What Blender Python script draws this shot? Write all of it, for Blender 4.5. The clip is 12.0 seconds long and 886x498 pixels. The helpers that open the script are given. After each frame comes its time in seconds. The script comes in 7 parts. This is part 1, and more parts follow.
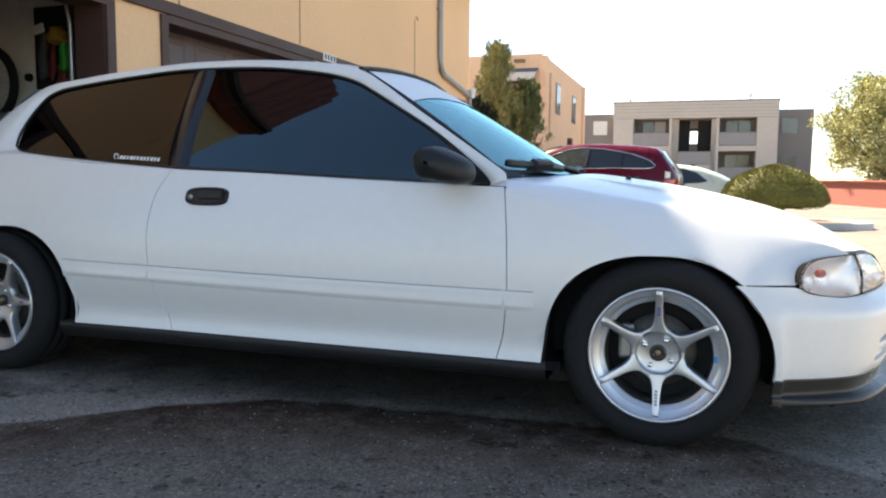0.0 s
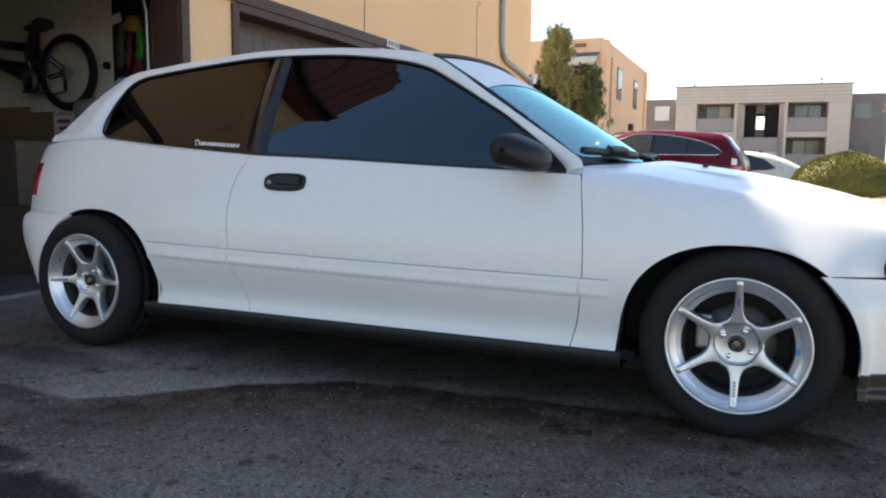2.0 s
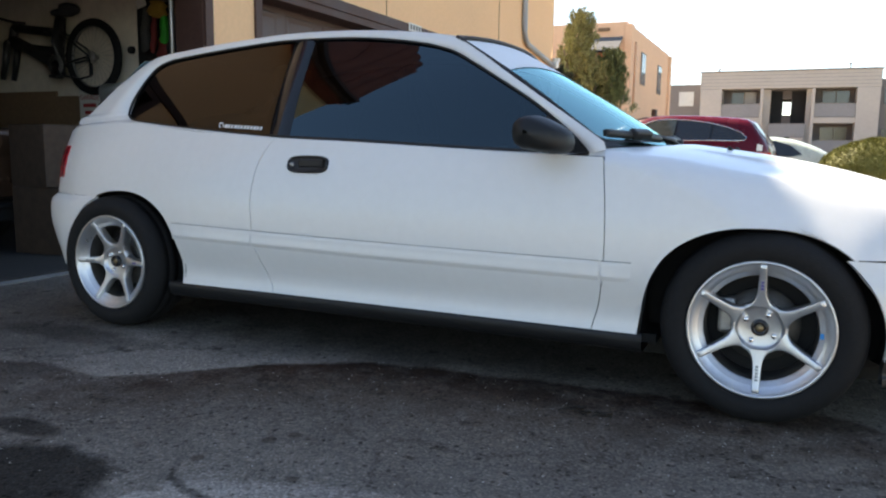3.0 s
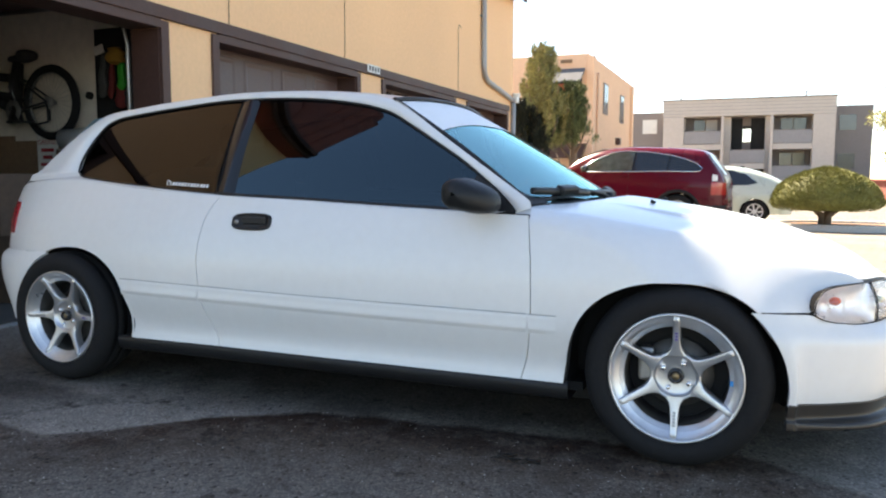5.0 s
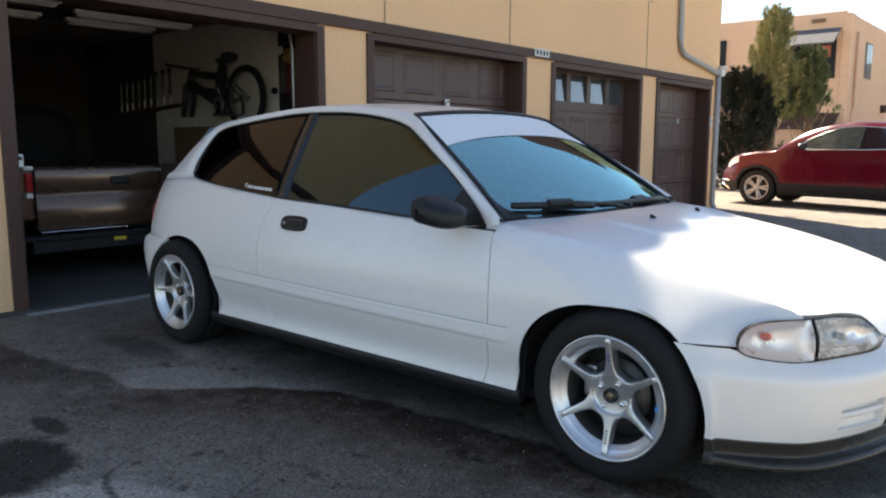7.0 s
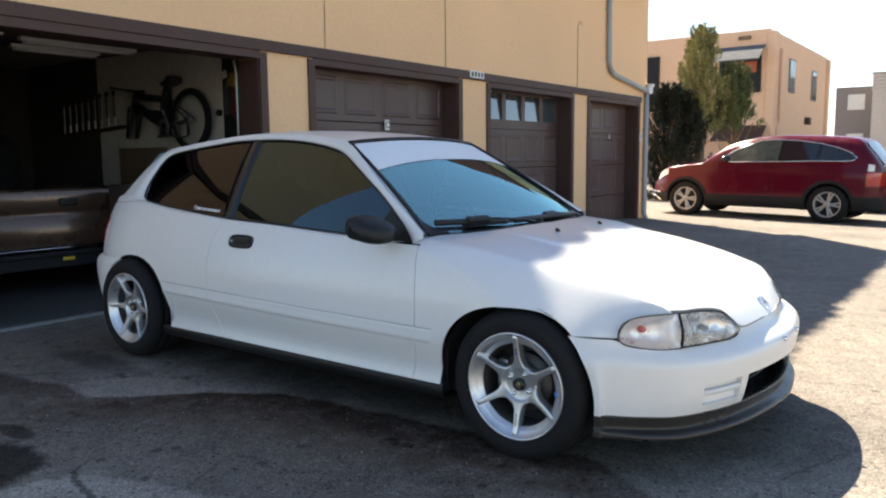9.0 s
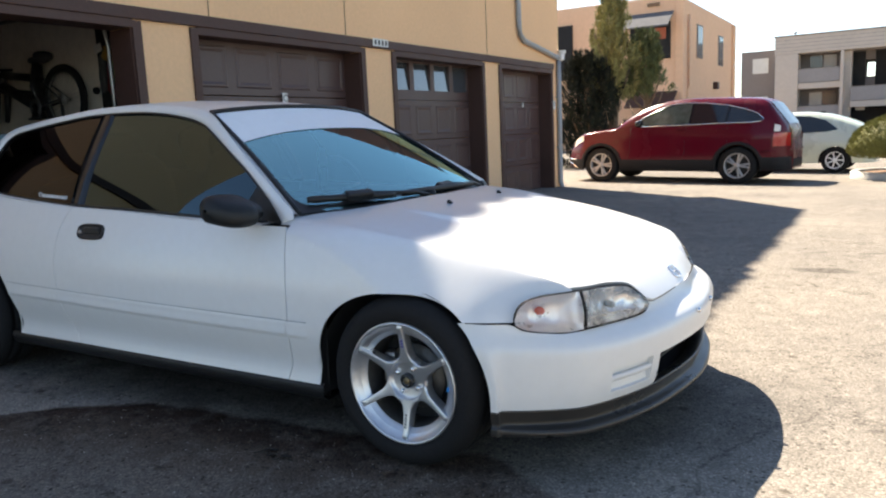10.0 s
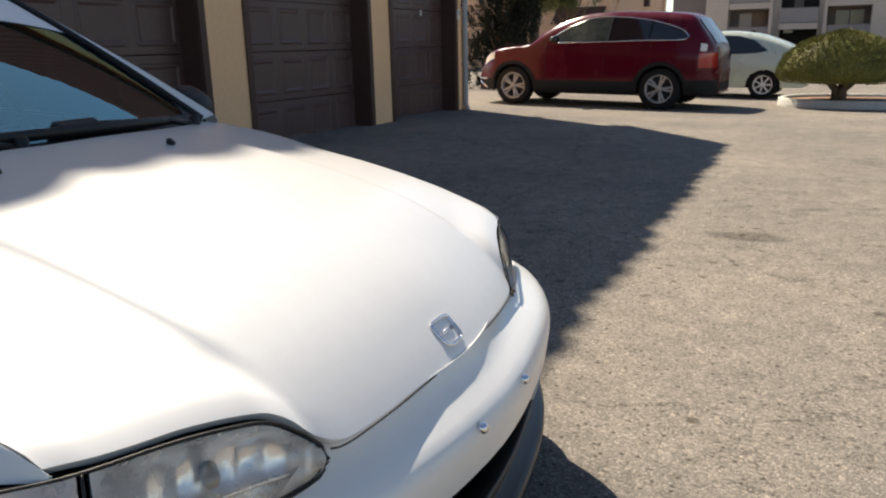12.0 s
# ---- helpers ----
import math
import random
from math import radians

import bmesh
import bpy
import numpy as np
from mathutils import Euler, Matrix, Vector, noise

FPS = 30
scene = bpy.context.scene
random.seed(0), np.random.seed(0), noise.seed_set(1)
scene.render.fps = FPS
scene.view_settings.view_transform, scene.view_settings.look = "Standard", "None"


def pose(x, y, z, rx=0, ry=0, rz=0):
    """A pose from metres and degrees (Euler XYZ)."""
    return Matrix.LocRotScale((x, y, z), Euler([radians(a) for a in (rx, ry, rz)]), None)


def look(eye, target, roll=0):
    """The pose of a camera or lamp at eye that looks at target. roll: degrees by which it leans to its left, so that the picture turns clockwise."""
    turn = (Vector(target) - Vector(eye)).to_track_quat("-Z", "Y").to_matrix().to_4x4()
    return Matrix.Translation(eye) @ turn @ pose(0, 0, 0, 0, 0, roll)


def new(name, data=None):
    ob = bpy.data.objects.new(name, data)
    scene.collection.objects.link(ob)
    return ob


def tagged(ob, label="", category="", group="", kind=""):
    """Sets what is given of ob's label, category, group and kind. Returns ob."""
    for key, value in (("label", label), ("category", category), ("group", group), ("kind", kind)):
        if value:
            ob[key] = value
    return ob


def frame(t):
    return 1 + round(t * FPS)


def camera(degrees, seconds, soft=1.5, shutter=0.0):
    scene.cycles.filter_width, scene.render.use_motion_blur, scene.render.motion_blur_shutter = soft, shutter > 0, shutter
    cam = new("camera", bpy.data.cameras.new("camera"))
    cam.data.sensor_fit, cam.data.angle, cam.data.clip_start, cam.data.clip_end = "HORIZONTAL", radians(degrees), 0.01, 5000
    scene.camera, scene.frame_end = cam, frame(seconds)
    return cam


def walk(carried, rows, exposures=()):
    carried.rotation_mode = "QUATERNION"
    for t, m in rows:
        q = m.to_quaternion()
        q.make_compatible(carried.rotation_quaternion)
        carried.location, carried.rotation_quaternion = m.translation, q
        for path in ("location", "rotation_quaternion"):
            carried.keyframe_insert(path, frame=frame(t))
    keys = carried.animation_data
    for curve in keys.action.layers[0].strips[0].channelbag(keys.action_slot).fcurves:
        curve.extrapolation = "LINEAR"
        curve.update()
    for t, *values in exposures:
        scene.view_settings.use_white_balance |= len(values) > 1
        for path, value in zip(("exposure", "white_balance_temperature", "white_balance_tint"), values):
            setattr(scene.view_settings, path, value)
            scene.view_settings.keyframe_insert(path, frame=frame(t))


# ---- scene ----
cam = camera(61.4, 12.0, 2.15)
PATH = [
    (0, (0.093, -3.049, 0.799), (-0.547, -1.164, 0.607), 0.5),
    (0.5, (0.092, -3.036, 0.803), (-0.496, -1.136, 0.593), 0.5),
    (1, (0.075, -3.062, 0.801), (-0.588, -1.187, 0.593), 0.3),
    (1.5, (0.053, -3.078, 0.802), (-0.688, -1.233, 0.578), 0.6),
    (2, (0.042, -3.086, 0.802), (-0.735, -1.258, 0.571), 0.7),
    (2.5, (0.044, -3.099, 0.795), (-0.741, -1.276, 0.548), 1.0),
    (2.7, (0.047, -3.100, 0.790), (-0.753, -1.287, 0.520), 0.9),
    (4.3, (0.002, -3.049, 0.816), (-0.876, -1.262, 0.625), 1.1),
    (4.5, (0.05, -3.077, 0.837), (-0.796, -1.271, 0.677), 1.3),
    (5, (0.196, -3.142, 0.897), (-0.564, -1.302, 0.703), 0.1),
    (5.5, (0.505, -3.157, 1.0), (-0.365, -1.372, 0.766), -0.8),
    (6, (0.681, -2.997, 1.03), (-0.218, -1.241, 0.7), -1.9),
    (6.5, (0.875, -2.83, 1.033), (-0.222, -1.183, 0.747), -1.9),
    (7, (1.082, -2.848, 1.069), (-0.212, -1.349, 0.792), 0.1),
    (7.5, (1.256, -3.012, 1.095), (0.025, -1.457, 0.831), -0.2),
    (7.7, (1.317, -3.060, 1.119), (0.113, -1.484, 0.862), -0.4),
    (9.3, (1.382, -3.087, 1.114), (0.199, -1.493, 0.874), -0.7),
    (9.5, (1.357, -3.025, 1.103), (0.236, -1.389, 0.841), -0.7),
    (10, (1.314, -2.691, 1.071), (0.289, -1.002, 0.761), -2.6),
    (10.5, (1.257, -2.327, 1.056), (0.267, -0.625, 0.703), -2.2),
    (11, (1.174, -1.961, 1.048), (0.368, -0.173, 0.66), -2.1),
    (11.5, (1.195, -1.527, 1.014), (0.293, 0.188, 0.518), -3.3),
    (12, (1.174, -1.065, 1.005), (0.321, 0.665, 0.477), -1.3),
]
walk(cam, [(t, look(eye, target, roll)) for t, eye, target, roll in PATH],
     [(0.0, 2.06, 7900, 10), (2.5, 2.03, 7900, 10), (4.5, 2.03, 7900, 10), (5.0, 2.30, 7900, 10), (5.5, 2.30, 7900, 10), (6.0, 2.18, 7900, 10), (6.5, 2.02, 7900, 10), (7.0, 1.84, 7800, 10), (7.5, 1.80, 7800, 10),
      (9.5, 1.77, 7500, 10), (10.5, 1.58, 7450, 10), (11.0, 1.37, 7450, 10), (11.5, 1.12, 7450, 10), (12.0, 0.77, 7500, 10)])

# ---- light ----
SUN_AZ = math.atan2(0.79, -1.0)      # towards the sun, seen from the car
SUN_EL = radians(49.3)
world = bpy.data.worlds.new("sky")
scene.world = world
world.use_nodes = True
wn = world.node_tree.nodes
wn.clear()
w_out = wn.new("ShaderNodeOutputWorld")
w_bg = wn.new("ShaderNodeBackground")
w_sky = wn.new("ShaderNodeTexSky")
w_sky.sky_type = 'NISHITA'
w_sky.sun_disc = False
w_sky.sun_elevation = SUN_EL
w_sky.sun_rotation = math.pi / 2 - SUN_AZ
w_sky.altitude = 1600
w_sky.air_density, w_sky.dust_density, w_sky.ozone_density = 1.0, 0.35, 1.8
w_bg.inputs["Strength"].default_value = 0.09
world.node_tree.links.new(w_sky.outputs[0], w_bg.inputs[0])
world.node_tree.links.new(w_bg.outputs[0], w_out.inputs[0])
sun_data = bpy.data.lights.new("sun", 'SUN')
sun_data.energy, sun_data.angle, sun_data.color = 5.0, radians(0.55), (1.0, 0.945, 0.865)
sun = new("sun", sun_data)
to_sun = Vector((math.cos(SUN_AZ) * math.cos(SUN_EL), math.sin(SUN_AZ) * math.cos(SUN_EL), math.sin(SUN_EL)))
sun.matrix_world = look(to_sun * 40, (0, 0, 0))


# ---- small tools ----
def curve(pts):
    """A smooth line through (x, y) points, as a function of x."""
    xs, ys = np.array([p[0] for p in pts], float), np.array([p[1] for p in pts], float)
    d = np.diff(ys) / np.diff(xs)
    m = np.concatenate([[d[0]], np.where(d[:-1] * d[1:] > 0, 2 * d[:-1] * d[1:] / (d[:-1] + d[1:] + 1e-12), 0.0), [d[-1]]])

    def at(x):
        x = min(max(float(x), xs[0]), xs[-1])
        i = min(int(np.searchsorted(xs, x, "right")) - 1, len(xs) - 2)
        h = xs[i + 1] - xs[i]
        t = (x - xs[i]) / h
        return float((2*t**3 - 3*t*t + 1) * ys[i] + (t**3 - 2*t*t + t) * h * m[i] + (3*t*t - 2*t**3) * ys[i+1] + (t**3 - t*t) * h * m[i+1])
    return at


def spline(pts, n):
    """n points along a smooth curve through the given points, at even steps of length."""
    p = [Vector(q) for q in pts]
    out = []
    for i in range(len(p) - 1):
        a, b, c, d = p[max(i - 1, 0)], p[i], p[i + 1], p[min(i + 2, len(p) - 1)]
        for k in range(12):
            t = k / 12
            out.append(0.5 * ((2 * b) + (c - a) * t + (2*a - 5*b + 4*c - d) * t*t + (3*b - a - 3*c + d) * t**3))
    out.append(p[-1])
    acc = [0.0]
    for a, b in zip(out, out[1:]):
        acc.append(acc[-1] + (b - a).length)
    res = []
    for k in range(n):
        s = acc[-1] * k / (n - 1)
        i = min(max(int(np.searchsorted(acc, s, "right")) - 1, 0), len(out) - 2)
        f = (s - acc[i]) / max(acc[i + 1] - acc[i], 1e-9)
        res.append(out[i].lerp(out[i + 1], min(max(f, 0), 1)))
    return res


def smooth(a, b, x):
    t = min(max((x - a) / (b - a), 0.0), 1.0)
    return t * t * (3 - 2 * t)


def sheet(bm, rows, outward=None, closed=False):
    """Quads between rows of points; outward: a direction that its faces should rather look to."""
    vs = [[bm.verts.new(p) for p in r] for r in rows]
    fs = []
    n = len(vs[0])
    for a, b in zip(vs, vs[1:]):
        for j in range(n if closed else n - 1):
            k = (j + 1) % n
            q = [a[j], a[k], b[k], b[j]]
            if len(set(q)) == 4:
                fs.append(bm.faces.new(q))
    for f in fs:
        f.smooth = True
        f.normal_update()
    if outward is not None:
        if sum((f.normal.dot(Vector(outward)) * f.calc_area() for f in fs), 0.0) < 0:
            bmesh.ops.reverse_faces(bm, faces=fs)
    return fs


def rim(bm, depth):
    """Folds the open edges of a sheet inwards, so that a panel shows its thickness."""
    bm.normal_update()
    edges = [e for e in bm.edges if e.is_boundary]
    nor = {v: v.normal.copy() for e in edges for v in e.verts}
    made = {v: bm.verts.new(v.co - nor[v] * depth) for v in nor}
    for e in edges:
        f = e.link_faces[0]
        a, b = e.verts
        loop = [l for l in f.loops if l.edge == e][0]
        if loop.vert == a:
            q = bm.faces.new([b, a, made[a], made[b]])
        else:
            q = bm.faces.new([a, b, made[b], made[a]])
        e.smooth = False


def box(bm, c, s, bevel=0.0, rot=None):
    r = bmesh.ops.create_cube(bm, size=1.0)
    vs = r["verts"]
    for v in vs:
        v.co = Vector((v.co.x * s[0], v.co.y * s[1], v.co.z * s[2]))
    if bevel > 0:
        es = {e for v in vs for e in v.link_edges}
        b = bmesh.ops.bevel(bm, geom=list(es), offset=bevel, segments=2, profile=0.5, affect='EDGES')
        vs = list({v for f in b["faces"] for v in f.verts} | {v for v in vs if v.is_valid})
    m = Matrix.Translation(c) @ (rot.to_4x4() if rot else Matrix.Identity(4))
    for v in vs:
        v.co = m @ v.co
    return vs


def tube(bm, pts, r, n=8, cap=True, flat=1.0):
    """A round bar along points; r may be a list."""
    pts = [Vector(p) for p in pts]
    rows = []
    up = Vector((0, 0, 1))
    for i, p in enumerate(pts):
        t = (pts[min(i + 1, len(pts) - 1)] - pts[max(i - 1, 0)]).normalized()
        a = t.cross(up)
        if a.length < 0.1:
            a = t.cross(Vector((1, 0, 0)))
        a.normalize()
        b = a.cross(t)
        rr = r[i] if isinstance(r, (list, tuple)) else r
        rows.append([p + a * math.cos(2 * math.pi * k / n) * rr + b * math.sin(2 * math.pi * k / n) * rr * flat for k in range(n)])
    vs = [[bm.verts.new(p) for p in row] for row in rows]
    for q, w in zip(vs, vs[1:]):
        for j in range(n):
            f = bm.faces.new([q[j], q[(j + 1) % n], w[(j + 1) % n], w[j]])
            f.smooth = True
    if cap:
        bm.faces.new(vs[0][::-1])
        bm.faces.new(vs[-1])


def lathe(bm, prof, n=48, centre=(0, 0, 0), axis="y", closed=False):
    """Turns (radius, height) points round an axis."""
    c = Vector(centre)
    rows = []
    for r, h in prof:
        row = []
        for k in range(n):
            a = 2 * math.pi * k / n
            u, v = r * math.cos(a), r * math.sin(a)
            row.append(c + (Vector((u, h, v)) if axis == "y" else Vector((u, v, h)) if axis == "z" else Vector((h, u, v))))
        rows.append(row)
    fs = sheet(bm, rows, closed=True)
    bmesh.ops.recalc_face_normals(bm, faces=fs)
    return fs


def blob(bm, c, s, power=2.0, nu=20, nv=12):
    """A rounded body: superellipsoid."""
    def sp(v, p):
        return math.copysign(abs(v) ** p, v)
    e = 2.0 / power
    rows = []
    for i in range(nv + 1):
        a = -math.pi / 2 + math.pi * i / nv
        rows.append([Vector(c) + Vector((s[0] * sp(math.cos(a), e) * sp(math.cos(2*math.pi*j/nu), e), s[1] * sp(math.cos(a), e) * sp(math.sin(2*math.pi*j/nu), e), s[2] * sp(math.sin(a), e))) for j in range(nu)])
    fs = sheet(bm, rows, closed=True)
    bmesh.ops.remove_doubles(bm, verts=list({v for f in fs if f.is_valid for v in f.verts}), dist=1e-5)
    bmesh.ops.recalc_face_normals(bm, faces=list(bm.faces))


def poly(bm, pts, thick=0.0, direction=(0, 0, 1)):
    """A flat plate with the outline pts, thick metres deep along the direction."""
    d = Vector(direction)
    a = [bm.verts.new(p) for p in pts]
    fs = [bm.faces.new(a)]
    if thick:
        b = [bm.verts.new(Vector(p) + d * thick) for p in pts]
        fs.append(bm.faces.new(b[::-1]))
        for i in range(len(a)):
            j = (i + 1) % len(a)
            fs.append(bm.faces.new([a[j], a[i], b[i], b[j]]))
    bmesh.ops.recalc_face_normals(bm, faces=fs)
    return fs


def link(name, bm, material, flatten=False):
    me = bpy.data.meshes.new(name)
    bm.to_mesh(me)
    bm.free()
    me.materials.append(material)
    return new(name, me)


def part(name, bm, material, parent, label=""):
    ob = link(name, bm, material)
    ob.parent = parent
    return tagged(ob, label)


def thing(name, label, category, m=None, group=""):
    ob = new(name)
    ob.empty_display_size = 0.2
    if m is not None:
        ob.matrix_world = m
    return tagged(ob, label, category, group)


def structure(name, bm, material, label=""):
    return tagged(link(name, bm, material), label, name.split("_")[0], "", "structure")


def mirror_y(bm):
    """Turns what is built for one side over to the other."""
    for v in bm.verts:
        v.co.y = -v.co.y
    bmesh.ops.reverse_faces(bm, faces=list(bm.faces))
    return bm


# ---- materials ----
def mat(name, col, rough=0.5, metal=0.0, var=0.08, scale=3.0, fine=40.0, bump=0.0, bscale=80.0, coat=0.0, spec=0.5, rvar=0.08, obj_random=0.0):
    m = bpy.data.materials.new(name)
    m.use_nodes = True
    t = m.node_tree
    b = t.nodes["Principled BSDF"]
    tc = t.nodes.new("ShaderNodeTexCoord")
    n1 = t.nodes.new("ShaderNodeTexNoise")
    n1.inputs["Scale"].default_value, n1.inputs["Detail"].default_value = scale, 5
    n2 = t.nodes.new("ShaderNodeTexNoise")
    n2.inputs["Scale"].default_value, n2.inputs["Detail"].default_value = fine, 3
    for n in (n1, n2):
        t.links.new(tc.outputs["Object"], n.inputs["Vector"])
    add = t.nodes.new("ShaderNodeMath")
    add.operation = 'ADD'
    t.links.new(n1.outputs["Fac"], add.inputs[0])
    t.links.new(n2.outputs["Fac"], add.inputs[1])
    rng = t.nodes.new("ShaderNodeMapRange")
    rng.inputs["From Min"].default_value, rng.inputs["From Max"].default_value = 0.6, 1.4
    rng.inputs["To Min"].default_value, rng.inputs["To Max"].default_value = 1 - var, 1 + var
    t.links.new(add.outputs[0], rng.inputs["Value"])
    mul = t.nodes.new("ShaderNodeVectorMath")
    mul.operation = 'SCALE'
    mul.inputs[0].default_value = col
    if obj_random > 0:
        oi = t.nodes.new("ShaderNodeObjectInfo")
        r2 = t.nodes.new("ShaderNodeMapRange")
        r2.inputs["To Min"].default_value, r2.inputs["To Max"].default_value = 1 - obj_random, 1 + obj_random
        t.links.new(oi.outputs["Random"], r2.inputs["Value"])
        mm = t.nodes.new("ShaderNodeMath")
        mm.operation = 'MULTIPLY'
        t.links.new(rng.outputs[0], mm.inputs[0])
        t.links.new(r2.outputs[0], mm.inputs[1])
        t.links.new(mm.outputs[0], mul.inputs["Scale"])
    else:
        t.links.new(rng.outputs[0], mul.inputs["Scale"])
    t.links.new(mul.outputs[0], b.inputs["Base Color"])
    r3 = t.nodes.new("ShaderNodeMapRange")
    r3.inputs["From Min"].default_value, r3.inputs["From Max"].default_value = 0.3, 0.7
    r3.inputs["To Min"].default_value, r3.inputs["To Max"].default_value = max(rough - rvar, 0.01), min(rough + rvar, 1)
    t.links.new(n1.outputs["Fac"], r3.inputs["Value"])
    t.links.new(r3.outputs[0], b.inputs["Roughness"])
    b.inputs["Metallic"].default_value = metal
    b.inputs["Coat Weight"].default_value = coat
    b.inputs["Coat Roughness"].default_value = 0.06
    b.inputs["Specular IOR Level"].default_value = spec
    if bump > 0:
        n3 = t.nodes.new("ShaderNodeTexNoise")
        n3.inputs["Scale"].default_value, n3.inputs["Detail"].default_value = bscale, 4
        t.links.new(tc.outputs["Object"], n3.inputs["Vector"])
        bp = t.nodes.new("ShaderNodeBump")
        bp.inputs["Strength"].default_value, bp.inputs["Distance"].default_value = bump, 0.01
        t.links.new(n3.outputs["Fac"], bp.inputs["Height"])
        t.links.new(bp.outputs[0], b.inputs["Normal"])
    return m


def glass(name, tint, rough=0.0, ior=1.5, coat=(1, 1, 1)):
    """A tinted pane: light through it is dyed, its face mirrors by the glass's own law."""
    m = bpy.data.materials.new(name)
    m.use_nodes = True
    t = m.node_tree
    t.nodes.clear()
    o = t.nodes.new("ShaderNodeOutputMaterial")
    tr = t.nodes.new("ShaderNodeBsdfTransparent")
    tr.inputs["Color"].default_value = (*tint, 1)
    gl = t.nodes.new("ShaderNodeBsdfGlossy")
    gl.inputs["Roughness"].default_value = rough
    gl.inputs["Color"].default_value = (*coat, 1)
    fr = t.nodes.new("ShaderNodeFresnel")
    fr.inputs["IOR"].default_value = ior
    mx = t.nodes.new("ShaderNodeMixShader")
    t.links.new(fr.outputs[0], mx.inputs[0])
    t.links.new(tr.outputs[0], mx.inputs[1])
    t.links.new(gl.outputs[0], mx.inputs[2])
    t.links.new(mx.outputs[0], o.inputs[0])
    return m


WHITE = mat("white_car_paint", (0.69, 0.69, 0.685), 0.34, 0, 0.03, 1.5, 30, coat=0.6, rvar=0.05)
WHITE.node_tree.nodes["Principled BSDF"].inputs["Coat Roughness"].default_value = 0.22
BLACK_TRIM = mat("black_plastic_trim", (0.012, 0.012, 0.013), 0.45, 0, 0.15, 6, 90, 0.12, 300, spec=0.35)
GLOSS_BLACK = mat("gloss_black_trim", (0.012, 0.013, 0.015), 0.16, 0, 0.1, 4, 60)
RUBBER = mat("tyre_rubber", (0.011, 0.011, 0.012), 0.8, 0, 0.25, 8, 70, 0.2, 150, spec=0.25)
SILVER = mat("silver_wheel_paint", (0.62, 0.63, 0.65), 0.34, 0.85, 0.08, 6, 60)
STEEL = mat("dull_steel", (0.35, 0.34, 0.33), 0.45, 0.9, 0.2, 10, 60)
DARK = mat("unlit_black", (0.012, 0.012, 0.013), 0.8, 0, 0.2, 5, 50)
CHROME = mat("chrome", (0.8, 0.8, 0.82), 0.12, 1.0, 0.05, 10, 60)
TINT = glass("tinted_window_glass", (0.035, 0.04, 0.045), 0.0, 1.82, (0.62, 0.86, 0.95))
REAR_TINT = glass("black_window_film", (0.03, 0.03, 0.032), 0.0, 1.82, (0.50, 0.47, 0.46))
SHIELD = glass("windshield_glass", (0.70, 0.78, 0.78), 0.0, 3.8, (0.55, 0.98, 1.0))
LENS = glass("clear_lamp_lens", (0.97, 0.97, 0.97), 0.0, 1.52)
RED_LENS = mat("red_lamp_lens", (0.35, 0.01, 0.015), 0.15, 0, 0.1, 20, 80, coat=0.5)
AMBER = mat("amber_bulb", (0.62, 0.12, 0.07), 0.3, 0, 0.1, 20, 80)
SEAT = mat("dark_seat_cloth", (0.03, 0.03, 0.033), 0.9, 0, 0.2, 10, 90, 0.2, 200)
STICKER = mat("white_vinyl", (0.8, 0.8, 0.8), 0.5, 0, 0.03)
PALE_CARD = mat("pale_grey_card", (0.55, 0.56, 0.56), 0.6, 0, 0.05)
BLUE_STICKER = mat("blue_vinyl", (0.02, 0.25, 0.6), 0.4, 0, 0.05)
LIP_BLACK = mat("satin_black_lip", (0.030, 0.027, 0.024), 0.33, 0, 0.15, 5, 60, spec=0.5)
STUCCO = mat("ochre_stucco", (0.86, 0.545, 0.315), 0.9, 0, 0.07, 0.7, 25, 0.5, 120, spec=0.2)
ORANGE_STUCCO = mat("apricot_stucco", (0.78, 0.50, 0.33), 0.9, 0, 0.07, 0.4, 6, 0.3, 20, spec=0.2)
BROWN = mat("brown_painted_wood", (0.072, 0.036, 0.028), 0.55, 0, 0.18, 2, 40, 0.25, 50, spec=0.35)
DOOR_BROWN = mat("brown_garage_door", (0.082, 0.046, 0.042), 0.42, 0, 0.16, 1.5, 30, 0.10, 60, spec=0.5)
TILE = mat("red_roof_tile", (0.28, 0.075, 0.05), 0.75, 0, 0.3, 3, 20, 0.4, 40)
SPOUT = mat("grey_downspout_paint", (0.32, 0.33, 0.34), 0.5, 0, 0.12, 4, 40)
PLASTER = mat("garage_plaster", (0.72, 0.66, 0.58), 0.9, 0, 0.14, 1.2, 12, 0.2, 40)
CARDBOARD = mat("brown_cardboard", (0.22, 0.135, 0.08), 0.85, 0, 0.15, 3, 30)
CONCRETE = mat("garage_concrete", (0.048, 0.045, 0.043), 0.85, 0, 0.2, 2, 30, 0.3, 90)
CURB = mat("kerb_concrete", (0.5, 0.48, 0.44), 0.85, 0, 0.15, 2, 25, 0.3, 60)


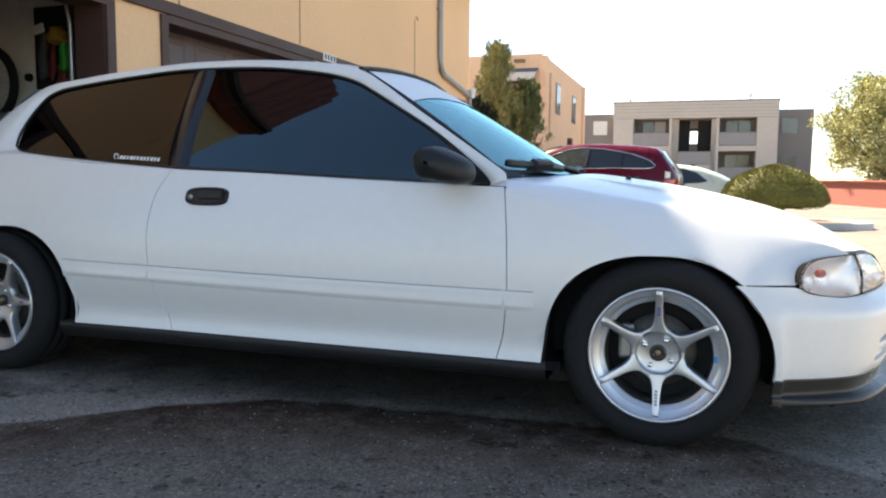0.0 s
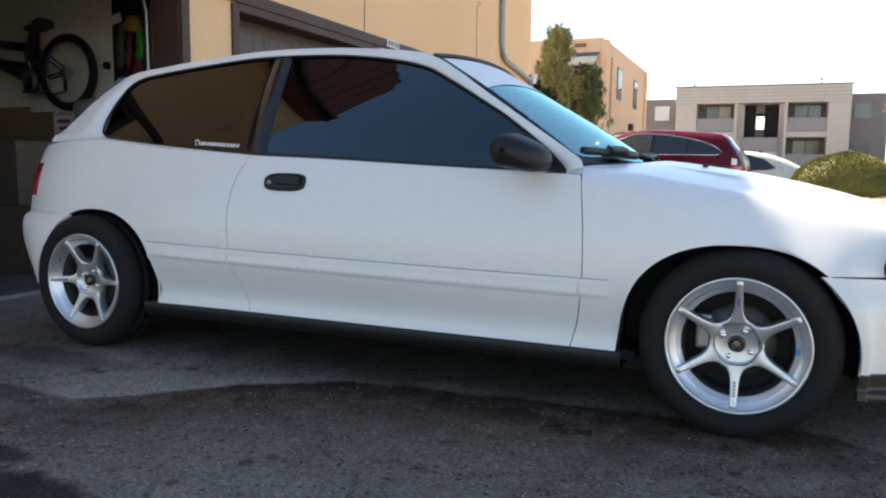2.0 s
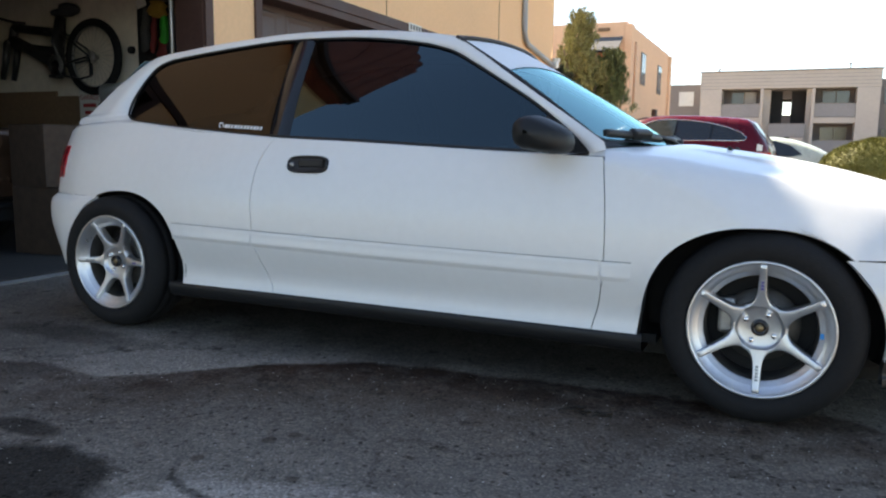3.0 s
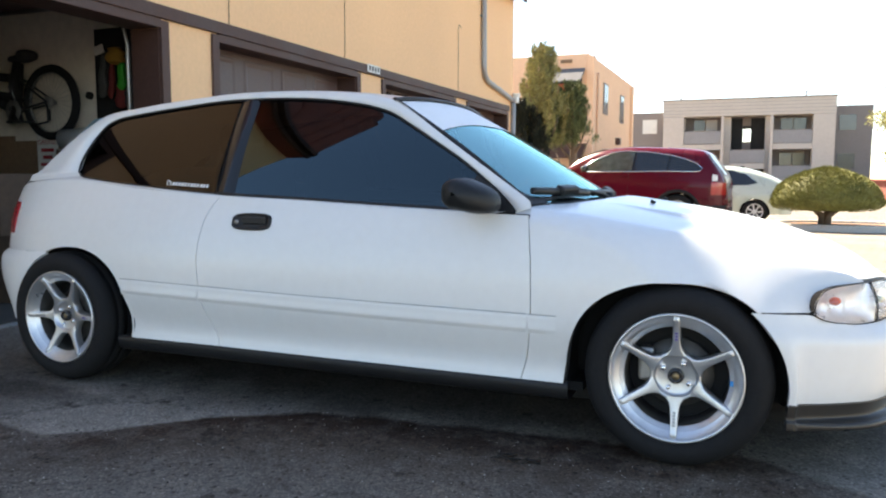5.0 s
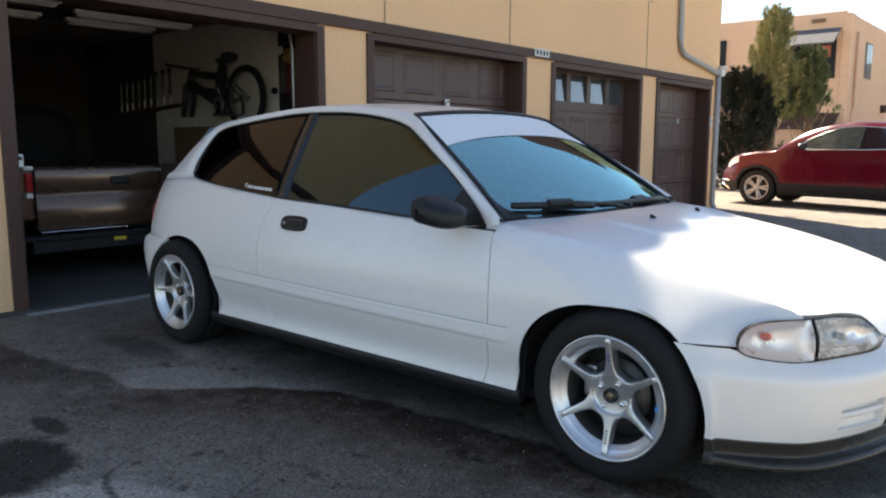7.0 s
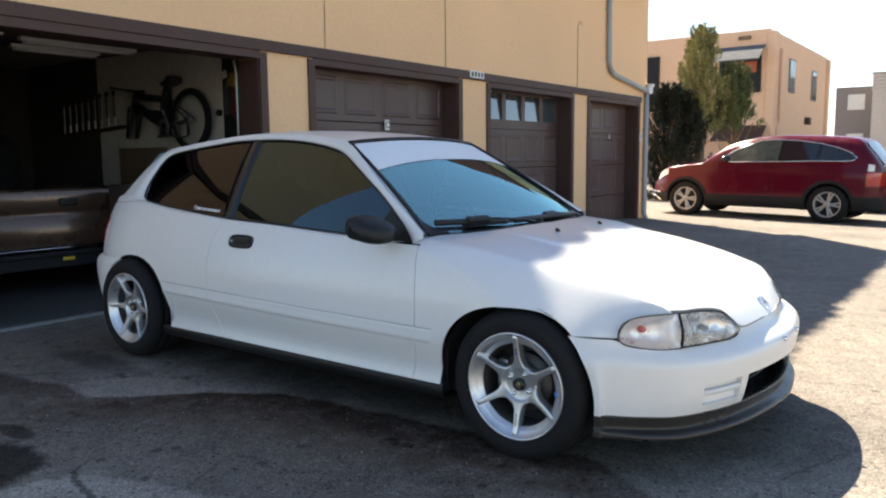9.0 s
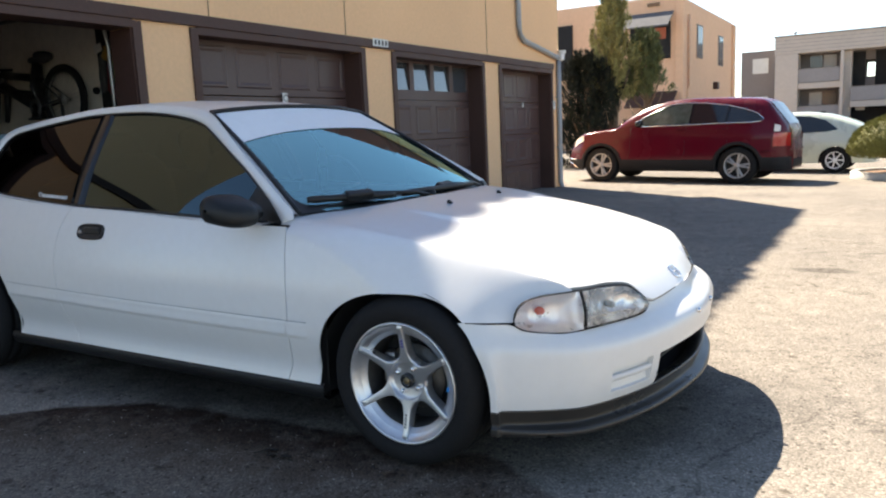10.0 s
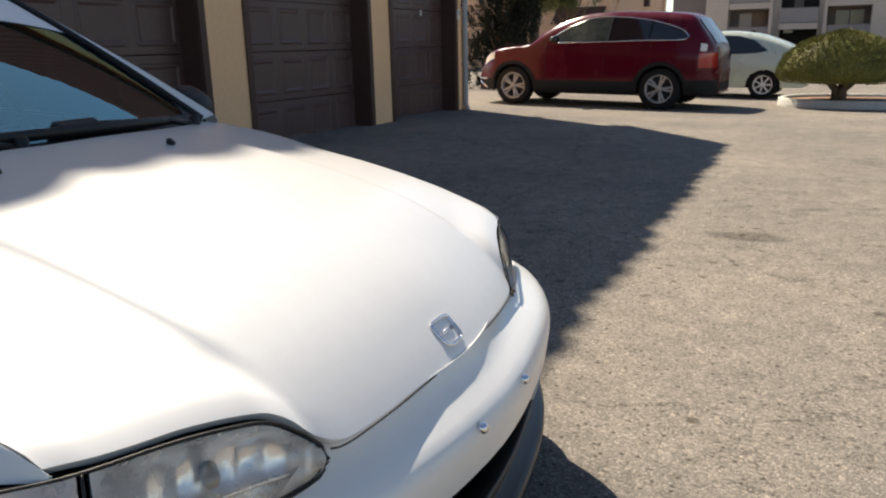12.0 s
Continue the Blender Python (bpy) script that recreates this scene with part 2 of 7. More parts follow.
def asphalt():
    m = bpy.data.materials.new("worn_asphalt")
    m.use_nodes = True
    t = m.node_tree
    b = t.nodes["Principled BSDF"]
    N, L = t.nodes.new, t.links.new
    tc = N("ShaderNodeTexCoord")

    def noise_tex(scale, detail, rough=0.6):
        n = N("ShaderNodeTexNoise")
        n.inputs["Scale"].default_value, n.inputs["Detail"].default_value, n.inputs["Roughness"].default_value = scale, detail, rough
        L(tc.outputs["Object"], n.inputs["Vector"])
        return n

    def ramp(src, stops):
        r = N("ShaderNodeValToRGB")
        e = r.color_ramp.elements
        e[0].position, e[0].color = stops[0][0], (*stops[0][1], 1)
        e[1].position, e[1].color = stops[-1][0], (*stops[-1][1], 1)
        for p, c in stops[1:-1]:
            e.new(p).color = (*c, 1)
        L(src, r.inputs[0])
        return r

    def mix(kind, fac, a, c):
        x = N("ShaderNodeMix")
        x.data_type, x.blend_type = 'RGBA', kind
        if isinstance(fac, float):
            x.inputs[0].default_value = fac
        else:
            L(fac, x.inputs[0])
        L(a, x.inputs[6])
        L(c, x.inputs[7])
        return x.outputs[2]
    stone = N("ShaderNodeTexVoronoi")
    stone.inputs["Scale"].default_value = 150
    L(tc.outputs["Object"], stone.inputs["Vector"])
    sep = N("ShaderNodeSeparateColor")
    L(stone.outputs["Color"], sep.inputs[0])
    chips = ramp(sep.outputs[0], [(0.0, (0.206, 0.188, 0.167)), (0.45, (0.268, 0.243, 0.215)), (0.8, (0.318, 0.287, 0.253)), (1.0, (0.42, 0.380, 0.335))])
    joint = ramp(stone.outputs["Distance"], [(0.0, (1, 1, 1)), (0.62, (0.85, 0.85, 0.85)), (1.0, (0.5, 0.5, 0.5))])
    col = mix('MULTIPLY', 1.0, chips.outputs[0], joint.outputs[0])
    # larger stones and pits strewn among the chips
    for scale, cut, tint in ((38, 0.90, (1.35, 1.32, 1.28)), (52, 0.85, (0.46, 0.45, 0.44)), (17, 0.95, (0.55, 0.53, 0.51))):
        peb = N("ShaderNodeTexVoronoi")
        peb.inputs["Scale"].default_value = scale
        L(tc.outputs["Object"], peb.inputs["Vector"])
        psep = N("ShaderNodeSeparateColor")
        L(peb.outputs["Color"], psep.inputs[0])
        pick = ramp(psep.outputs[1], [(cut - 0.01, (0, 0, 0)), (cut, (1, 1, 1))])
        core = ramp(peb.outputs["Distance"], [(0.25, (1, 1, 1)), (0.42, (0, 0, 0))])
        both_m = N("ShaderNodeMath")
        both_m.operation = 'MULTIPLY'
        L(pick.outputs[0], both_m.inputs[0])
        L(core.outputs[0], both_m.inputs[1])
        rgb = N("ShaderNodeRGB")
        rgb.outputs[0].default_value = (*tint, 1)
        col = mix('MULTIPLY', both_m.outputs[0], col, rgb.outputs[0])
    big = noise_tex(0.5, 6)
    tone = ramp(big.outputs["Fac"], [(0.3, (0.72, 0.72, 0.73)), (0.7, (1.12, 1.1, 1.06))])
    col = mix('MULTIPLY', 1.0, col, tone.outputs[0])
    mid = noise_tex(7, 6, 0.7)
    tone2 = ramp(mid.outputs["Fac"], [(0.3, (0.78, 0.78, 0.78)), (0.65, (1.1, 1.1, 1.1))])
    col = mix('MULTIPLY', 1.0, col, tone2.outputs[0])
    # uneven ellipses on the ground: oil stains, darker patch by the garage mouth
    edge = noise_tex(2.6, 5, 0.65)
    # the long one at (-1.2, -0.05) paints the shade under the car
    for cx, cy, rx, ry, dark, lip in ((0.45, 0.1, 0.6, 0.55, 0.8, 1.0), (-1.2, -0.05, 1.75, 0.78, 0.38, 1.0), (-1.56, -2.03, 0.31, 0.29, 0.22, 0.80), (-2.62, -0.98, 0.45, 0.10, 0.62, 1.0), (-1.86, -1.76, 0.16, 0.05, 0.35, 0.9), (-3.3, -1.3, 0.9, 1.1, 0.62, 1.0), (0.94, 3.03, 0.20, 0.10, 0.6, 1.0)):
        mp = N("ShaderNodeMapping")
        mp.vector_type = 'POINT'
        mp.inputs["Location"].default_value = (-cx / rx, -cy / ry, 0)
        mp.inputs["Scale"].default_value = (1 / rx, 1 / ry, 0)
        L(tc.outputs["Object"], mp.inputs["Vector"])
        ln = N("ShaderNodeVectorMath")
        ln.operation = 'LENGTH'
        L(mp.outputs[0], ln.inputs[0])
        ad = N("ShaderNodeMath")
        ad.operation = 'MULTIPLY_ADD'
        L(edge.outputs["Fac"], ad.inputs[0])
        ad.inputs[1].default_value = 1.1
        L(ln.outputs["Value"], ad.inputs[2])
        sc = N("ShaderNodeMath")
        sc.operation = 'MULTIPLY'
        sc.inputs[1].default_value = 0.56
        L(ad.outputs[0], sc.inputs[0])
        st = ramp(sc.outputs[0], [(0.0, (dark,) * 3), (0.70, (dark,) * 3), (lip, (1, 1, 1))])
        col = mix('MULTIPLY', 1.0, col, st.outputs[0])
    sp = N("ShaderNodeSeparateXYZ")
    L(tc.outputs["Object"], sp.inputs[0])

    def calc(op, a, c, d=None):
        x = N("ShaderNodeMath")
        x.operation = op
        for k, v in enumerate((a, c, d)):
            if v is None:
                continue
            if isinstance(v, (int, float)):
                x.inputs[k].default_value = v
            else:
                L(v, x.inputs[k])
        return x.outputs[0]

    def line_of(pts, x0, span, low):
        """The y of a line over x, as a node output."""
        r = ramp(calc('MULTIPLY_ADD', sp.outputs[0], 1 / span, -x0 / span), [((x - x0) / span, ((y - low),) * 3) for x, y in pts])
        return calc('ADD', r.outputs[0], low)
    ragged = noise_tex(4.0, 8, 0.75)
    # a spilled stain along the car's flank: a pale washed strip on its car side, a sharp brown rim
    shore = line_of([(-3.4, -1.45), (-2.52, -1.38), (-2.36, -1.30), (-2.06, -1.35), (-1.86, -1.20), (-1.64, -0.96), (-1.46, -0.84), (-1.20, -0.74), (0.2, -0.62), (0.9, -1.0)], -3.4, 4.6, -1.6)
    dist = calc('SUBTRACT', shore, sp.outputs[1])
    dist = calc('ADD', dist, calc('MULTIPLY_ADD', ragged.outputs["Fac"], 0.16, -0.08))
    pale = ramp(calc('MULTIPLY_ADD', dist, 1.0, 0.8), [(0.0, (1, 1, 1)), (0.30, (1.0, 1.0, 1.0)), (0.60, (1.20, 1.21, 1.22)), (0.785, (1.32, 1.32, 1.32)), (0.815, (1.0, 1.0, 1.0))])
    reach = ramp(calc('MULTIPLY_ADD', sp.outputs[0], 1 / 4.6, 3.4 / 4.6), [((x + 3.4) / 4.6, (v,) * 3) for x, v in ((-3.4, 0.8), (-1.6, 1.0), (-1.15, 0.75), (-0.6, 0.25), (0.0, 0.0))])
    col = mix('MULTIPLY', reach.outputs[0], col, pale.outputs[0])
    wet = ramp(calc('MULTIPLY_ADD', dist, 1 / 1.3, 0.2 / 1.3), [(0.0, (1, 1, 1)), (0.145, (1, 1, 1)), (0.172, (0.245, 0.165, 0.135)), (0.27, (0.28, 0.21, 0.18)), (0.42, (0.45, 0.39, 0.355)), (0.55, (0.62, 0.575, 0.55)), (0.75, (0.74, 0.71, 0.69)), (1.0, (0.86, 0.84, 0.825))])
    # stain strength over x; its right end also paints shade by the car's front
    depth = ramp(calc('MULTIPLY_ADD', sp.outputs[0], 1 / 4.6, 3.4 / 4.6), [((x + 3.4) / 4.6, (v,) * 3) for x, v in ((-3.4, 0.50), (-2.1, 0.60), (-1.85, 0.88), (-1.55, 1.0), (-1.05, 1.0), (-0.5, 0.96), (0.3, 0.80), (0.9, 0.0))])
    grit = noise_tex(22, 5, 0.75)
    clump = noise_tex(8.5, 7, 0.7)
    worn = ramp(clump.outputs["Fac"], [(0.40, (0, 0, 0)), (0.62, (1, 1, 1))])
    patchy = calc('MULTIPLY', depth.outputs[0], calc('MULTIPLY_ADD', worn.outputs[0], -0.42, 1.16))
    col = mix('MULTIPLY', patchy, col, wet.outputs[0])
    # a paler, older patch of paving with a crack running over it
    slab = line_of([(-2.2, -2.6), (-1.38, -2.4), (-1.27, -1.92), (-1.22, -1.80), (-1.0, -1.73), (-0.77, -1.65), (-0.5, -1.60), (0.0, -1.66), (0.35, -1.9)], -2.2, 2.8, -2.7)
    slab_d = calc('ADD', calc('SUBTRACT', slab, sp.outputs[1]), calc('MULTIPLY_ADD', ragged.outputs["Fac"], 0.22, -0.11))
    slab_c = ramp(calc('MULTIPLY_ADD', slab_d, 1.0, 0.5), [(0.0, (1, 1, 1)), (0.485, (1, 1, 1)), (0.53, (1.75, 1.79, 1.83)), (1.0, (1.6, 1.64, 1.68))])
    fade = ramp(calc('MULTIPLY_ADD', sp.outputs[0], 1 / 2.8, 2.2 / 2.8), [(0.0, (0, 0, 0)), (0.30, (1, 1, 1)), (0.50, (0.85, 0.85, 0.85)), (0.72, (0.3, 0.3, 0.3)), (0.9, (0, 0, 0))])
    col = mix('MULTIPLY', fade.outputs[0], col, slab_c.outputs[0])
    split = line_of([(-1.40, -1.60), (-1.25, -1.82), (-1.17, -1.86), (-1.08, -1.875), (-0.95, -1.90), (-0.72, -2.05), (-0.5, -2.10)], -1.4, 1.0, -2.3)
    split_d = calc('ABSOLUTE', calc('ADD', calc('SUBTRACT', split, sp.outputs[1]), calc('MULTIPLY_ADD', grit.outputs["Fac"], 0.05, -0.025)), 0.0)
    split_c = ramp(calc('MULTIPLY', split_d, 10.0), [(0.0, (0.38, 0.38, 0.38)), (0.10, (0.5, 0.5, 0.5)), (0.20, (1, 1, 1))])
    lies = ramp(calc('MULTIPLY_ADD', sp.outputs[0], 1.0, 1.4), [(0.08, (0, 0, 0)), (0.14, (1, 1, 1)), (0.80, (1, 1, 1)), (0.9, (0, 0, 0))])
    col = mix('MULTIPLY', lies.outputs[0], col, split_c.outputs[0])
    # cracks
    cr = N("ShaderNodeTexVoronoi")
    cr.feature = 'DISTANCE_TO_EDGE'
    cr.inputs["Scale"].default_value = 0.55
    warp = noise_tex(1.4, 6, 0.7)
    wv = N("ShaderNodeVectorMath")
    wv.operation = 'MULTIPLY_ADD'
    L(warp.outputs["Color"], wv.inputs[0])
    wv.inputs[1].default_value = (0.9, 0.9, 0)
    L(tc.outputs["Object"], wv.inputs[2])
    L(wv.outputs[0], cr.inputs["Vector"])
    ck = ramp(cr.outputs["Distance"], [(0.0, (0.45, 0.45, 0.45)), (0.006, (1, 1, 1))])
    col = mix('MULTIPLY', 0.75, col, ck.outputs[0])
    L(col, b.inputs["Base Color"])
    b.inputs["Roughness"].default_value = 0.85
    b.inputs["Specular IOR Level"].default_value = 0.06
    bp = N("ShaderNodeBump")
    bp.inputs["Strength"].default_value, bp.inputs["Distance"].default_value = 0.5, 0.005
    inv = N("ShaderNodeMath")
    inv.operation = 'SUBTRACT'
    inv.inputs[0].default_value = 1
    L(stone.outputs["Distance"], inv.inputs[1])
    L(inv.outputs[0], bp.inputs["Height"])
    L(bp.outputs[0], b.inputs["Normal"])
    return m


ASPHALT = asphalt()


def ground_z(x, y):
    """Level round the car, falling a little towards the far side of the yard."""
    return -0.16 * smooth(8.0, 13.0, y) * (0.4 + 0.6 * smooth(-5.0, 1.0, x))


# ---- ground ----
bm = bmesh.new()
xs = [-400, -120, -60, -30, -15, -10, -6, -5, -4, -3, -2, -1, 0, 1, 3, 6, 10, 15, 30, 60, 120, 400]
ys = [-300, -80, -30, -10, -5, 0, 3] + [4 + 0.5 * k for k in range(20)] + [15, 20, 30, 45, 60, 100, 200, 500]
sheet(bm, [[(x, y, ground_z(x, y)) for x in xs] for y in ys], (0, 0, 1))
structure("ground", bm, ASPHALT, "worn grey asphalt yard with exposed aggregate, oil stains and painted under-car shade")


# ---- the white hatchback: x forward, the centre line at y = 0, its front axle at x = 0 ----
WB, TYRE, RIM_R = 2.57, 0.285, 0.2015
ARCH_F = (-0.012, 0.272, 0.331, 0.306)     # centre x, z and half axes of the wheel openings
ARCH_R = (-2.512, 0.272, 0.328, 0.320)
half_w = curve([(-3.08, 0.64), (-3.03, 0.69), (-2.95, 0.735), (-2.8, 0.780), (-2.57, 0.806), (-2.2, 0.818), (-1.7, 0.828), (-1.0, 0.835), (-0.4, 0.836), (0.0, 0.836), (0.22, 0.825), (0.34, 0.796), (0.45, 0.735), (0.54, 0.655)])
tuck = curve([(0.10, 0.06), (0.20, 0.026), (0.222, 0.023), (0.25, 0.030), (0.285, 0.034), (0.33, 0.023), (0.385, 0.007), (0.44, 0.0), (0.55, 0.004), (0.64, 0.018), (0.72, 0.040), (0.79, 0.070), (0.83, 0.090), (0.90, 0.125)])
belt = curve([(-3.05, 0.84), (-2.9, 0.868), (-2.6, 0.878), (-2.2, 0.846), (-1.8, 0.817), (-1.4, 0.802), (-0.96, 0.784), (-0.5, 0.770)])
gap_rear = curve([(0.20, -1.725), (0.234, -1.724), (0.3, -1.753), (0.391, -1.788), (0.46, -1.800), (0.58, -1.814), (0.714, -1.798), (0.79, -1.766), (0.85, -1.72)])
gap_front = curve([(0.20, -0.494), (0.233, -0.487), (0.33, -0.464), (0.45, -0.451), (0.6, -0.456), (0.72, -0.470), (0.82, -0.486)])
GAP = 0.0015
hood_mid = curve([(-0.55, 0.829), (-0.3, 0.818), (-0.15, 0.800), (0.1, 0.760), (0.3, 0.714), (0.45, 0.667), (0.54, 0.625), (0.60, 0.584), (0.652, 0.536), (0.681, 0.508), (0.70, 0.490)])
hood_fall = curve([(-0.55, 0.028), (-0.2, 0.044), (0.1, 0.049), (0.35, 0.052), (0.524, 0.042), (0.7, 0.05)])
hood_half = curve([(-0.55, 0.692), (-0.2, 0.674), (0.2, 0.656), (0.4, 0.646), (0.54, 0.636)])
hood_nose = curve([(0.0, 0.682), (0.2, 0.677), (0.30, 0.671), (0.345, 0.666), (0.371, 0.657), (0.392, 0.642), (0.425, 0.618), (0.472, 0.594), (0.53, 0.568), (0.63, 0.527), (0.668, 0.500)])
hood_back = curve([(0.0, -0.285), (0.3, -0.325), (0.5, -0.40), (0.6, -0.47), (0.67, -0.505)])


def hood_z(x, y):
    y = abs(y)
    crease = 0.60 * hood_half(x)
    return hood_mid(x) - hood_fall(x) * (y / 0.66) ** 2.2 - 0.010 * smooth(crease - 0.014, crease + 0.014, y) * smooth(-0.35, 0.0, x) * smooth(0.66, 0.5, x)


lamp_edge = curve([(0.24, 0.490), (0.342, 0.511), (0.371, 0.518), (0.392, 0.544), (0.425, 0.571), (0.472, 0.582), (0.53, 0.588), (0.63, 0.591), (0.70, 0.593)])


def hood_lift(x, y):
    """The hood's front corners swell up to the upper edge of the headlights."""
    y = abs(y)
    xf = hood_nose(y)
    rise = max(lamp_edge(y) + 0.001 - hood_z(xf, y), 0) * smooth(0.345, 0.385, y) * smooth(0.672, 0.60, y)
    return rise * smooth(xf - 0.14, xf - 0.005, x)


def nose_set(x, y):
    """The nose sits back and low on its left, as after a light knock."""
    k = smooth(0.0, 0.42, y) * smooth(0.30, 0.62, x)
    return Vector((-0.030 * k, 0, -0.010 * k))


def side_y(x, z):
    return -(half_w(x) - tuck(z))


def arch(x, a):
    d = (x - a[0]) / a[2]
    return a[1] + a[3] * max(1 - abs(d) ** 2.25, 0) ** (1 / 2.25) if abs(d) < 1 else -1


def spread(a, b, n):
    return [a + (b - a) * k / (n - 1) for k in range(n)]


def arc_steps(a, n, lo=-1.0, hi=1.0):
    return [a[0] + a[2] * math.sin(t) for t in spread(math.asin(lo), math.asin(hi), n)]


SILL = curve([(-2.3, 0.222), (-1.74, 0.229), (-0.5, 0.231), (-0.3, 0.231)])


def side_panel(xs, low, top, nv=22, shift=None):
    """Columns of a body side from its lower edge to its upper edge; shift(x, z) moves the ends on to a door gap."""
    rows = []
    for x in xs:
        lo, hi = low(x), top(x)
        row = []
        for j in range(nv + 1):
            z = lo + (hi - lo) * j / nv
            xx = shift(x, z) if shift else x
            row.append(Vector((xx, side_y(xx, z), z)))
        rows.append(row)
    return rows


def both(name, build, material, parent, label=""):
    """A part for the right flank and its mirror image for the left."""
    made = []
    for left in (False, True):
        bm = bmesh.new()
        build(bm)
        if left:
            mirror_y(bm)
        made.append(part(name, bm, material, parent, label))
    return made


car = thing("hatchback_car", "white three-door hatchback with tinted windows and silver six-spoke wheels on asphalt", "car")


def build_quarter(bm):
    xs = spread(-3.03, -2.80, 8)[:-1] + arc_steps(ARCH_R, 40, -0.88, 1.0) + [-2.1838] + spread(-2.17, -1.80, 14)

    def low(x):
        if x < -2.72:
            return 0.563
        return max(arch(x, ARCH_R), SILL(x))

    def shift(x, z):
        return x + smooth(-2.15, -1.80, x) * (gap_rear(z) - GAP - -1.80)
    sheet(bm, side_panel(xs, low, belt, 22, shift), (0, -1, 0))
    rim(bm, 0.012)


def build_door(bm):
    xs = spread(-1.80, -0.48, 46)

    def shift(x, z):
        k = smooth(-1.80, -0.48, x)
        return x + (1 - k) * (gap_rear(z) + GAP - -1.80) + k * (gap_front(z) - GAP - -0.48)
    sheet(bm, side_panel(xs, SILL, belt, 22, shift), (0, -1, 0))
    rim(bm, 0.012)


lamp_top = curve([(0.374, 0.502), (0.378, 0.516), (0.384, 0.543), (0.405, 0.568), (0.445, 0.578), (0.53, 0.584)])


def fender_top(x):
    return hood_z(x, hood_half(x))


def fender_y(x, z):
    zs, ys = fender_top(x), hood_half(x)
    front = smooth(-0.22, 0.14, x)
    z0 = zs - (0.045 + 0.070 * smooth(-0.5, -0.05, x) + 0.082 * front)
    if z <= z0:
        return side_y(x, z)
    q = min((z - z0) / (zs - z0), 1)
    base = -side_y(x, z0)
    drift = (tuck(z) - tuck(z0)) * (1 - q)
    return -(ys + 0.0022 + (base - ys - drift) * max(1 - q ** (1.75 - 0.70 * front), 0) ** (0.66 + 0.19 * front))


def build_fender(bm):
    xs = spread(-0.478, -0.3436, 7) + arc_steps(ARCH_F, 40, -1.0, 0.72) + spread(0.24, 0.371, 8) + spread(0.3745, 0.404, 12) + spread(0.412, 0.512, 12)
    rows = []
    for x in xs:
        a = arch(x, ARCH_F)
        lo = SILL(x) if x < -0.3434 else max(a, ARCH_F[1])
        if x > 0.05 and a < 0.502:
            lo = 0.502
        if x > 0.373:
            lo = lamp_top(x)
        hi = fender_top(x)
        lo = min(lo, hi - 0.001)
        row = []
        for j in range(33):
            f = j / 32
            z = lo + (hi - lo) * math.sin(f * math.pi / 2) ** 1.0 if f > 0 else lo
            xx = x + (1 - smooth(-0.478, -0.25, x)) * (gap_front(z) + GAP - -0.478)
            row.append(Vector((xx, fender_y(xx, z), z)))
        rows.append(row)
    sheet(bm, rows, (0, -1, 0.3))
    rim(bm, 0.005)


both("rear_quarter_panel", build_quarter, WHITE, car)
doors = both("door", build_door, WHITE, car)
for fender in both("front_fender", build_fender, WHITE, car):
    for v in fender.data.vertices:
        v.co += nose_set(v.co.x, v.co.y)

def build_fender_seam(bm):
    tube(bm, [Vector((x, fender_y(x, 0.503) - 0.0005, 0.5015)) for x in spread(0.235, 0.385, 9)], 0.0017, 5)


both("fender_seam", build_fender_seam, DARK, car)

# dark shell behind the gaps
bm = bmesh.new()
for s in (-1, 1):
    rows = []
    for x in spread(-2.9, 0.34, 90):
        lo = max(arch(x, ARCH_R), arch(x, ARCH_F), 0.16)
        lo = lo + 0.035 if lo > 0.17 else lo
        row = []
        for j in range(13):
            z = lo + (0.76 - lo) * j / 12
            if x > -0.45:
                z = lo + (min(fender_top(x) - 0.05, 0.74) - lo) * j / 12
            row.append((x, s * (-(fender_y(x, z) if x > -0.45 else side_y(x, z)) - 0.045), z))
        rows.append(row)
    sheet(bm, rows)
box(bm, (-1.3, 0, 0.2), (2.0, 1.44, 0.03))
box(bm, (-1.3, 0, 0.16), (1.5, 0.5, 0.05))
part("inner_body", bm, DARK, car)

# wheel housings
for ax in (ARCH_F, ARCH_R):
    for s in (-1, 1):
        bm = bmesh.new()
        rows = []
        for k in range(25):
            t = math.pi * (k / 24) * 1.16 - 0.25
            x, z = ax[0] + (ax[2] + 0.012) * math.cos(t), ax[1] + (ax[3] + 0.012) * math.sin(t)
            rows.append([(x, s * w, z) for w in (0.55, 0.66, 0.74, min(0.79, half_w(x) - 0.022))])
        sheet(bm, rows)
        box(bm, (ax[0], s * 0.54, 0.36), (0.72, 0.02, 0.5))
        part("wheel_arch_liner", bm, DARK, car)

# hood
bm = bmesh.new()
rows = []
for i in range(49):
    row = []
    for j in range(141):
        v = -1 + 2 * j / 140
        y = v * 0.668
        xb, xf = hood_back(abs(y)), hood_nose(abs(y))
        x = xb + (xf - xb) * i / 48
        yy = v * (hood_half(x) - 0.0)
        z = hood_z(x, yy) + hood_lift(x, yy)
        if i == 48:
            z -= 0.004
        row.append(Vector((x, yy, z)) + nose_set(x, yy))
    rows.append(row)
sheet(bm, rows, (0, 0, 1))
rim(bm, 0.014)
hood = part("hood", bm, WHITE, car)
bm = bmesh.new()
tube(bm, [Vector((hood_nose(abs(y)) + 0.0015, y, hood_z(hood_nose(abs(y)), y) - 0.006)) + nose_set(hood_nose(abs(y)), y) for y in spread(-0.364, 0.364, 61)], 0.0016, 6)
part("hood_seam", bm, DARK, hood, "dark gap above the bumper")
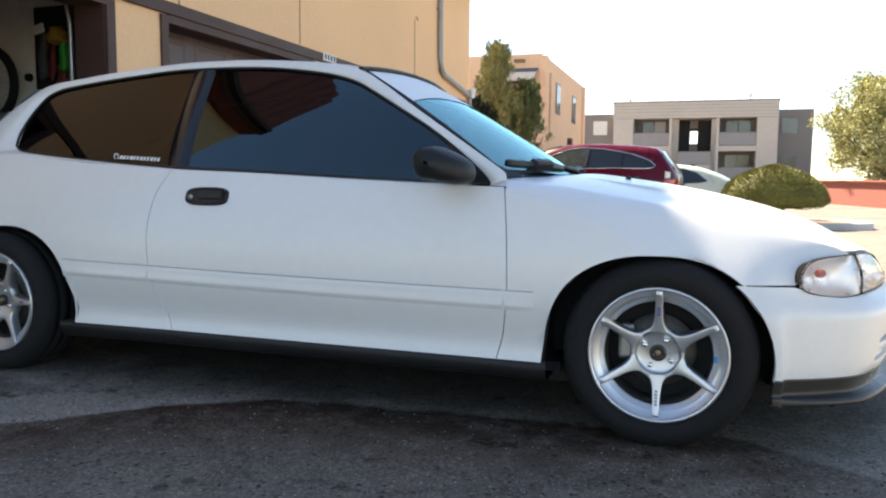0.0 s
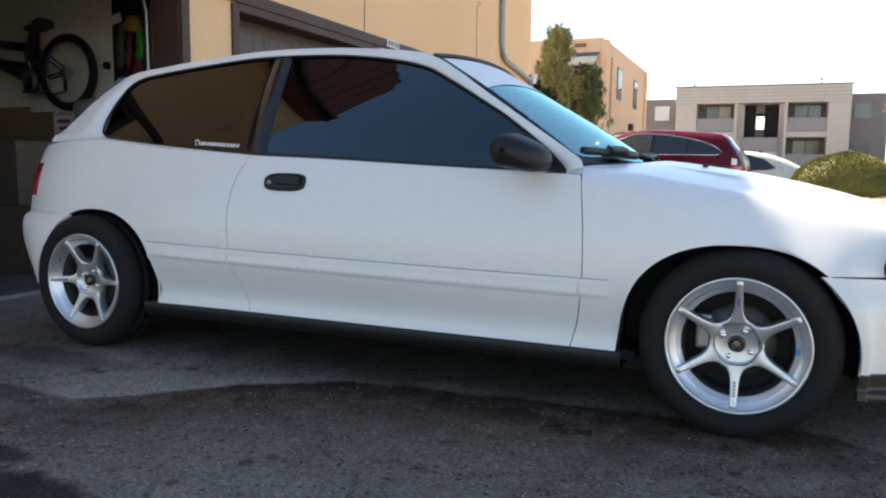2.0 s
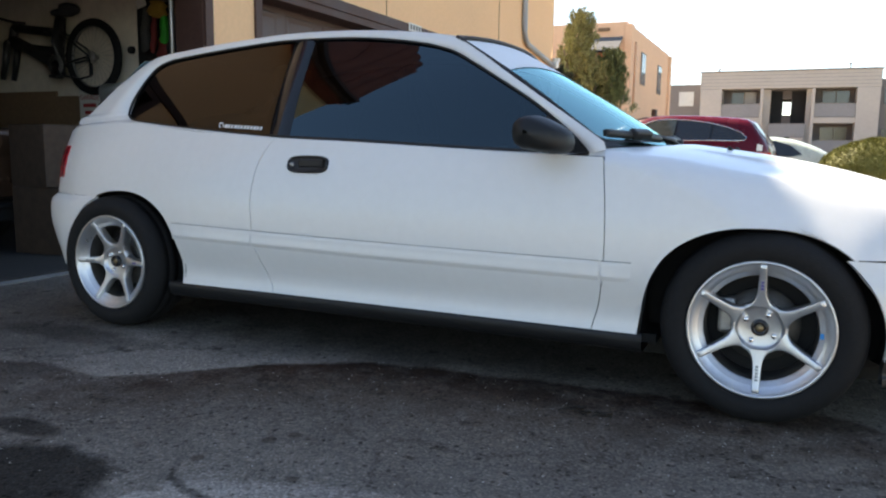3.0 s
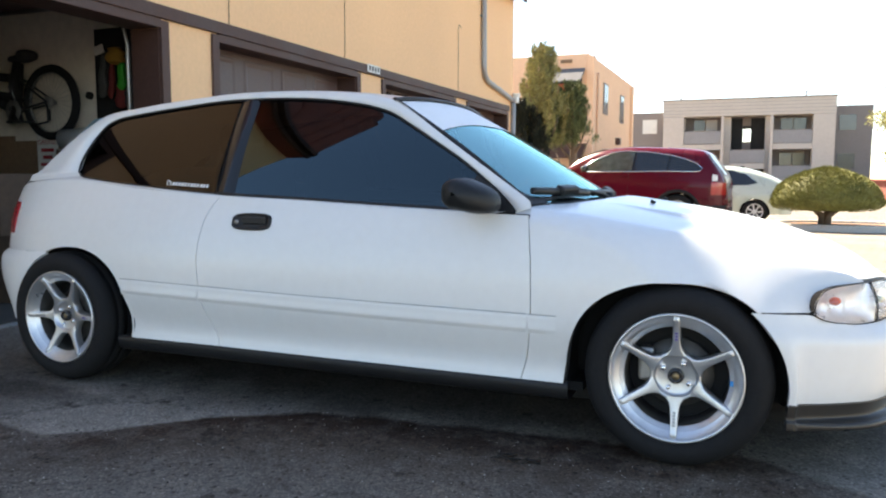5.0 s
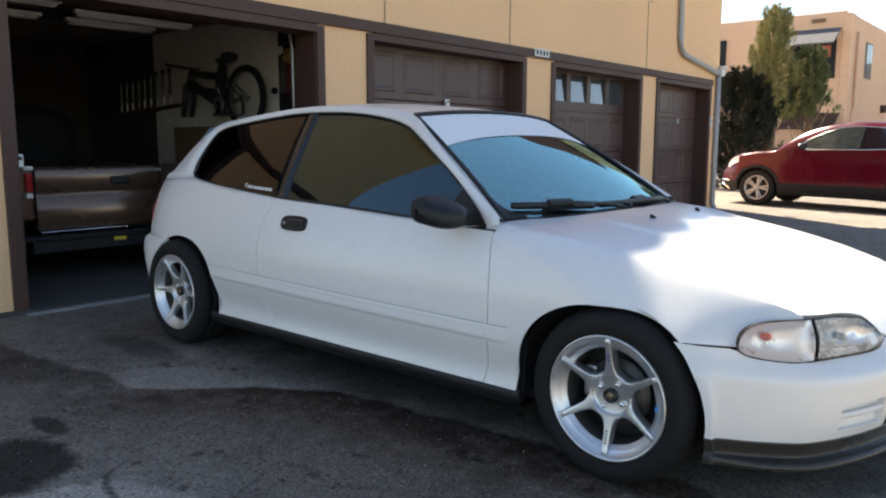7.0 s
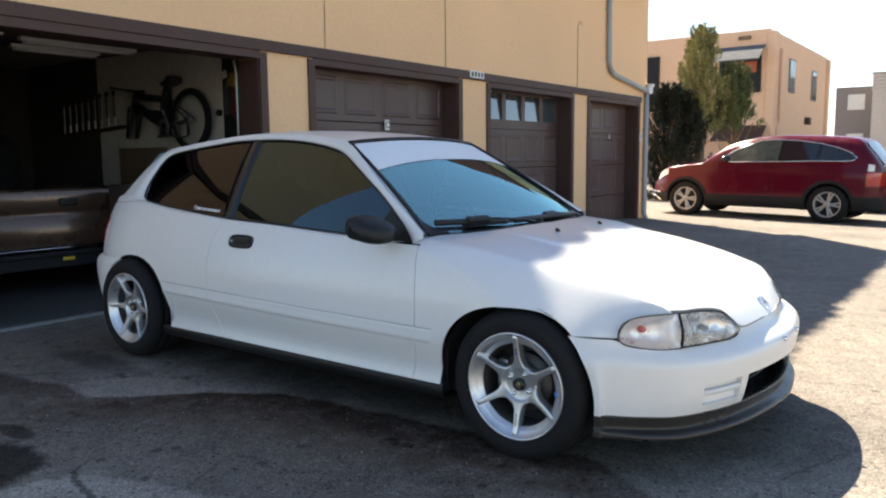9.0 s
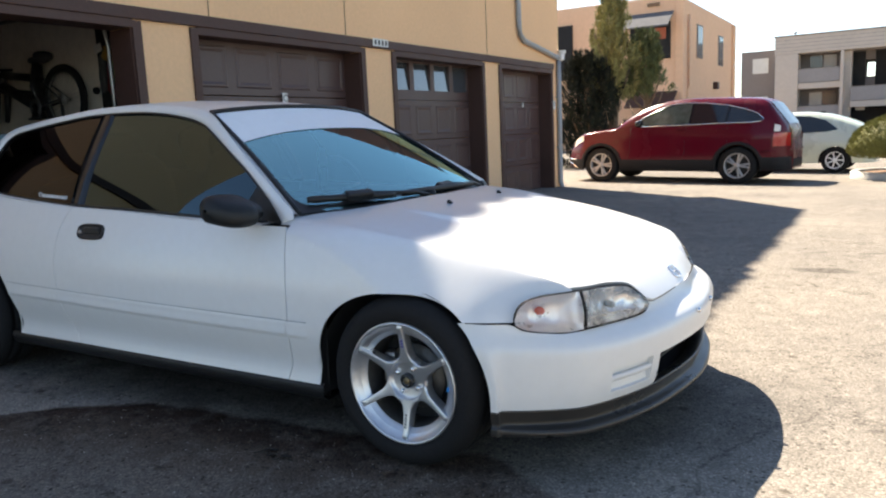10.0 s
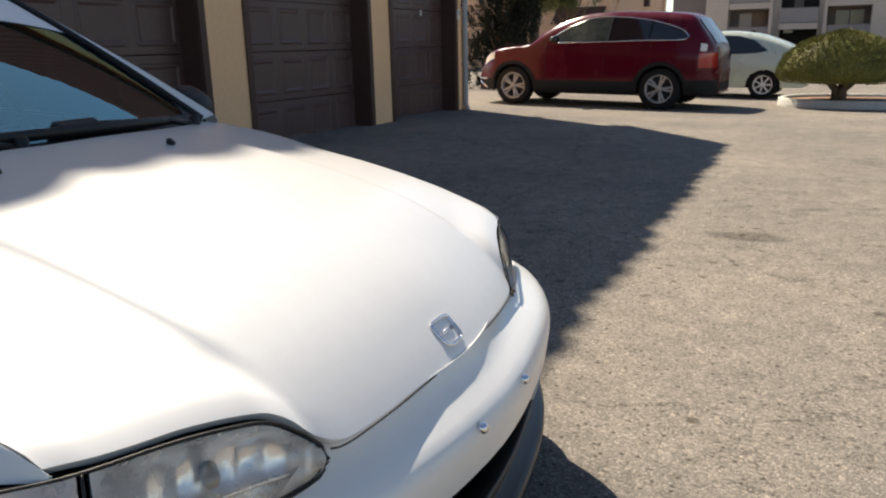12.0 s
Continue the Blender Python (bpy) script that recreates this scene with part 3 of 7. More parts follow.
for s in (-1, 1):
    bm = bmesh.new()
    x, y = -0.15, s * 0.212
    z = hood_z(x, y)
    box(bm, (x, y, z + 0.004), (0.020, 0.013, 0.010), 0.003)
    box(bm, (x - 0.004, y, z + 0.011), (0.012, 0.011, 0.006), 0.002)
    part("washer_nozzle", bm, BLACK_TRIM, hood, "small black washer nozzle")
# emblem: a plain chrome shape lying on the nose
bm = bmesh.new()
ex = 0.652
er = Euler((0, math.atan2(hood_z(ex - 0.01, 0) - hood_z(ex + 0.01, 0), 0.02), 0)).to_matrix()
oval = [Vector((ex, 0, hood_z(ex, 0))) + er @ Vector((-0.025 * math.copysign(abs(math.cos(a)) ** 0.4, math.cos(a)), (0.029 + 0.004 * math.cos(a)) * math.copysign(abs(math.sin(a)) ** 0.4, math.sin(a)), 0.0005)) for a in spread(0, 2 * math.pi, 29)[:-1]]
tube(bm, [p + er @ Vector((0, 0, 0.001)) for p in oval + [oval[0]]], 0.0032, 8, False)
tube(bm, [Vector((ex, 0, hood_z(ex, 0))) + er @ Vector((0, y, 0.0015)) for y in (-0.017, 0, 0.017)], 0.0036, 6)
part("emblem", bm, CHROME, hood, "small chrome badge")

# front bumper: plan outlines of the right half, from the wheel opening round to the middle
PLAN = spline([(0.225, -0.826, 0), (0.30, -0.817, 0), (0.39, -0.785, 0), (0.48, -0.741, 0), (0.572, -0.675, 0), (0.656, -0.538, 0), (0.712, -0.378, 0), (0.746, -0.20, 0), (0.760, -0.08, 0), (0.764, 0, 0)], 81)
PLAN_N = []
for i, p in enumerate(PLAN):
    t = (PLAN[min(i + 1, 80)] - PLAN[max(i - 1, 0)]).normalized()
    PLAN_N.append(Vector((-t.y, t.x, 0)) if i < 80 else Vector((1, 0, 0)))
    if PLAN_N[-1].dot(Vector((1, -0.4, 0))) < 0:
        PLAN_N[-1].negate()
bumper_in = curve([(0.225, 0.040), (0.26, 0.026), (0.31, 0.014), (0.37, 0.004), (0.41, 0.0), (0.430, 0.006), (0.440, 0.015), (0.448, 0.025), (0.456, 0.037), (0.464, 0.048), (0.475, 0.059), (0.49, 0.069), (0.515, 0.081)])


def bumper_point(s, z, out=0.0):
    """s from -1 at the right wheel to 1 at the left one."""
    k = (1 - abs(s)) * 80
    i = min(int(k), 79)
    f = k - i
    p, n = PLAN[i].lerp(PLAN[i + 1], f), PLAN_N[i].lerp(PLAN_N[i + 1], f).normalized()
    front = smooth(0.02, 0.55, 1 - abs(s))
    inset = bumper_in(z) * (0.28 + 0.72 * front)
    q = p + n * (out - inset)
    edge = smooth(0.13, 0.0, 1 - abs(s))
    wheel_x = ARCH_F[0] + ARCH_F[2] * math.sqrt(max(1 - ((z - ARCH_F[1]) / ARCH_F[3]) ** 2, 0.0))
    back = nose_set(0.64, abs(q.y)).x * smooth(0.445, 0.50, z) if s > 0 else 0.0
    return Vector((q.x + edge * (wheel_x - PLAN[0].x) + back, q.y if s < 0 else -q.y, z))


def s_of_y(y):
    best = min(range(81), key=lambda i: abs(PLAN[i].y + abs(y)))
    return math.copysign(1 - best / 80, y)


bumper_top = curve([(0.0, 0.505)] + [(abs(s_of_y(y)), z) for y, z in ((0.385, 0.506), (0.415, 0.492), (0.46, 0.477), (0.64, 0.471), (0.72, 0.467), (0.775, 0.484), (0.793, 0.499))] + [(1.0, 0.500)])
cuts = [-1.0, s_of_y(-0.600), s_of_y(-0.425), s_of_y(-0.375)]
cuts = cuts + [-c for c in cuts[::-1]]
ss = []
for a, b in zip(cuts, cuts[1:]):
    n = max(int(abs(b - a) * 60), 4)
    ss += spread(a, b, n + 1)[:-1]
ss.append(1.0)
zcuts = [0.232, 0.268, 0.346]


def bumper_zs(s):
    top = bumper_top(abs(s))
    return spread(zcuts[0], zcuts[1], 5)[:-1] + spread(zcuts[1], zcuts[2], 6)[:-1] + spread(zcuts[2], top, 15)


bm = bmesh.new()
grid = [[bm.verts.new(bumper_point(s, z)) for z in bumper_zs(s)] for s in ss]
for i in range(len(ss) - 1):
    for j in range(len(grid[0]) - 1):
        sm, zm = (ss[i] + ss[i + 1]) / 2, (bumper_zs(ss[i])[j] + bumper_zs(ss[i])[j + 1]) / 2
        if abs(sm) < abs(cuts[3]) and zm < zcuts[2]:
            continue
        if abs(cuts[2]) < abs(sm) < abs(cuts[1]) and zcuts[1] < zm < zcuts[2]:
            continue
        f = bm.faces.new([grid[i][j], grid[i + 1][j], grid[i + 1][j + 1], grid[i][j + 1]])
        f.smooth = True
bmesh.ops.delete(bm, geom=[v for v in bm.verts if not v.link_faces], context='VERTS')
rim(bm, 0.022)
front_bumper = part("front_bumper", bm, WHITE, car)
bm = bmesh.new()
sheet(bm, [[bumper_point(s, bumper_top(abs(s)) - 0.001, -d) + Vector((0, 0, -0.2 * d)) for d in (0.0, 0.03, 0.09)] for s in spread(-0.80, 0.80, 60)], (0, 0, 1))
part("bumper_flange", bm, WHITE, front_bumper)
# recessed vents with slats
for sg in (-1, 1):
    bm = bmesh.new()
    sa, sb = sg * abs(cuts[1]), sg * abs(cuts[2])
    sheet(bm, [[bumper_point(s, z, -0.011 - 0.008 * smooth(0.266, 0.29, z)) for z in spread(0.258, 0.356, 8)] for s in spread(sa * 1.01, sb * 0.99, 8)])
    part("vent_recess", bm, WHITE, front_bumper)
    bm = bmesh.new()
    sheet(bm, [[bumper_point(s, 0.309 + dz, d) for dz, d in ((-0.010, -0.018), (-0.010, -0.008), (-0.005, -0.003), (0.006, -0.002), (0.011, -0.007), (0.011, -0.018))] for s in spread(sa, sb, 8)], closed=True)
    part("vent_slat", bm, WHITE, front_bumper)
# dark intake with its mesh bars
bm = bmesh.new()
sheet(bm, [[bumper_point(s, z, -0.16) for z in (0.16, 0.25, 0.37)] for s in spread(-0.47, 0.47, 20)])
for s in (-1, 1):
    sheet(bm, [[bumper_point(s * 0.47, z, d) for z in (0.2, 0.37)] for d in (-0.16, -0.02)])
part("intake", bm, DARK, front_bumper)
# added dark sheets, out of sight, that keep stray sun out of the intake
bm = bmesh.new()
sheet(bm, [[bumper_point(s, z, -0.17 - 0.02 * abs(s)) for z in (0.16, 0.3, 0.49)] for s in spread(-0.9, 0.9, 40)])
sheet(bm, [[bumper_point(s, 0.24, d) - Vector((0, 0, 0.055)) for d in (-0.03, -0.2, -0.5)] for s in spread(-0.86, 0.86, 40)])
part("intake_sun_block", bm, DARK, front_bumper)
for z in (0.262, 0.285, 0.308, 0.331):
    bm = bmesh.new()
    tube(bm, [bumper_point(s, z, -0.085) for s in spread(-0.46, 0.46, 25)], 0.0042, 6)
    part("intake_bar", bm, BLACK_TRIM, front_bumper)
for y in (0.096, -0.092):
    bm = bmesh.new()
    p = bumper_point(s_of_y(y) if abs(y) > 0.01 else 0, 0.425, 0.004)
    lathe(bm, [(0.0, 0.008), (0.006, 0.008), (0.009, 0.004), (0.009, -0.004)], 10, p, "x")
    part("plate_bolt", bm, CHROME, front_bumper, "bare bolt of the missing plate")
# black lip spoiler
bm = bmesh.new()
LIP = [(0.242, -0.004), (0.238, 0.003), (0.234, 0.003), (0.204, -0.006), (0.193, -0.008), (0.189, -0.006), (0.186, 0.018), (0.183, 0.027), (0.178, 0.031), (0.169, 0.031), (0.162, 0.025), (0.160, -0.05), (0.22, -0.05)]
sheet(bm, [[bumper_point(s, max(z, 0.225), o * smooth(1.0, 0.72, abs(s)) if o > 0.01 else o) + Vector((0, 0, min(z - 0.225, 0))) for z, o in LIP] for s in spread(-1.0, 1.0, 101)], closed=True)
part("lip_spoiler", bm, LIP_BLACK, front_bumper, "satin black lip spoiler")

# headlights: clear lens over reflectors
LAMP_T = [(0.377, -0.764, 0.512), (0.384, -0.755, 0.542), (0.405, -0.735, 0.568), (0.445, -0.705, 0.580), (0.523, -0.632, 0.586), (0.568, -0.534, 0.584), (0.594, -0.475, 0.578), (0.618, -0.427, 0.568), (0.641, -0.393, 0.541), (0.656, -0.372, 0.514), (0.660, -0.372, 0.500)]
LAMP_B = [(0.377, -0.764, 0.512), (0.380, -0.764, 0.498), (0.404, -0.753, 0.483), (0.460, -0.715, 0.471), (0.516, -0.671, 0.467), (0.559, -0.630, 0.474), (0.589, -0.565, 0.474), (0.639, -0.446, 0.474), (0.658, -0.392, 0.480), (0.661, -0.378, 0.490), (0.660, -0.372, 0.500)]


def lamp_rows(t0, t1, n, push):
    """Rows from the lower to the upper edge between two parts of the lamp's length; push: outwards."""
    tp, bt = spline(LAMP_T, 101), spline(LAMP_B, 101)
    rows = []
    for k in range(n):
        u = t0 + (t1 - t0) * k / (n - 1)
        i = int(round(u * 100))
        nor = Vector((0.55 + 0.35 * u, -0.75 + 0.55 * u, 0.25)).normalized()
        row = []
        for j in range(9):
            v = j / 8
            p = bt[i].lerp(tp[i], v)
            row.append(p + nor * (push + 0.012 * math.sin(math.pi * v)))
        rows.append(row)
    return rows


BEZEL = mat("black_lamp_bezel", (0.008, 0.008, 0.009), 0.95, spec=0.05)


LAMP_CHROME = mat("vaporised_lamp_chrome", (0.92, 0.88, 0.84), 0.27, 0.62, 0.08, 30, 90, 0.06, 40)
LAMP_GREY = mat("frosted_lamp_chrome", (0.86, 0.83, 0.83), 0.32, 0.50, 0.08, 30, 90, 0.10, 60)


def lamp_cup(t0, t1, n, depth, facets):
    """A dished reflector behind one lens, its face broken into upright facets."""
    front = lamp_rows(t0, t1, n, -0.006)
    back = lamp_rows(t0, t1, n, -0.006 - depth)
    rows = []
    for k in range(n):
        u = 2 * k / (n - 1) - 1
        row = []
        for j in range(9):
            v = j / 4 - 1
            dish = (1 - abs(u) ** 2.6) * (1 - abs(v) ** 2.6)
            step = 0.10 * math.sin(k * facets * math.pi / n) * math.cos(v * 3.0)
            row.append(front[k][j].lerp(back[k][j], max(dish * (1 + step), 0)))
        rows.append(row)
    return rows


def build_lamp(left):
    def done(bm):
        if left:
            mirror_y(bm)
            for v in bm.verts:
                v.co += Vector((-0.028, -0.010, -0.010))
        return bm
    bm = bmesh.new()
    for row_set in (lamp_rows(0.02, 0.98, 30, -0.075),):
        sheet(bm, row_set)
        for e in (0, -1):
            sheet(bm, [[r[e], r2[e]] for r, r2 in zip(row_set, lamp_rows(0.0, 1.0, 30, -0.004))])
    lamp = part("headlight", done(bm), BEZEL, car, "clear headlight with an orange corner bulb and dark rim")
    bm = bmesh.new()
    sheet(bm, lamp_cup(0.02, 0.432, 26, 0.050, 9))
    part("indicator_reflector", done(bm), LAMP_GREY, lamp, "silvery indicator reflector")
    bm = bmesh.new()
    sheet(bm, lamp_cup(0.452, 0.975, 31, 0.060, 13))
    part("headlight_reflector", done(bm), LAMP_CHROME, lamp, "faceted mirror reflector")
    bm = bmesh.new()
    sheet(bm, lamp_rows(0.005, 0.430, 22, -0.001), (0.6, -0.7, 0.2))
    part("indicator_lens", done(bm), LENS, lamp)
    bm = bmesh.new()
    sheet(bm, lamp_rows(0.452, 0.995, 22, -0.001), (0.8, -0.4, 0.2))
    part("headlight_lens", done(bm), LENS, lamp)
    ring = [r[0] for r in lamp_rows(0, 1, 40, 0.0)] + [r[-1] for r in lamp_rows(0, 1, 40, 0.0)][::-1]
    bm = bmesh.new()
    tube(bm, ring + [ring[0]], 0.0021, 6)
    part("lamp_seal", done(bm), BLACK_TRIM, lamp)
    # a dark rim inside the lens, broad round the headlight and thin round the indicator
    for name, t0, t1, wide, m, label in (("headlight_rim", 0.453, 0.990, 0.0040, BEZEL, "black rim inside the lens"), ("indicator_rim", 0.012, 0.430, 0.0030, LAMP_CHROME, "silvery rim inside the lens")):
        rows = lamp_rows(t0, t1, 28, -0.004)
        edge = [r[0] for r in rows] + [rows[-1][j] for j in range(1, 8)] + [r[-1] for r in rows][::-1] + [rows[0][j] for j in range(7, 0, -1)]
        mid = sum(edge, Vector()) / len(edge)
        axis = Vector((mid.x - rows[0][4].x, mid.y - rows[0][4].y, 0)).normalized()
        loop = []
        for p in edge:
            d = mid - p
            along = axis * d.dot(axis)
            d = (d - along) + along * 0.18
            d = d.normalized() * min(wide, d.length * 0.8)
            loop.append([p, p + d * 0.9 + Vector((0.0006, -0.0006, 0)), p + d])
        bm = bmesh.new()
        sheet(bm, loop + [loop[0]], (0.7, -0.6, 0.2))
        part(name, done(bm), m, lamp, label)
    bm = bmesh.new()
    tube(bm, [lamp_rows(0.441, 0.441, 2, 0.0)[0][j] for j in range(9)], 0.0020, 6)
    part("lamp_divider", done(bm), BLACK_TRIM, lamp, "dark joint between the two lenses")
    bm = bmesh.new()
    c = lamp_rows(0.205, 0.205, 2, -0.026)[0][5]
    blob(bm, c, (0.016, 0.014, 0.013))
    part("indicator_bulb", done(bm), AMBER, lamp, "orange bulb")
    bm = bmesh.new()
    c = lamp_rows(0.70, 0.70, 2, -0.046)[0][4]
    tube(bm, [c + Vector((-0.012, 0.012, 0)), c + Vector((0.010, -0.006, 0)), c + Vector((0.020, -0.010, 0))], [0.011, 0.011, 0.006], 10)
    part("bulb_shield", done(bm), STEEL, lamp, "small metal bulb shield")
    bm = bmesh.new()
    tube(bm, [r[2] for r in lamp_rows(0.50, 0.90, 14, -0.030)], 0.0032, 6)
    part("reflector_rib", done(bm), LAMP_CHROME, lamp)


for left in (False, True):
    build_lamp(left)

# cabin: window band of the right flank as a tilted face, seen in x and z


def glass_y(x, z):
    rear = curve([(-3.1, 0.13), (-2.6, 0.035), (-2.2, 0.005), (-1.9, 0.0), (-0.4, 0.0)])(x)
    u = min(max((z - 0.79) / 0.41, 0), 1.1)
    return -(0.738 - 0.232 * u + 0.018 * math.sin(math.pi * min(u, 1)) - rear)


RING = [  # outer edge, window edge
    ((-0.480, 0.791), (-0.533, 0.778)), ((-0.488, 0.814), (-0.544, 0.793)), ((-0.563, 0.864), (-0.615, 0.856)), ((-0.699, 0.950), (-0.753, 0.953)),
    ((-0.860, 1.051), (-0.888, 1.031)), ((-0.988, 1.133), (-1.004, 1.095)), ((-1.098, 1.191), (-1.110, 1.146)), ((-1.238, 1.221), (-1.268, 1.183)),
    ((-1.518, 1.245), (-1.518, 1.211)), ((-1.848, 1.248), (-1.848, 1.216)), ((-2.126, 1.230), (-2.110, 1.197)), ((-2.386, 1.204), (-2.376, 1.168)),
    ((-2.600, 1.173), (-2.498, 1.148)), ((-2.740, 1.080), (-2.564, 1.103)), ((-2.860, 0.975), (-2.608, 0.989)), ((-2.965, 0.885), (-2.606, 0.914)),
    ((-2.955, 0.872), (-2.580, 0.897)), ((-2.549, 0.876), (-2.498, 0.882)), ((-2.212, 0.848), (-2.212, 0.856)), ((-1.788, 0.816), (-1.788, 0.825)),
    ((-1.388, 0.802), (-1.388, 0.810)), ((-0.948, 0.784), (-0.948, 0.790)), ((-0.608, 0.773), (-0.608, 0.779)), ((-0.480, 0.791), (-0.533, 0.778))]

def ring_lines():
    def steps(k):
        p = [Vector((q[k][0], 0, q[k][1])) for q in RING]
        out = []
        for i in range(len(p) - 1):
            a, b, c, d = p[max(i - 1, 0)], p[i], p[i + 1], p[min(i + 2, len(p) - 1)]
            for j in range(8):
                t = j / 8
                out.append(b.lerp(c, t) if i in (0, 15, 22) else 0.5 * ((2 * b) + (c - a) * t + (2*a - 5*b + 4*c - d) * t*t + (3*b - a - 3*c + d) * t**3))
        return out
    return steps(0), steps(1)


OUTER, INNER = ring_lines()


def build_window_band(bm):
    cols = []
    for o, i in zip(OUTER, INNER):
        low = i.z - o.z < 0.03 and o.z < 0.91 and i.z > o.z
        a = Vector((o.x, side_y(o.x, o.z) + 0.004 if low and o.x < -0.52 else glass_y(o.x, o.z) + 0.004, o.z))
        b = Vector((i.x, glass_y(i.x, i.z) - 0.003, i.z))
        mid = a.lerp(b, 0.5) + Vector((0, -0.004, 0))
        cols.append([a, a.lerp(mid, 0.6) + Vector((0, -0.003, 0)), mid, b, b + Vector((0, 0.014, 0))])
    sheet(bm, cols + [cols[0]], (0, -1, 0.3))


both("window_surround", build_window_band, WHITE, car)


def window_line(x, top):
    """Height of the window's upper or lower edge at x."""
    best = None
    n = len(INNER)
    hits = []
    for k in range(n):
        a, b = INNER[k], INNER[(k + 1) % n]
        if (a.x - x) * (b.x - x) <= 0 and abs(a.x - b.x) > 1e-9:
            hits.append(a.z + (b.z - a.z) * (x - a.x) / (b.x - a.x))
    return max(hits) if top else min(hits)


def pane(bm, x0f, x1f, inset=0.006):
    """A pane between two leaning lines x(z), filling the window ring."""
    rows = []
    for i in range(41):
        u = i / 40
        xm = x0f(1.0) + (x1f(1.0) - x0f(1.0)) * u
        xm = min(max(xm, -2.604), -0.540)
        lo, hi = window_line(xm, False), window_line(xm, True)
        row = []
        for j in range(11):
            z = lo + (hi - lo) * j / 10
            x = x0f(z) + (x1f(z) - x0f(z)) * u if 0.03 < u < 0.97 or True else xm
            x = min(max(x, -2.606), -0.538)
            row.append(Vector((x, glass_y(x, z) + inset, z)))
        rows.append(row)
    sheet(bm, rows, (0, -1, 0.3))


pillar_b = curve([(0.8, -1.783), (1.0, -1.793), (1.25, -1.815)])
both("rear_side_window", lambda bm: pane(bm, lambda z: -2.606, lambda z: pillar_b(z) - 0.012), REAR_TINT, car, "black-tinted quarter window")
both("side_window", lambda bm: pane(bm, lambda z: pillar_b(z) + 0.085, lambda z: -0.538), TINT, car, "dark tinted door window")


def build_pillar(bm):
    rows = []
    for z in spread(0.828, 1.226, 12):
        c = pillar_b(z)
        rows.append([Vector((c + d, glass_y(c + d, z) + o, z)) for d, o in ((-0.014, 0.010), (-0.010, 0.001), (0.030, -0.002), (0.072, -0.002), (0.084, 0.008))])
    sheet(bm, rows, (0, -1, 0.3))


both("centre_pillar", build_pillar, GLOSS_BLACK, car, "gloss black door pillar")


def build_window_seal(bm):
    pts = [Vector((p.x, glass_y(p.x, p.z) - 0.001, p.z)) for p in INNER]
    tube(bm, pts + [pts[0]], 0.0052, 6, False)
    low = [Vector((x, glass_y(x, window_line(x, False) + 0.004) - 0.004, window_line(x, False) + 0.002)) for x in spread(-1.78, -0.60, 24)]
    tube(bm, low, 0.009, 6, True, 0.7)


both("window_seal", build_window_seal, BLACK_TRIM, car)


def build_sail(bm):
    pts = [(-0.536, 0.780), (-0.545, 0.794), (-0.618, 0.853), (-0.688, 0.903)]
    sheet(bm, [[Vector((x, glass_y(x, z) - 0.002, z)) for x, z in pts[:3]] + [Vector((pts[3][0], glass_y(pts[3][0], pts[3][1]) - 0.002, pts[3][1]))], [Vector((x, glass_y(x, z) - 0.002, z)) for x, z in ((-0.59, 0.781), (-0.63, 0.782), (-0.68, 0.783), (-0.715, 0.85))]], (0, -1, 0.2))


both("mirror_base", build_sail, BLACK_TRIM, car)


MIRROR_BLACK = mat("worn_black_mirror_shell", (0.010, 0.011, 0.012), 0.5, 0, 0.2, 6, 90, 0.1, 300, spec=0.35)


def build_mirror(bm):
    rows = []
    # sections from the arm out to the tip, and front to back a teardrop
    for k in range(17):
        u = k / 16
        y = -0.775 - 0.175 * u
        w = curve([(0, 0.5), (0.12, 0.62), (0.35, 0.95), (0.6, 1.0), (0.85, 0.86), (0.96, 0.55), (1, 0.1)])(u)
        cx, cz = -0.630 - 0.05 * u, 0.832 + 0.010 * u
        row = []
        for j in range(24):
            a = 2 * math.pi * j / 24
            ca, sa = math.cos(a), math.sin(a)
            lx = 0.098 * w if ca > 0 else 0.062 * w
            row.append((cx + lx * math.copysign(abs(ca) ** (1.15 if ca > 0 else 0.7), ca), y, cz - 0.026 * max(ca, 0) * w + 0.054 * w * math.copysign(abs(sa) ** 0.7, sa)))
        rows.append(row)
    sheet(bm, rows, closed=True)


mirrors = both("side_mirror", build_mirror, MIRROR_BLACK, car, "black plastic door mirror")
mirrors[1].location.x -= 0.085  # the left one is folded back a little

# windshield, roof, hatch


def strip_low(u):
    return 0.725 - 0.075 * abs(u) ** 3


def shield_point(u, v):
    """u from -1 at the right to 1 at the left, v from the cowl to the roof."""
    a = 1 - abs(u) ** 2.2
    bot = Vector((-0.500 + 0.120 * a, 0.682 * u, 0.800 + 0.012 * a))
    top = Vector((-1.100 + 0.045 * a, 0.502 * u, 1.188 + 0.024 * a))
    p = bot.lerp(top, v)
    return p + Vector((0.45, 0, 0.75)) * 0.012 * math.sin(math.pi * v)


bm = bmesh.new()
sheet(bm, [[shield_point(-1 + 2 * i / 32, j / 16) for j in range(17)] for i in range(33)], (1, 0, 1))
windshield = part("windshield", bm, SHIELD, car, "sky-reflecting windshield")
bm = bmesh.new()
sheet(bm, [[shield_point(-0.985 + 1.97 * i / 32, strip_low(-1 + 2 * i / 32) + (0.985 - strip_low(-1 + 2 * i / 32)) * j / 5) + Vector((0.001, 0, 0.0022)) for j in range(6)] for i in range(33)], (1, 0, 1))
part("sun_strip", bm, STICKER, windshield, "white vinyl sun strip")
bm = bmesh.new()
edge = [shield_point(-1, v) for v in spread(0, 1, 14)] + [shield_point(u, 1) for u in spread(-1, 1, 20)[1:]] + [shield_point(1, v) for v in spread(1, 0, 14)[1:]]
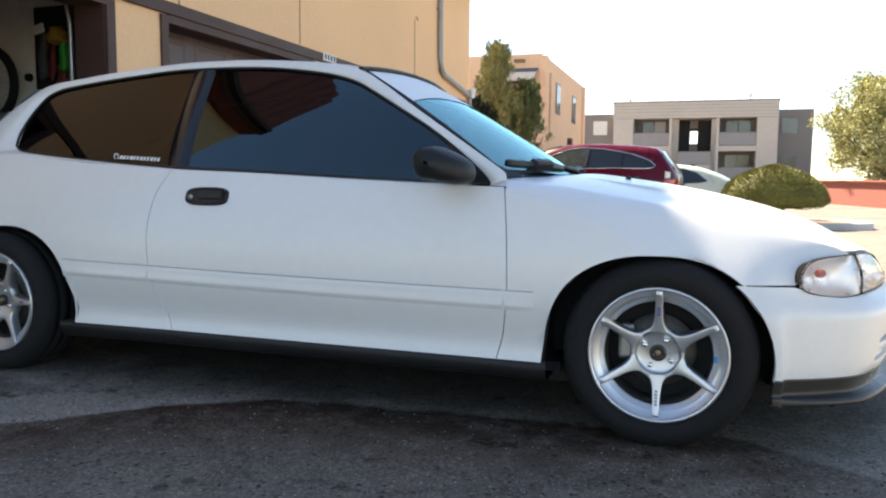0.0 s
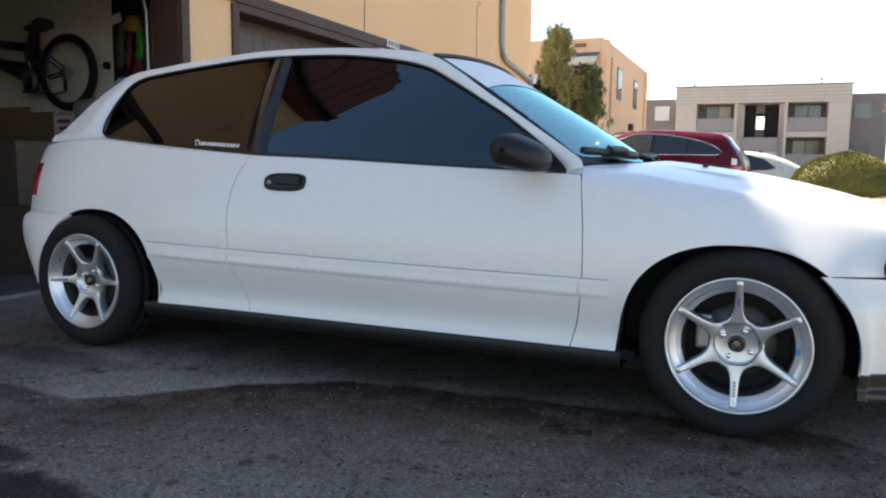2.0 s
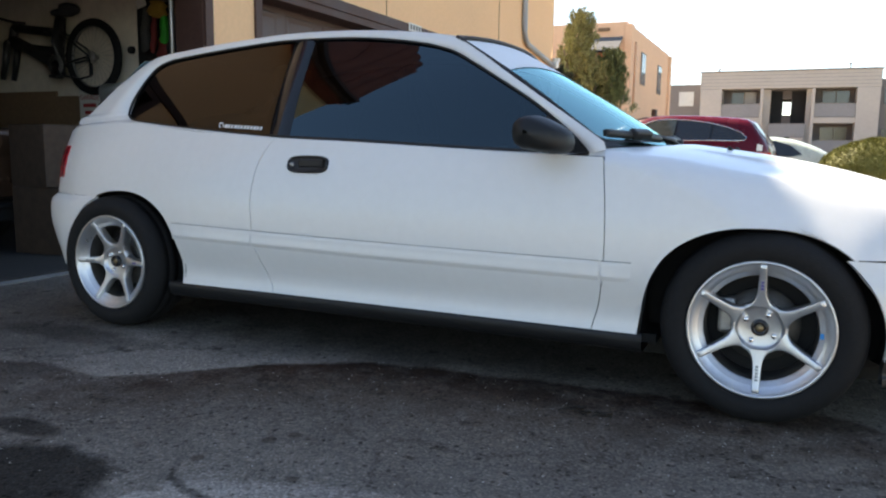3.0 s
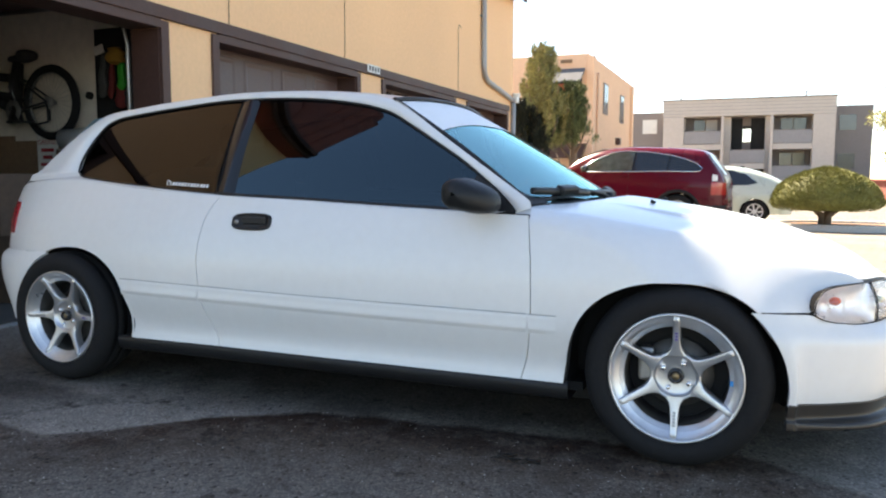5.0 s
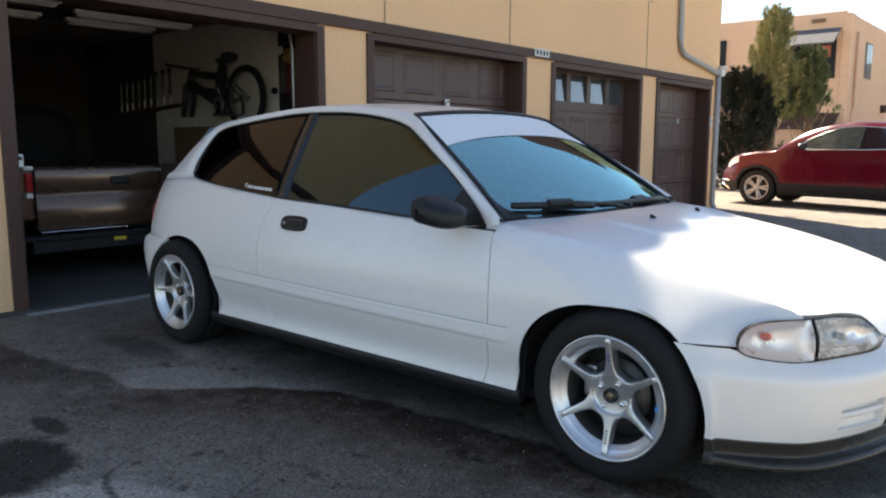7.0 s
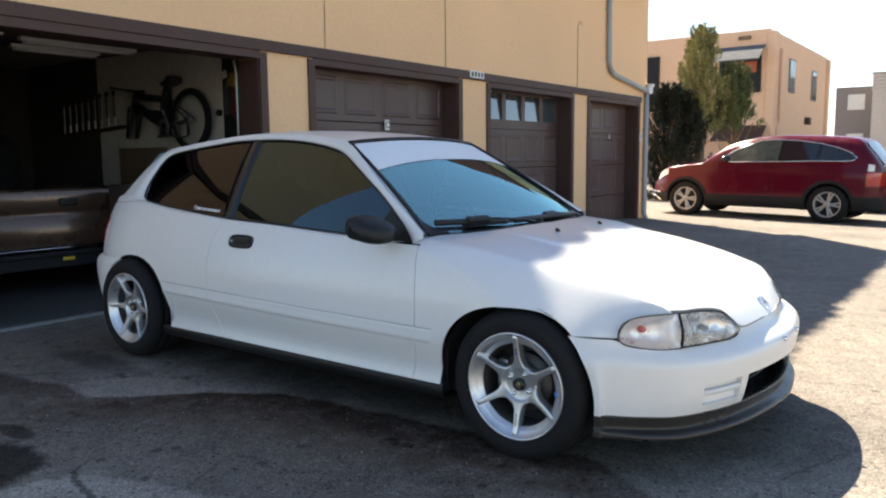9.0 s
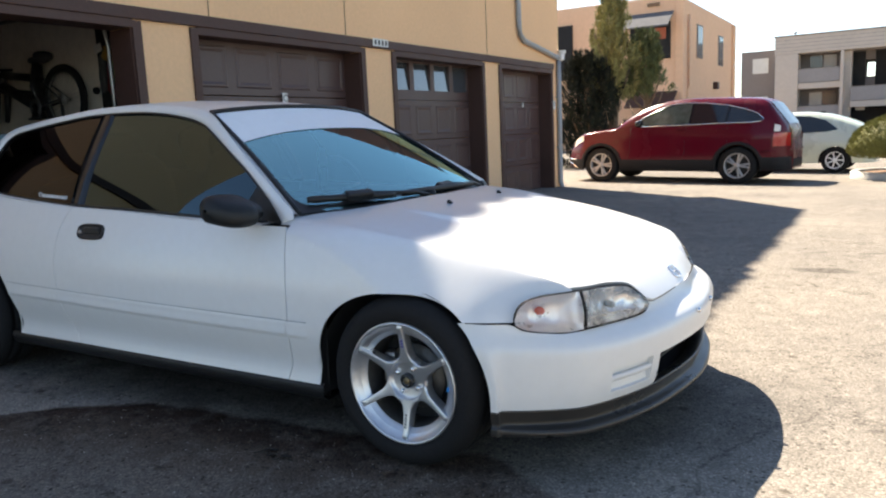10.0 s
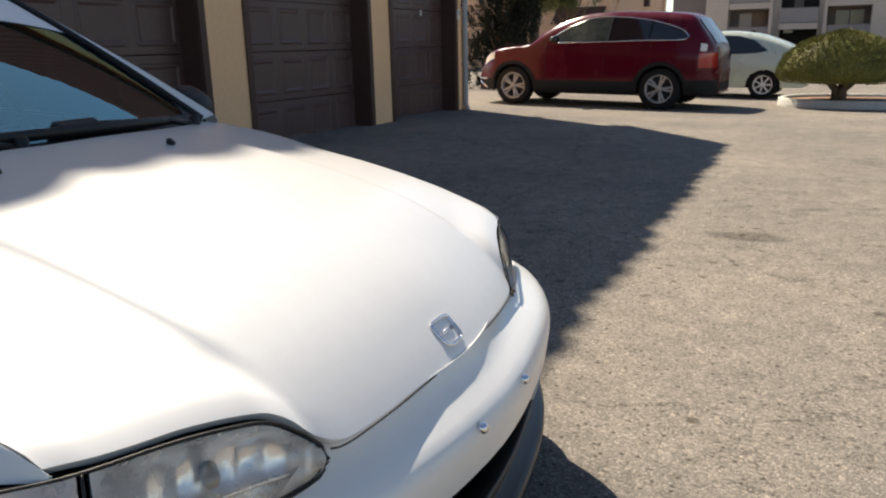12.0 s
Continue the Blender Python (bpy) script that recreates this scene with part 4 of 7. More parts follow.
tube(bm, [p + Vector((0.003, 0, 0.0065)) for p in edge], 0.0085, 8)
part("windshield_seal", bm, BLACK_TRIM, windshield)
# black painted band round the glass's sides, rounding off its lower corners
for sg in (-1, 1):
    bm = bmesh.new()
    rows = []
    for v in spread(0.0, 0.97, 40):
        wide = 0.032 + 0.13 * max(1 - v / 0.16, 0) ** 2.2
        rows.append([shield_point(sg * (1 - wide * q), v) + Vector((0.001, 0, 0.0022)) for q in (0.0, 0.5, 1.0)])
    sheet(bm, rows, (1, 0, 1))
    part("glass_edge_band", bm, BLACK_TRIM, windshield, "black band at the glass edge")
# black cowl between windshield and hood
bm = bmesh.new()
rows = []
for i in range(33):
    u = -1 + 2 * i / 32
    a = shield_point(u, 0.0)
    y = u * 0.672
    xh = hood_back(abs(y)) + 0.02
    b = Vector((xh, y, hood_z(xh, y) - 0.022))
    rows.append([shield_point(u, 0.045) + Vector((0, 0, 0.001)), a + Vector((0.004, 0, -0.004)), a.lerp(b, 0.5) + Vector((0, 0, -0.012)), b])
sheet(bm, rows, (0, 0, 1))
part("cowl", bm, BLACK_TRIM, car, "black plastic cowl under the wipers")


def build_pillar_a(bm):
    rows = []
    for k in range(25):
        v = k / 24
        i = int(round(8 + (6 * 8 - 8) * v))
        o = OUTER[i]
        a = Vector((o.x, glass_y(o.x, o.z) + 0.004, o.z))
        t = min(max((a.x + 0.500) / (-1.100 + 0.500), 0), 1)
        b = shield_point(-1, t) + Vector((0, -0.004, 0.001))
        m = a.lerp(b, 0.5) + Vector((0.000, -0.006, 0.000))
        rows.append([a, a.lerp(m, 0.55) + Vector((0.001, -0.004, 0.0)), m, b])
    # foot of the pillar, down to the fender
    sheet(bm, rows, (0.5, -0.6, 0.5))
    foot = []
    for q in range(9):
        x = -0.535 + 0.125 * q / 8
        z = fender_top(max(x, -0.5)) + 0.001
        foot.append([Vector((x, -0.742, z - 0.022)), Vector((x, -0.728, z - 0.006)), Vector((x, -0.69, z)), Vector((x, -0.635, z + 0.001))])
    sheet(bm, foot, (0, -0.3, 1))


both("windshield_pillar", build_pillar_a, WHITE, car)
roof_edge = curve([(-p.x, p.z) for p in OUTER[6 * 8:12 * 8 + 1]])
bm = bmesh.new()
rows = []
for i in range(41):
    row = []
    for j in range(33):
        v = -1 + 2 * j / 32
        a = 1 - abs(v) ** 2.2
        xf, xb = -1.102 + 0.045 * a, -2.60 - 0.05 * a
        x = xf + (xb - xf) * i / 40
        ze = roof_edge(min(max(-x, 1.098), 2.6))
        yr = -glass_y(x, ze) - 0.004
        row.append((x, v * yr, ze + 0.024 * (1 - abs(v) ** 2.6)))
    rows.append(row)
sheet(bm, rows, (0, 0, 1))
part("roof", bm, WHITE, car)
bm = bmesh.new()
rows = []
prof = spline([(-2.60, 0, 1.174), (-2.74, 0, 1.080), (-2.86, 0, 0.975), (-2.965, 0, 0.885), (-3.03, 0, 0.82), (-3.045, 0, 0.70), (-3.035, 0, 0.57)], 25)
for p in prof:
    row = []
    for j in range(25):
        v = -1 + 2 * j / 24
        a = 1 - abs(v) ** 2.4
        yw = -glass_y(p.x, p.z) if p.z > 0.87 else -side_y(p.x, p.z)
        row.append((p.x - 0.06 * a, v * (yw - 0.003), p.z + 0.03 * a * smooth(0.9, 1.17, p.z)))
    rows.append(row)
sheet(bm, rows, (-1, 0, 0.3))
part("hatch", bm, WHITE, car)
bm = bmesh.new()
sheet(bm, [[(p.x - 0.058 * (1 - abs(v) ** 2.4) - 0.006, v * 0.52, p.z + 0.03 * (1 - abs(v) ** 2.4) * smooth(0.9, 1.17, p.z) + 0.004) for v in spread(-1, 1, 13)] for p in prof[1:12]], (-1, 0, 0.3))
part("rear_window", bm, TINT, car, "dark tinted hatch glass")

# rear bumper and tail lamps
REAR_PLAN = spline([(-2.835, -0.808, 0), (-2.93, -0.790, 0), (-3.035, -0.722, 0), (-3.105, -0.57, 0), (-3.13, -0.3, 0), (-3.14, 0, 0)], 41)
rear_in = curve([(0.24, 0.11), (0.30, 0.075), (0.36, 0.035), (0.44, 0.004), (0.48, 0.0), (0.53, 0.008), (0.55, 0.03), (0.562, 0.06)])
bm = bmesh.new()
rows = []
for k in range(-40, 41):
    i = 40 - abs(k)
    p = REAR_PLAN[i]
    fr = smooth(0.0, 0.45, i / 40)
    n = Vector((-fr, -(1 - fr), 0)).normalized()
    row = []
    for z in spread(0.245, 0.562, 18):
        q = p - n * rear_in(z) * (0.25 + 0.75 * fr)
        xa = q.x
        if i < 8:
            xa = q.x + (8 - i) / 8 * (ARCH_R[0] - ARCH_R[2] * math.sqrt(max(1 - ((z - ARCH_R[1]) / (ARCH_R[3] + 0.003)) ** 2, 0)) - REAR_PLAN[0].x)
        row.append((xa, q.y if k <= 0 else -q.y, z))
    rows.append(row)
sheet(bm, rows, (-1, -0.01, 0))
rim(bm, 0.012)
part("rear_bumper", bm, WHITE, car)


def build_tail(bm):
    rows = []
    for k in range(13):
        x = -2.945 - 0.088 * k / 12
        rows.append([Vector((x, side_y(x, z) - 0.002 - 0.006 * math.sin(math.pi * j / 8), z)) for j, z in enumerate(spread(0.634, 0.776, 9))])
    sheet(bm, rows, (-0.3, -1, 0))
    rim(bm, 0.014)


both("tail_light", build_tail, RED_LENS, car, "red tail light")


# mouldings, sills, handles
def moulding(x0, x1, taper0, taper1):
    def build(bm):
        rows = []
        for x in spread(x0, x1, max(int((x1 - x0) / 0.04), 5)):
            k = 1.0
            if taper0:
                k *= smooth(x0 - 0.001, x0 + 0.03, x)
            if taper1:
                k *= smooth(x1 + 0.001, x1 - 0.03, x)
            c = curve([(-2.25, 0.448), (-1.2, 0.434), (-0.35, 0.428)])(x)
            rows.append([Vector((x, side_y(x, c + dz) - o * k, c + dz)) for dz, o in ((-0.040, -0.0015), (-0.030, 0.0030), (-0.024, 0.0048), (-0.019, 0.0046), (-0.007, 0.0008), (0.010, 0.0003), (0.021, 0.0006), (0.0245, -0.002))])
        sheet(bm, rows, (0, -1, 0))
    return build


# a thin grey bar draws the shadow line of the groove above the moulding
def moulding_line(x0, x1):
    def build(bm):
        c = curve([(-2.25, 0.448), (-1.2, 0.434), (-0.35, 0.428)])
        tube(bm, [Vector((x, side_y(x, c(x) + 0.024) - 0.001, c(x) + 0.0255)) for x in spread(x0, x1, max(int((x1 - x0) / 0.06), 4))], 0.0016, 5)
    return build


for x0, x1, a, b in ((-2.215, -1.812, True, False), (-1.804, -0.466, False, False), (-0.458, -0.368, False, True)):
    for strip, line in zip(both("side_moulding", moulding(x0, x1, a, b), WHITE, car, "white side moulding"), (False, True)):
        bm = bmesh.new()
        moulding_line(x0, x1)(bm)
        if line:
            mirror_y(bm)
        part("moulding_shadow_line", bm, SPOUT, strip, "grey line painting the groove's shadow")


def build_sill(bm):
    rows = []
    for x in spread(-2.26, -0.33, 40):
        z = SILL(x)
        rows.append([Vector((x, side_y(x, z + d) + o, z + d)) for d, o in ((0.004, 0.012), (0.001, 0.0015), (-0.012, -0.004), (-0.045, -0.003), (-0.060, 0.012), (-0.062, 0.20))])
    sheet(bm, rows, (0, -1, 0))


both("side_skirt", build_sill, BLACK_TRIM, car, "black side skirt")
for s, door in zip((-1, 1), doors):
    bm = bmesh.new()
    c = Vector((-1.567, side_y(-1.567, 0.723), 0.723))
    rows = []
    for rr, o in ((1.0, 0.002), (0.97, -0.006), (0.88, -0.008), (0.84, -0.003), (0.6, -0.0025), (0.0, -0.0025)):
        ring = []
        for a in spread(0, 2 * math.pi, 33)[:-1]:
            px, pz = c.x + 0.092 * rr * math.copysign(abs(math.cos(a)) ** 0.6, math.cos(a)), c.z + 0.033 * rr * math.copysign(abs(math.sin(a)) ** 0.6, math.sin(a))
            ring.append(Vector((px, side_y(px, pz) + o, pz)))
        rows.append(ring)
    sheet(bm, rows, (0, -1, 0), True)
    if s > 0:
        mirror_y(bm)
    handle = part("door_handle", bm, BLACK_TRIM, door, "black door handle")
    bm = bmesh.new()
    box(bm, c + Vector((0.015, -0.004, 0.004)), (0.105, 0.012, 0.030), 0.006)
    if s > 0:
        mirror_y(bm)
    part("handle_paddle", bm, BLACK_TRIM, handle)
    bm = bmesh.new()
    lathe(bm, [(0.0, -0.008), (0.009, -0.008), (0.010, -0.003)], 12, c + Vector((-0.068, -0.001, -0.003)))
    if s > 0:
        mirror_y(bm)
    part("key_lock", bm, STEEL, handle)

# window sticker: writing that cannot be read, as bars beside a small ring
bm = bmesh.new()
for k in range(12):
    x = -2.028 + 0.0163 * k
    w = 0.010 + 0.002 * (k % 3 == 0)
    z0, z1 = 0.858 - 0.0008 * k, 0.871 - 0.0008 * k
    poly(bm, [Vector((x + d, glass_y(x, z) + 0.0035, z)) for d, z in ((0, z0), (w, z0), (w + 0.003, z1), (0.003, z1))])
ring = [Vector((-2.045 + 0.010 * math.cos(a), glass_y(-2.045, 0.867) + 0.0035, 0.867 + 0.011 * math.sin(a))) for a in spread(0, 2 * math.pi, 17)]
tube(bm, ring, 0.0022, 5, False)
part("window_sticker", bm, STICKER, car, "small white window sticker")

# wipers
def wiper(u0, u1, v0, v1, hub_f, pivot_u):
    """A flat blade along the foot of the glass, its hub at a share of its length, and the arm from its pivot."""
    bm = bmesh.new()
    pts = [shield_point(u0 + (u1 - u0) * k / 16, v0 + (v1 - v0) * k / 16) + Vector((0.008, 0, 0.016)) for k in range(17)]
    tube(bm, pts, [0.0075] + [0.0088] * 15 + [0.0075], 8, True, 1.5)
    w = part("wiper", bm, BLACK_TRIM, car, "black windshield wiper")
    hub = pts[0].lerp(pts[-1], hub_f) + Vector((0.012, 0, 0.008))
    along = math.atan2(pts[-1].x - pts[0].x, pts[-1].y - pts[0].y)
    bm = bmesh.new()
    box(bm, hub, (0.036, 0.125, 0.034), 0.009, Euler((0, radians(25), -along)).to_matrix())
    part("blade_hub", bm, BLACK_TRIM, w)
    bm = bmesh.new()
    p0 = shield_point(pivot_u, 0.0) + Vector((0.03, 0, -0.006))
    tube(bm, [p0, p0.lerp(hub, 0.25) + Vector((0.004, 0, 0.014)), hub + Vector((0, 0, 0.008))], [0.012, 0.0085, 0.0060], 8)
    part("wiper_arm", bm, BLACK_TRIM, w)
    bm = bmesh.new()
    lathe(bm, [(0.0, 0.028), (0.013, 0.026), (0.016, 0.0), (0.018, -0.03)], 14, p0, "z")
    part("wiper_pivot", bm, BLACK_TRIM, w)


wiper(-0.92, -0.34, 0.070, 0.012, 0.54, -0.02)
wiper(-0.275, 0.70, 0.012, -0.006, 0.52, 0.86)

# cabin inside
bm = bmesh.new()
blob(bm, (-0.80, 0, 0.70), (0.42, 0.66, 0.10), 3.0)
part("dashboard", bm, SEAT, car, "dark dashboard")
for y in (-0.36, 0.36):
    bm = bmesh.new()
    blob(bm, (-1.55, y, 0.48), (0.27, 0.24, 0.10), 3.5)
    blob(bm, (-1.86, y, 0.74), (0.10, 0.24, 0.30), 3.0)
    blob(bm, (-1.93, y, 1.05), (0.05, 0.13, 0.085), 3.0)
    part("front_seat", bm, SEAT, car)
bm = bmesh.new()
blob(bm, (-2.35, 0, 0.66), (0.12, 0.60, 0.28), 3.5)
part("rear_seat", bm, SEAT, car)
bm = bmesh.new()
ring = [Vector((-1.12 - 0.07 * math.sin(a), 0.36 + 0.18 * math.cos(a), 0.80 + 0.165 * math.sin(a))) for a in spread(0, 2 * math.pi, 29)]
tube(bm, ring, 0.014, 8)
tube(bm, [ring[0], (-1.12, 0.36, 0.79), ring[14]], 0.014, 6)
tube(bm, [(-1.12, 0.36, 0.79), (-0.9, 0.36, 0.72)], 0.03, 8)
part("steering_wheel", bm, BLACK_TRIM, car)
bm = bmesh.new()
box(bm, (-1.08, 0, 1.13), (0.03, 0.22, 0.06), 0.012)
part("rear_view_mirror", bm, BLACK_TRIM, car)
bm = bmesh.new()
blob(bm, (-1.05, 0.12, 0.975), (0.006, 0.031, 0.046), 3.0)
tube(bm, [(-1.07, 0.06, 1.11), (-1.05, 0.12, 1.02)], 0.0015, 5)
fresh = part("air_freshener", bm, STICKER, car, "pale hanging air freshener")
bm = bmesh.new()
box(bm, (-1.05, 0.122, 0.880), (0.006, 0.046, 0.085), 0.002)
part("card", bm, PALE_CARD, fresh)
bm = bmesh.new()
box(bm, (-1.6, 0, 0.30), (2.2, 1.4, 0.02))
part("cabin_floor", bm, DARK, car)


VIOLET_INK = mat("violet_decal", (0.12, 0.10, 0.32), 0.5)
GREY_INK = mat("grey_decal", (0.14, 0.15, 0.17), 0.5)
BADGE = mat("dull_gold_disc", (0.30, 0.22, 0.12), 0.4, 0.6)
DISC = mat("dark_brake_iron", (0.10, 0.095, 0.09), 0.5, 0.6, 0.2, 10, 60)


# wheels
def wheel(m, turn, parent):
    """Axle along y, its outer face at y = 0."""
    w = bpy.data.objects.new("wheel", None)
    scene.collection.objects.link(w)
    w.parent = parent
    w.matrix_basis = m
    bm = bmesh.new()
    T = TYRE
    lathe(bm, [(0.194, 0.172), (0.225, 0.186), (0.262, 0.188), (0.278, 0.178), (T - 0.001, 0.160), (T, 0.135), (T, 0.112), (T - 0.006, 0.110), (T - 0.006, 0.102), (T, 0.100), (T, 0.064), (T - 0.006, 0.062), (T - 0.006, 0.054), (T - 0.001, 0.052), (T - 0.005, 0.028), (0.272, 0.010), (0.260, -0.004), (0.243, -0.011), (0.225, -0.011), (0.211, -0.005), (0.2015, 0.002), (0.194, 0.016)], 72)
    part("tyre", bm, RUBBER, w, "black low-profile tyre")
    bm = bmesh.new()
    R = RIM_R
    lathe(bm, [(R, 0.008), (R, -0.004), (R - 0.003, -0.007), (R - 0.008, -0.006), (R - 0.011, -0.001), (R - 0.012, 0.003), (R - 0.030, 0.013), (R - 0.033, 0.015), (R - 0.035, 0.020), (R - 0.044, 0.024), (R - 0.046, 0.030)], 72)
    rimo = part("rim", bm, SILVER, w, "silver six-spoke alloy rim")
    bm = bmesh.new()
    lathe(bm, [(R - 0.046, 0.030), (R - 0.047, 0.034), (R - 0.048, 0.06), (R - 0.050, 0.12), (R - 0.02, 0.165)], 72)
    part("rim_barrel", bm, DISC, rimo, "dark inner barrel")
    for k in range(6):
        a = turn + k * math.pi / 3
        ca, sa = math.cos(a), math.sin(a)
        bm = bmesh.new()
        rows = []
        for q in spread(0.0, 1.0, 15):
            r = 0.064 + (R - 0.010 - 0.064) * q
            hw = curve([(0, 0.036), (0.08, 0.0255), (0.18, 0.0172), (0.35, 0.0128), (0.7, 0.0104), (1, 0.0096)])(q)
            y = curve([(0, 0.026), (0.2, 0.021), (0.5, 0.013), (0.8, 0.004), (0.95, -0.002), (1, 0.003)])(q)
            row = []
            for d, o in ((-hw * 1.06, 0.036), (-hw * 1.0, 0.004), (-hw * 0.88, 0.0008), (-hw * 0.7, 0.0), (hw * 0.7, 0.0), (hw * 0.88, 0.0008), (hw * 1.0, 0.004), (hw * 1.06, 0.036)):
                row.append((r * ca - d * sa, y + o, r * sa + d * ca))
            rows.append(row)
        sheet(bm, rows, (0, -1, 0))
        part("spoke", bm, SILVER, rimo)
    bm = bmesh.new()
    lathe(bm, [(0.0, 0.042), (0.055, 0.042), (0.060, 0.040), (0.064, 0.034), (0.067, 0.027), (0.070, 0.0255), (0.076, 0.028), (0.078, 0.06)], 48)
    part("hub", bm, SILVER, rimo)
    bm = bmesh.new()
    lathe(bm, [(0.0, 0.030), (0.012, 0.030), (0.014, 0.026), (0.020, 0.025), (0.024, 0.029), (0.025, 0.044)], 24)
    cap = part("centre_cap", bm, GLOSS_BLACK, rimo, "black centre cap")
    bm = bmesh.new()
    lathe(bm, [(0.0, 0.0285), (0.0115, 0.0285), (0.0115, 0.031)], 20)
    part("cap_badge", bm, BADGE, cap, "dull gold disc")
    for k in range(4):
        a = turn - 0.51 + k * math.pi / 2
        bm = bmesh.new()
        lathe(bm, [(0.0, 0.030), (0.006, 0.030), (0.0092, 0.034), (0.0092, 0.044)], 6, (0.044 * math.cos(a), 0, 0.044 * math.sin(a)))
        part("lug_nut", bm, CHROME, rimo)
    for k, r0, m, n in ((0, 0.118, VIOLET_INK, 3), (3, 0.112, GREY_INK, 5)):
        a = turn + k * math.pi / 3
        for q in range(n):
            r1 = r0 + 0.0095 * q
            bm = bmesh.new()
            rot = Euler((0, -a, 0)).to_matrix()
            y = curve([(0, 0.026), (0.2, 0.021), (0.5, 0.013), (0.8, 0.004), (0.95, -0.002), (1, 0.003)])((r1 - 0.064) / (R - 0.074))
            box(bm, (r1 * math.cos(a), y - 0.0004, r1 * math.sin(a)), (0.0062, 0.001, 0.0085), 0, rot)
            part("decal_bar", bm, m, rimo, "small decal bar on a spoke")
    bm = bmesh.new()
    box(bm, (R - 0.040, 0.0195, -0.004), (0.010, 0.004, 0.016), 0.001)
    part("rim_sticker", bm, BLUE_STICKER, rimo, "small blue sticker")
    bm = bmesh.new()
    lathe(bm, [(0.03, 0.088), (0.108, 0.088), (0.110, 0.094), (0.108, 0.110), (0.05, 0.112)], 40)
    part("brake_disc", bm, DISC, w)
    bm = bmesh.new()
    lathe(bm, [(0.0, 0.125), (0.17, 0.125)], 30)
    part("backing_plate", bm, DARK, w)
    bm = bmesh.new()
    box(bm, (-0.095, 0.095, 0.02), (0.05, 0.05, 0.11), 0.012)
    part("brake_caliper", bm, STEEL, w)
    return w


hub_y = 0.818
for ax in (0.0, -WB):
    wheel(pose(ax, -hub_y, TYRE, 0, 0, 0), math.pi / 2 if ax == 0 else 0.02, car)
    wheel(pose(ax, hub_y, TYRE, 0, 0, 180), math.pi / 2, car)


# ---- garage row ----
FX = -4.0          # the stucco face
DOORS = [(-1.045, 1.385), (2.04, 4.425), (5.12, 7.40), (8.03, 10.02)]
END_Y = 10.42
HEAD = 2.015
SOUTH = -2.6
bm = bmesh.new()
edges_y = [SOUTH] + [v for d in DOORS for v in d] + [END_Y]
for a, b in zip(edges_y[0::2], edges_y[1::2]):
    box(bm, (FX - 0.14, (a + b) / 2, 0.95), (0.28, b - a, 2.42))
box(bm, (FX - 0.14, (SOUTH + END_Y) / 2, 3.18), (0.28, END_Y - SOUTH, 2.04))
structure("wall_east", bm, STUCCO, "ochre stucco wall over a row of garage doors")
for name, c, s in (("wall_north", (FX - 4.2, END_Y - 0.14, 1.8), (7.84, 0.28, 4.44)), ("wall_west", (FX - 8.2, (SOUTH + END_Y) / 2, 1.8), (0.2, END_Y - SOUTH, 4.44)), ("wall_south", (FX - 4.2, SOUTH + 0.14, 1.8), (7.84, 0.28, 4.44))):
    bm = bmesh.new()
    box(bm, c, s)
    structure(name, bm, STUCCO, "ochre stucco wall of the garage row")
bm = bmesh.new()
box(bm, (FX - 0.14, (SOUTH + END_Y) / 2 + 0.0, (HEAD + 2.16) / 2), (0.27, END_Y - SOUTH - 0.004, 2.16 - HEAD - 0.004))
structure("lintel", bm, BROWN, "brown painted timber lintel")
bm = bmesh.new()
box(bm, (FX + 0.018, (SOUTH + 10.12) / 2, 2.13), (0.036, 10.12 - SOUTH, 0.10), 0.006)
structure("trim", bm, BROWN, "brown fascia board above the doors")
for k, (a, b) in enumerate(DOORS):
    for y, w in ((a - 0.035, 0.085), (b + 0.035, 0.085)):
        bm = bmesh.new()
        box(bm, (FX + 0.012, y, 1.02), (0.024, w, 2.10), 0.005)
        structure("trim", bm, BROWN, "brown door casing")
        bm = bmesh.new()
        s = 1 if y < (a + b) / 2 else -1
        box(bm, (FX - 0.13, (a if s > 0 else b) + s * 0.010, 0.97), (0.26, 0.020, 2.08))
        structure("trim", bm, BROWN, "brown door jamb")
    bm = bmesh.new()
    box(bm, (FX + 0.012, (a + b) / 2, HEAD + 0.03), (0.024, b - a, 0.07), 0.005)
    structure("trim", bm, BROWN, "brown door head casing")


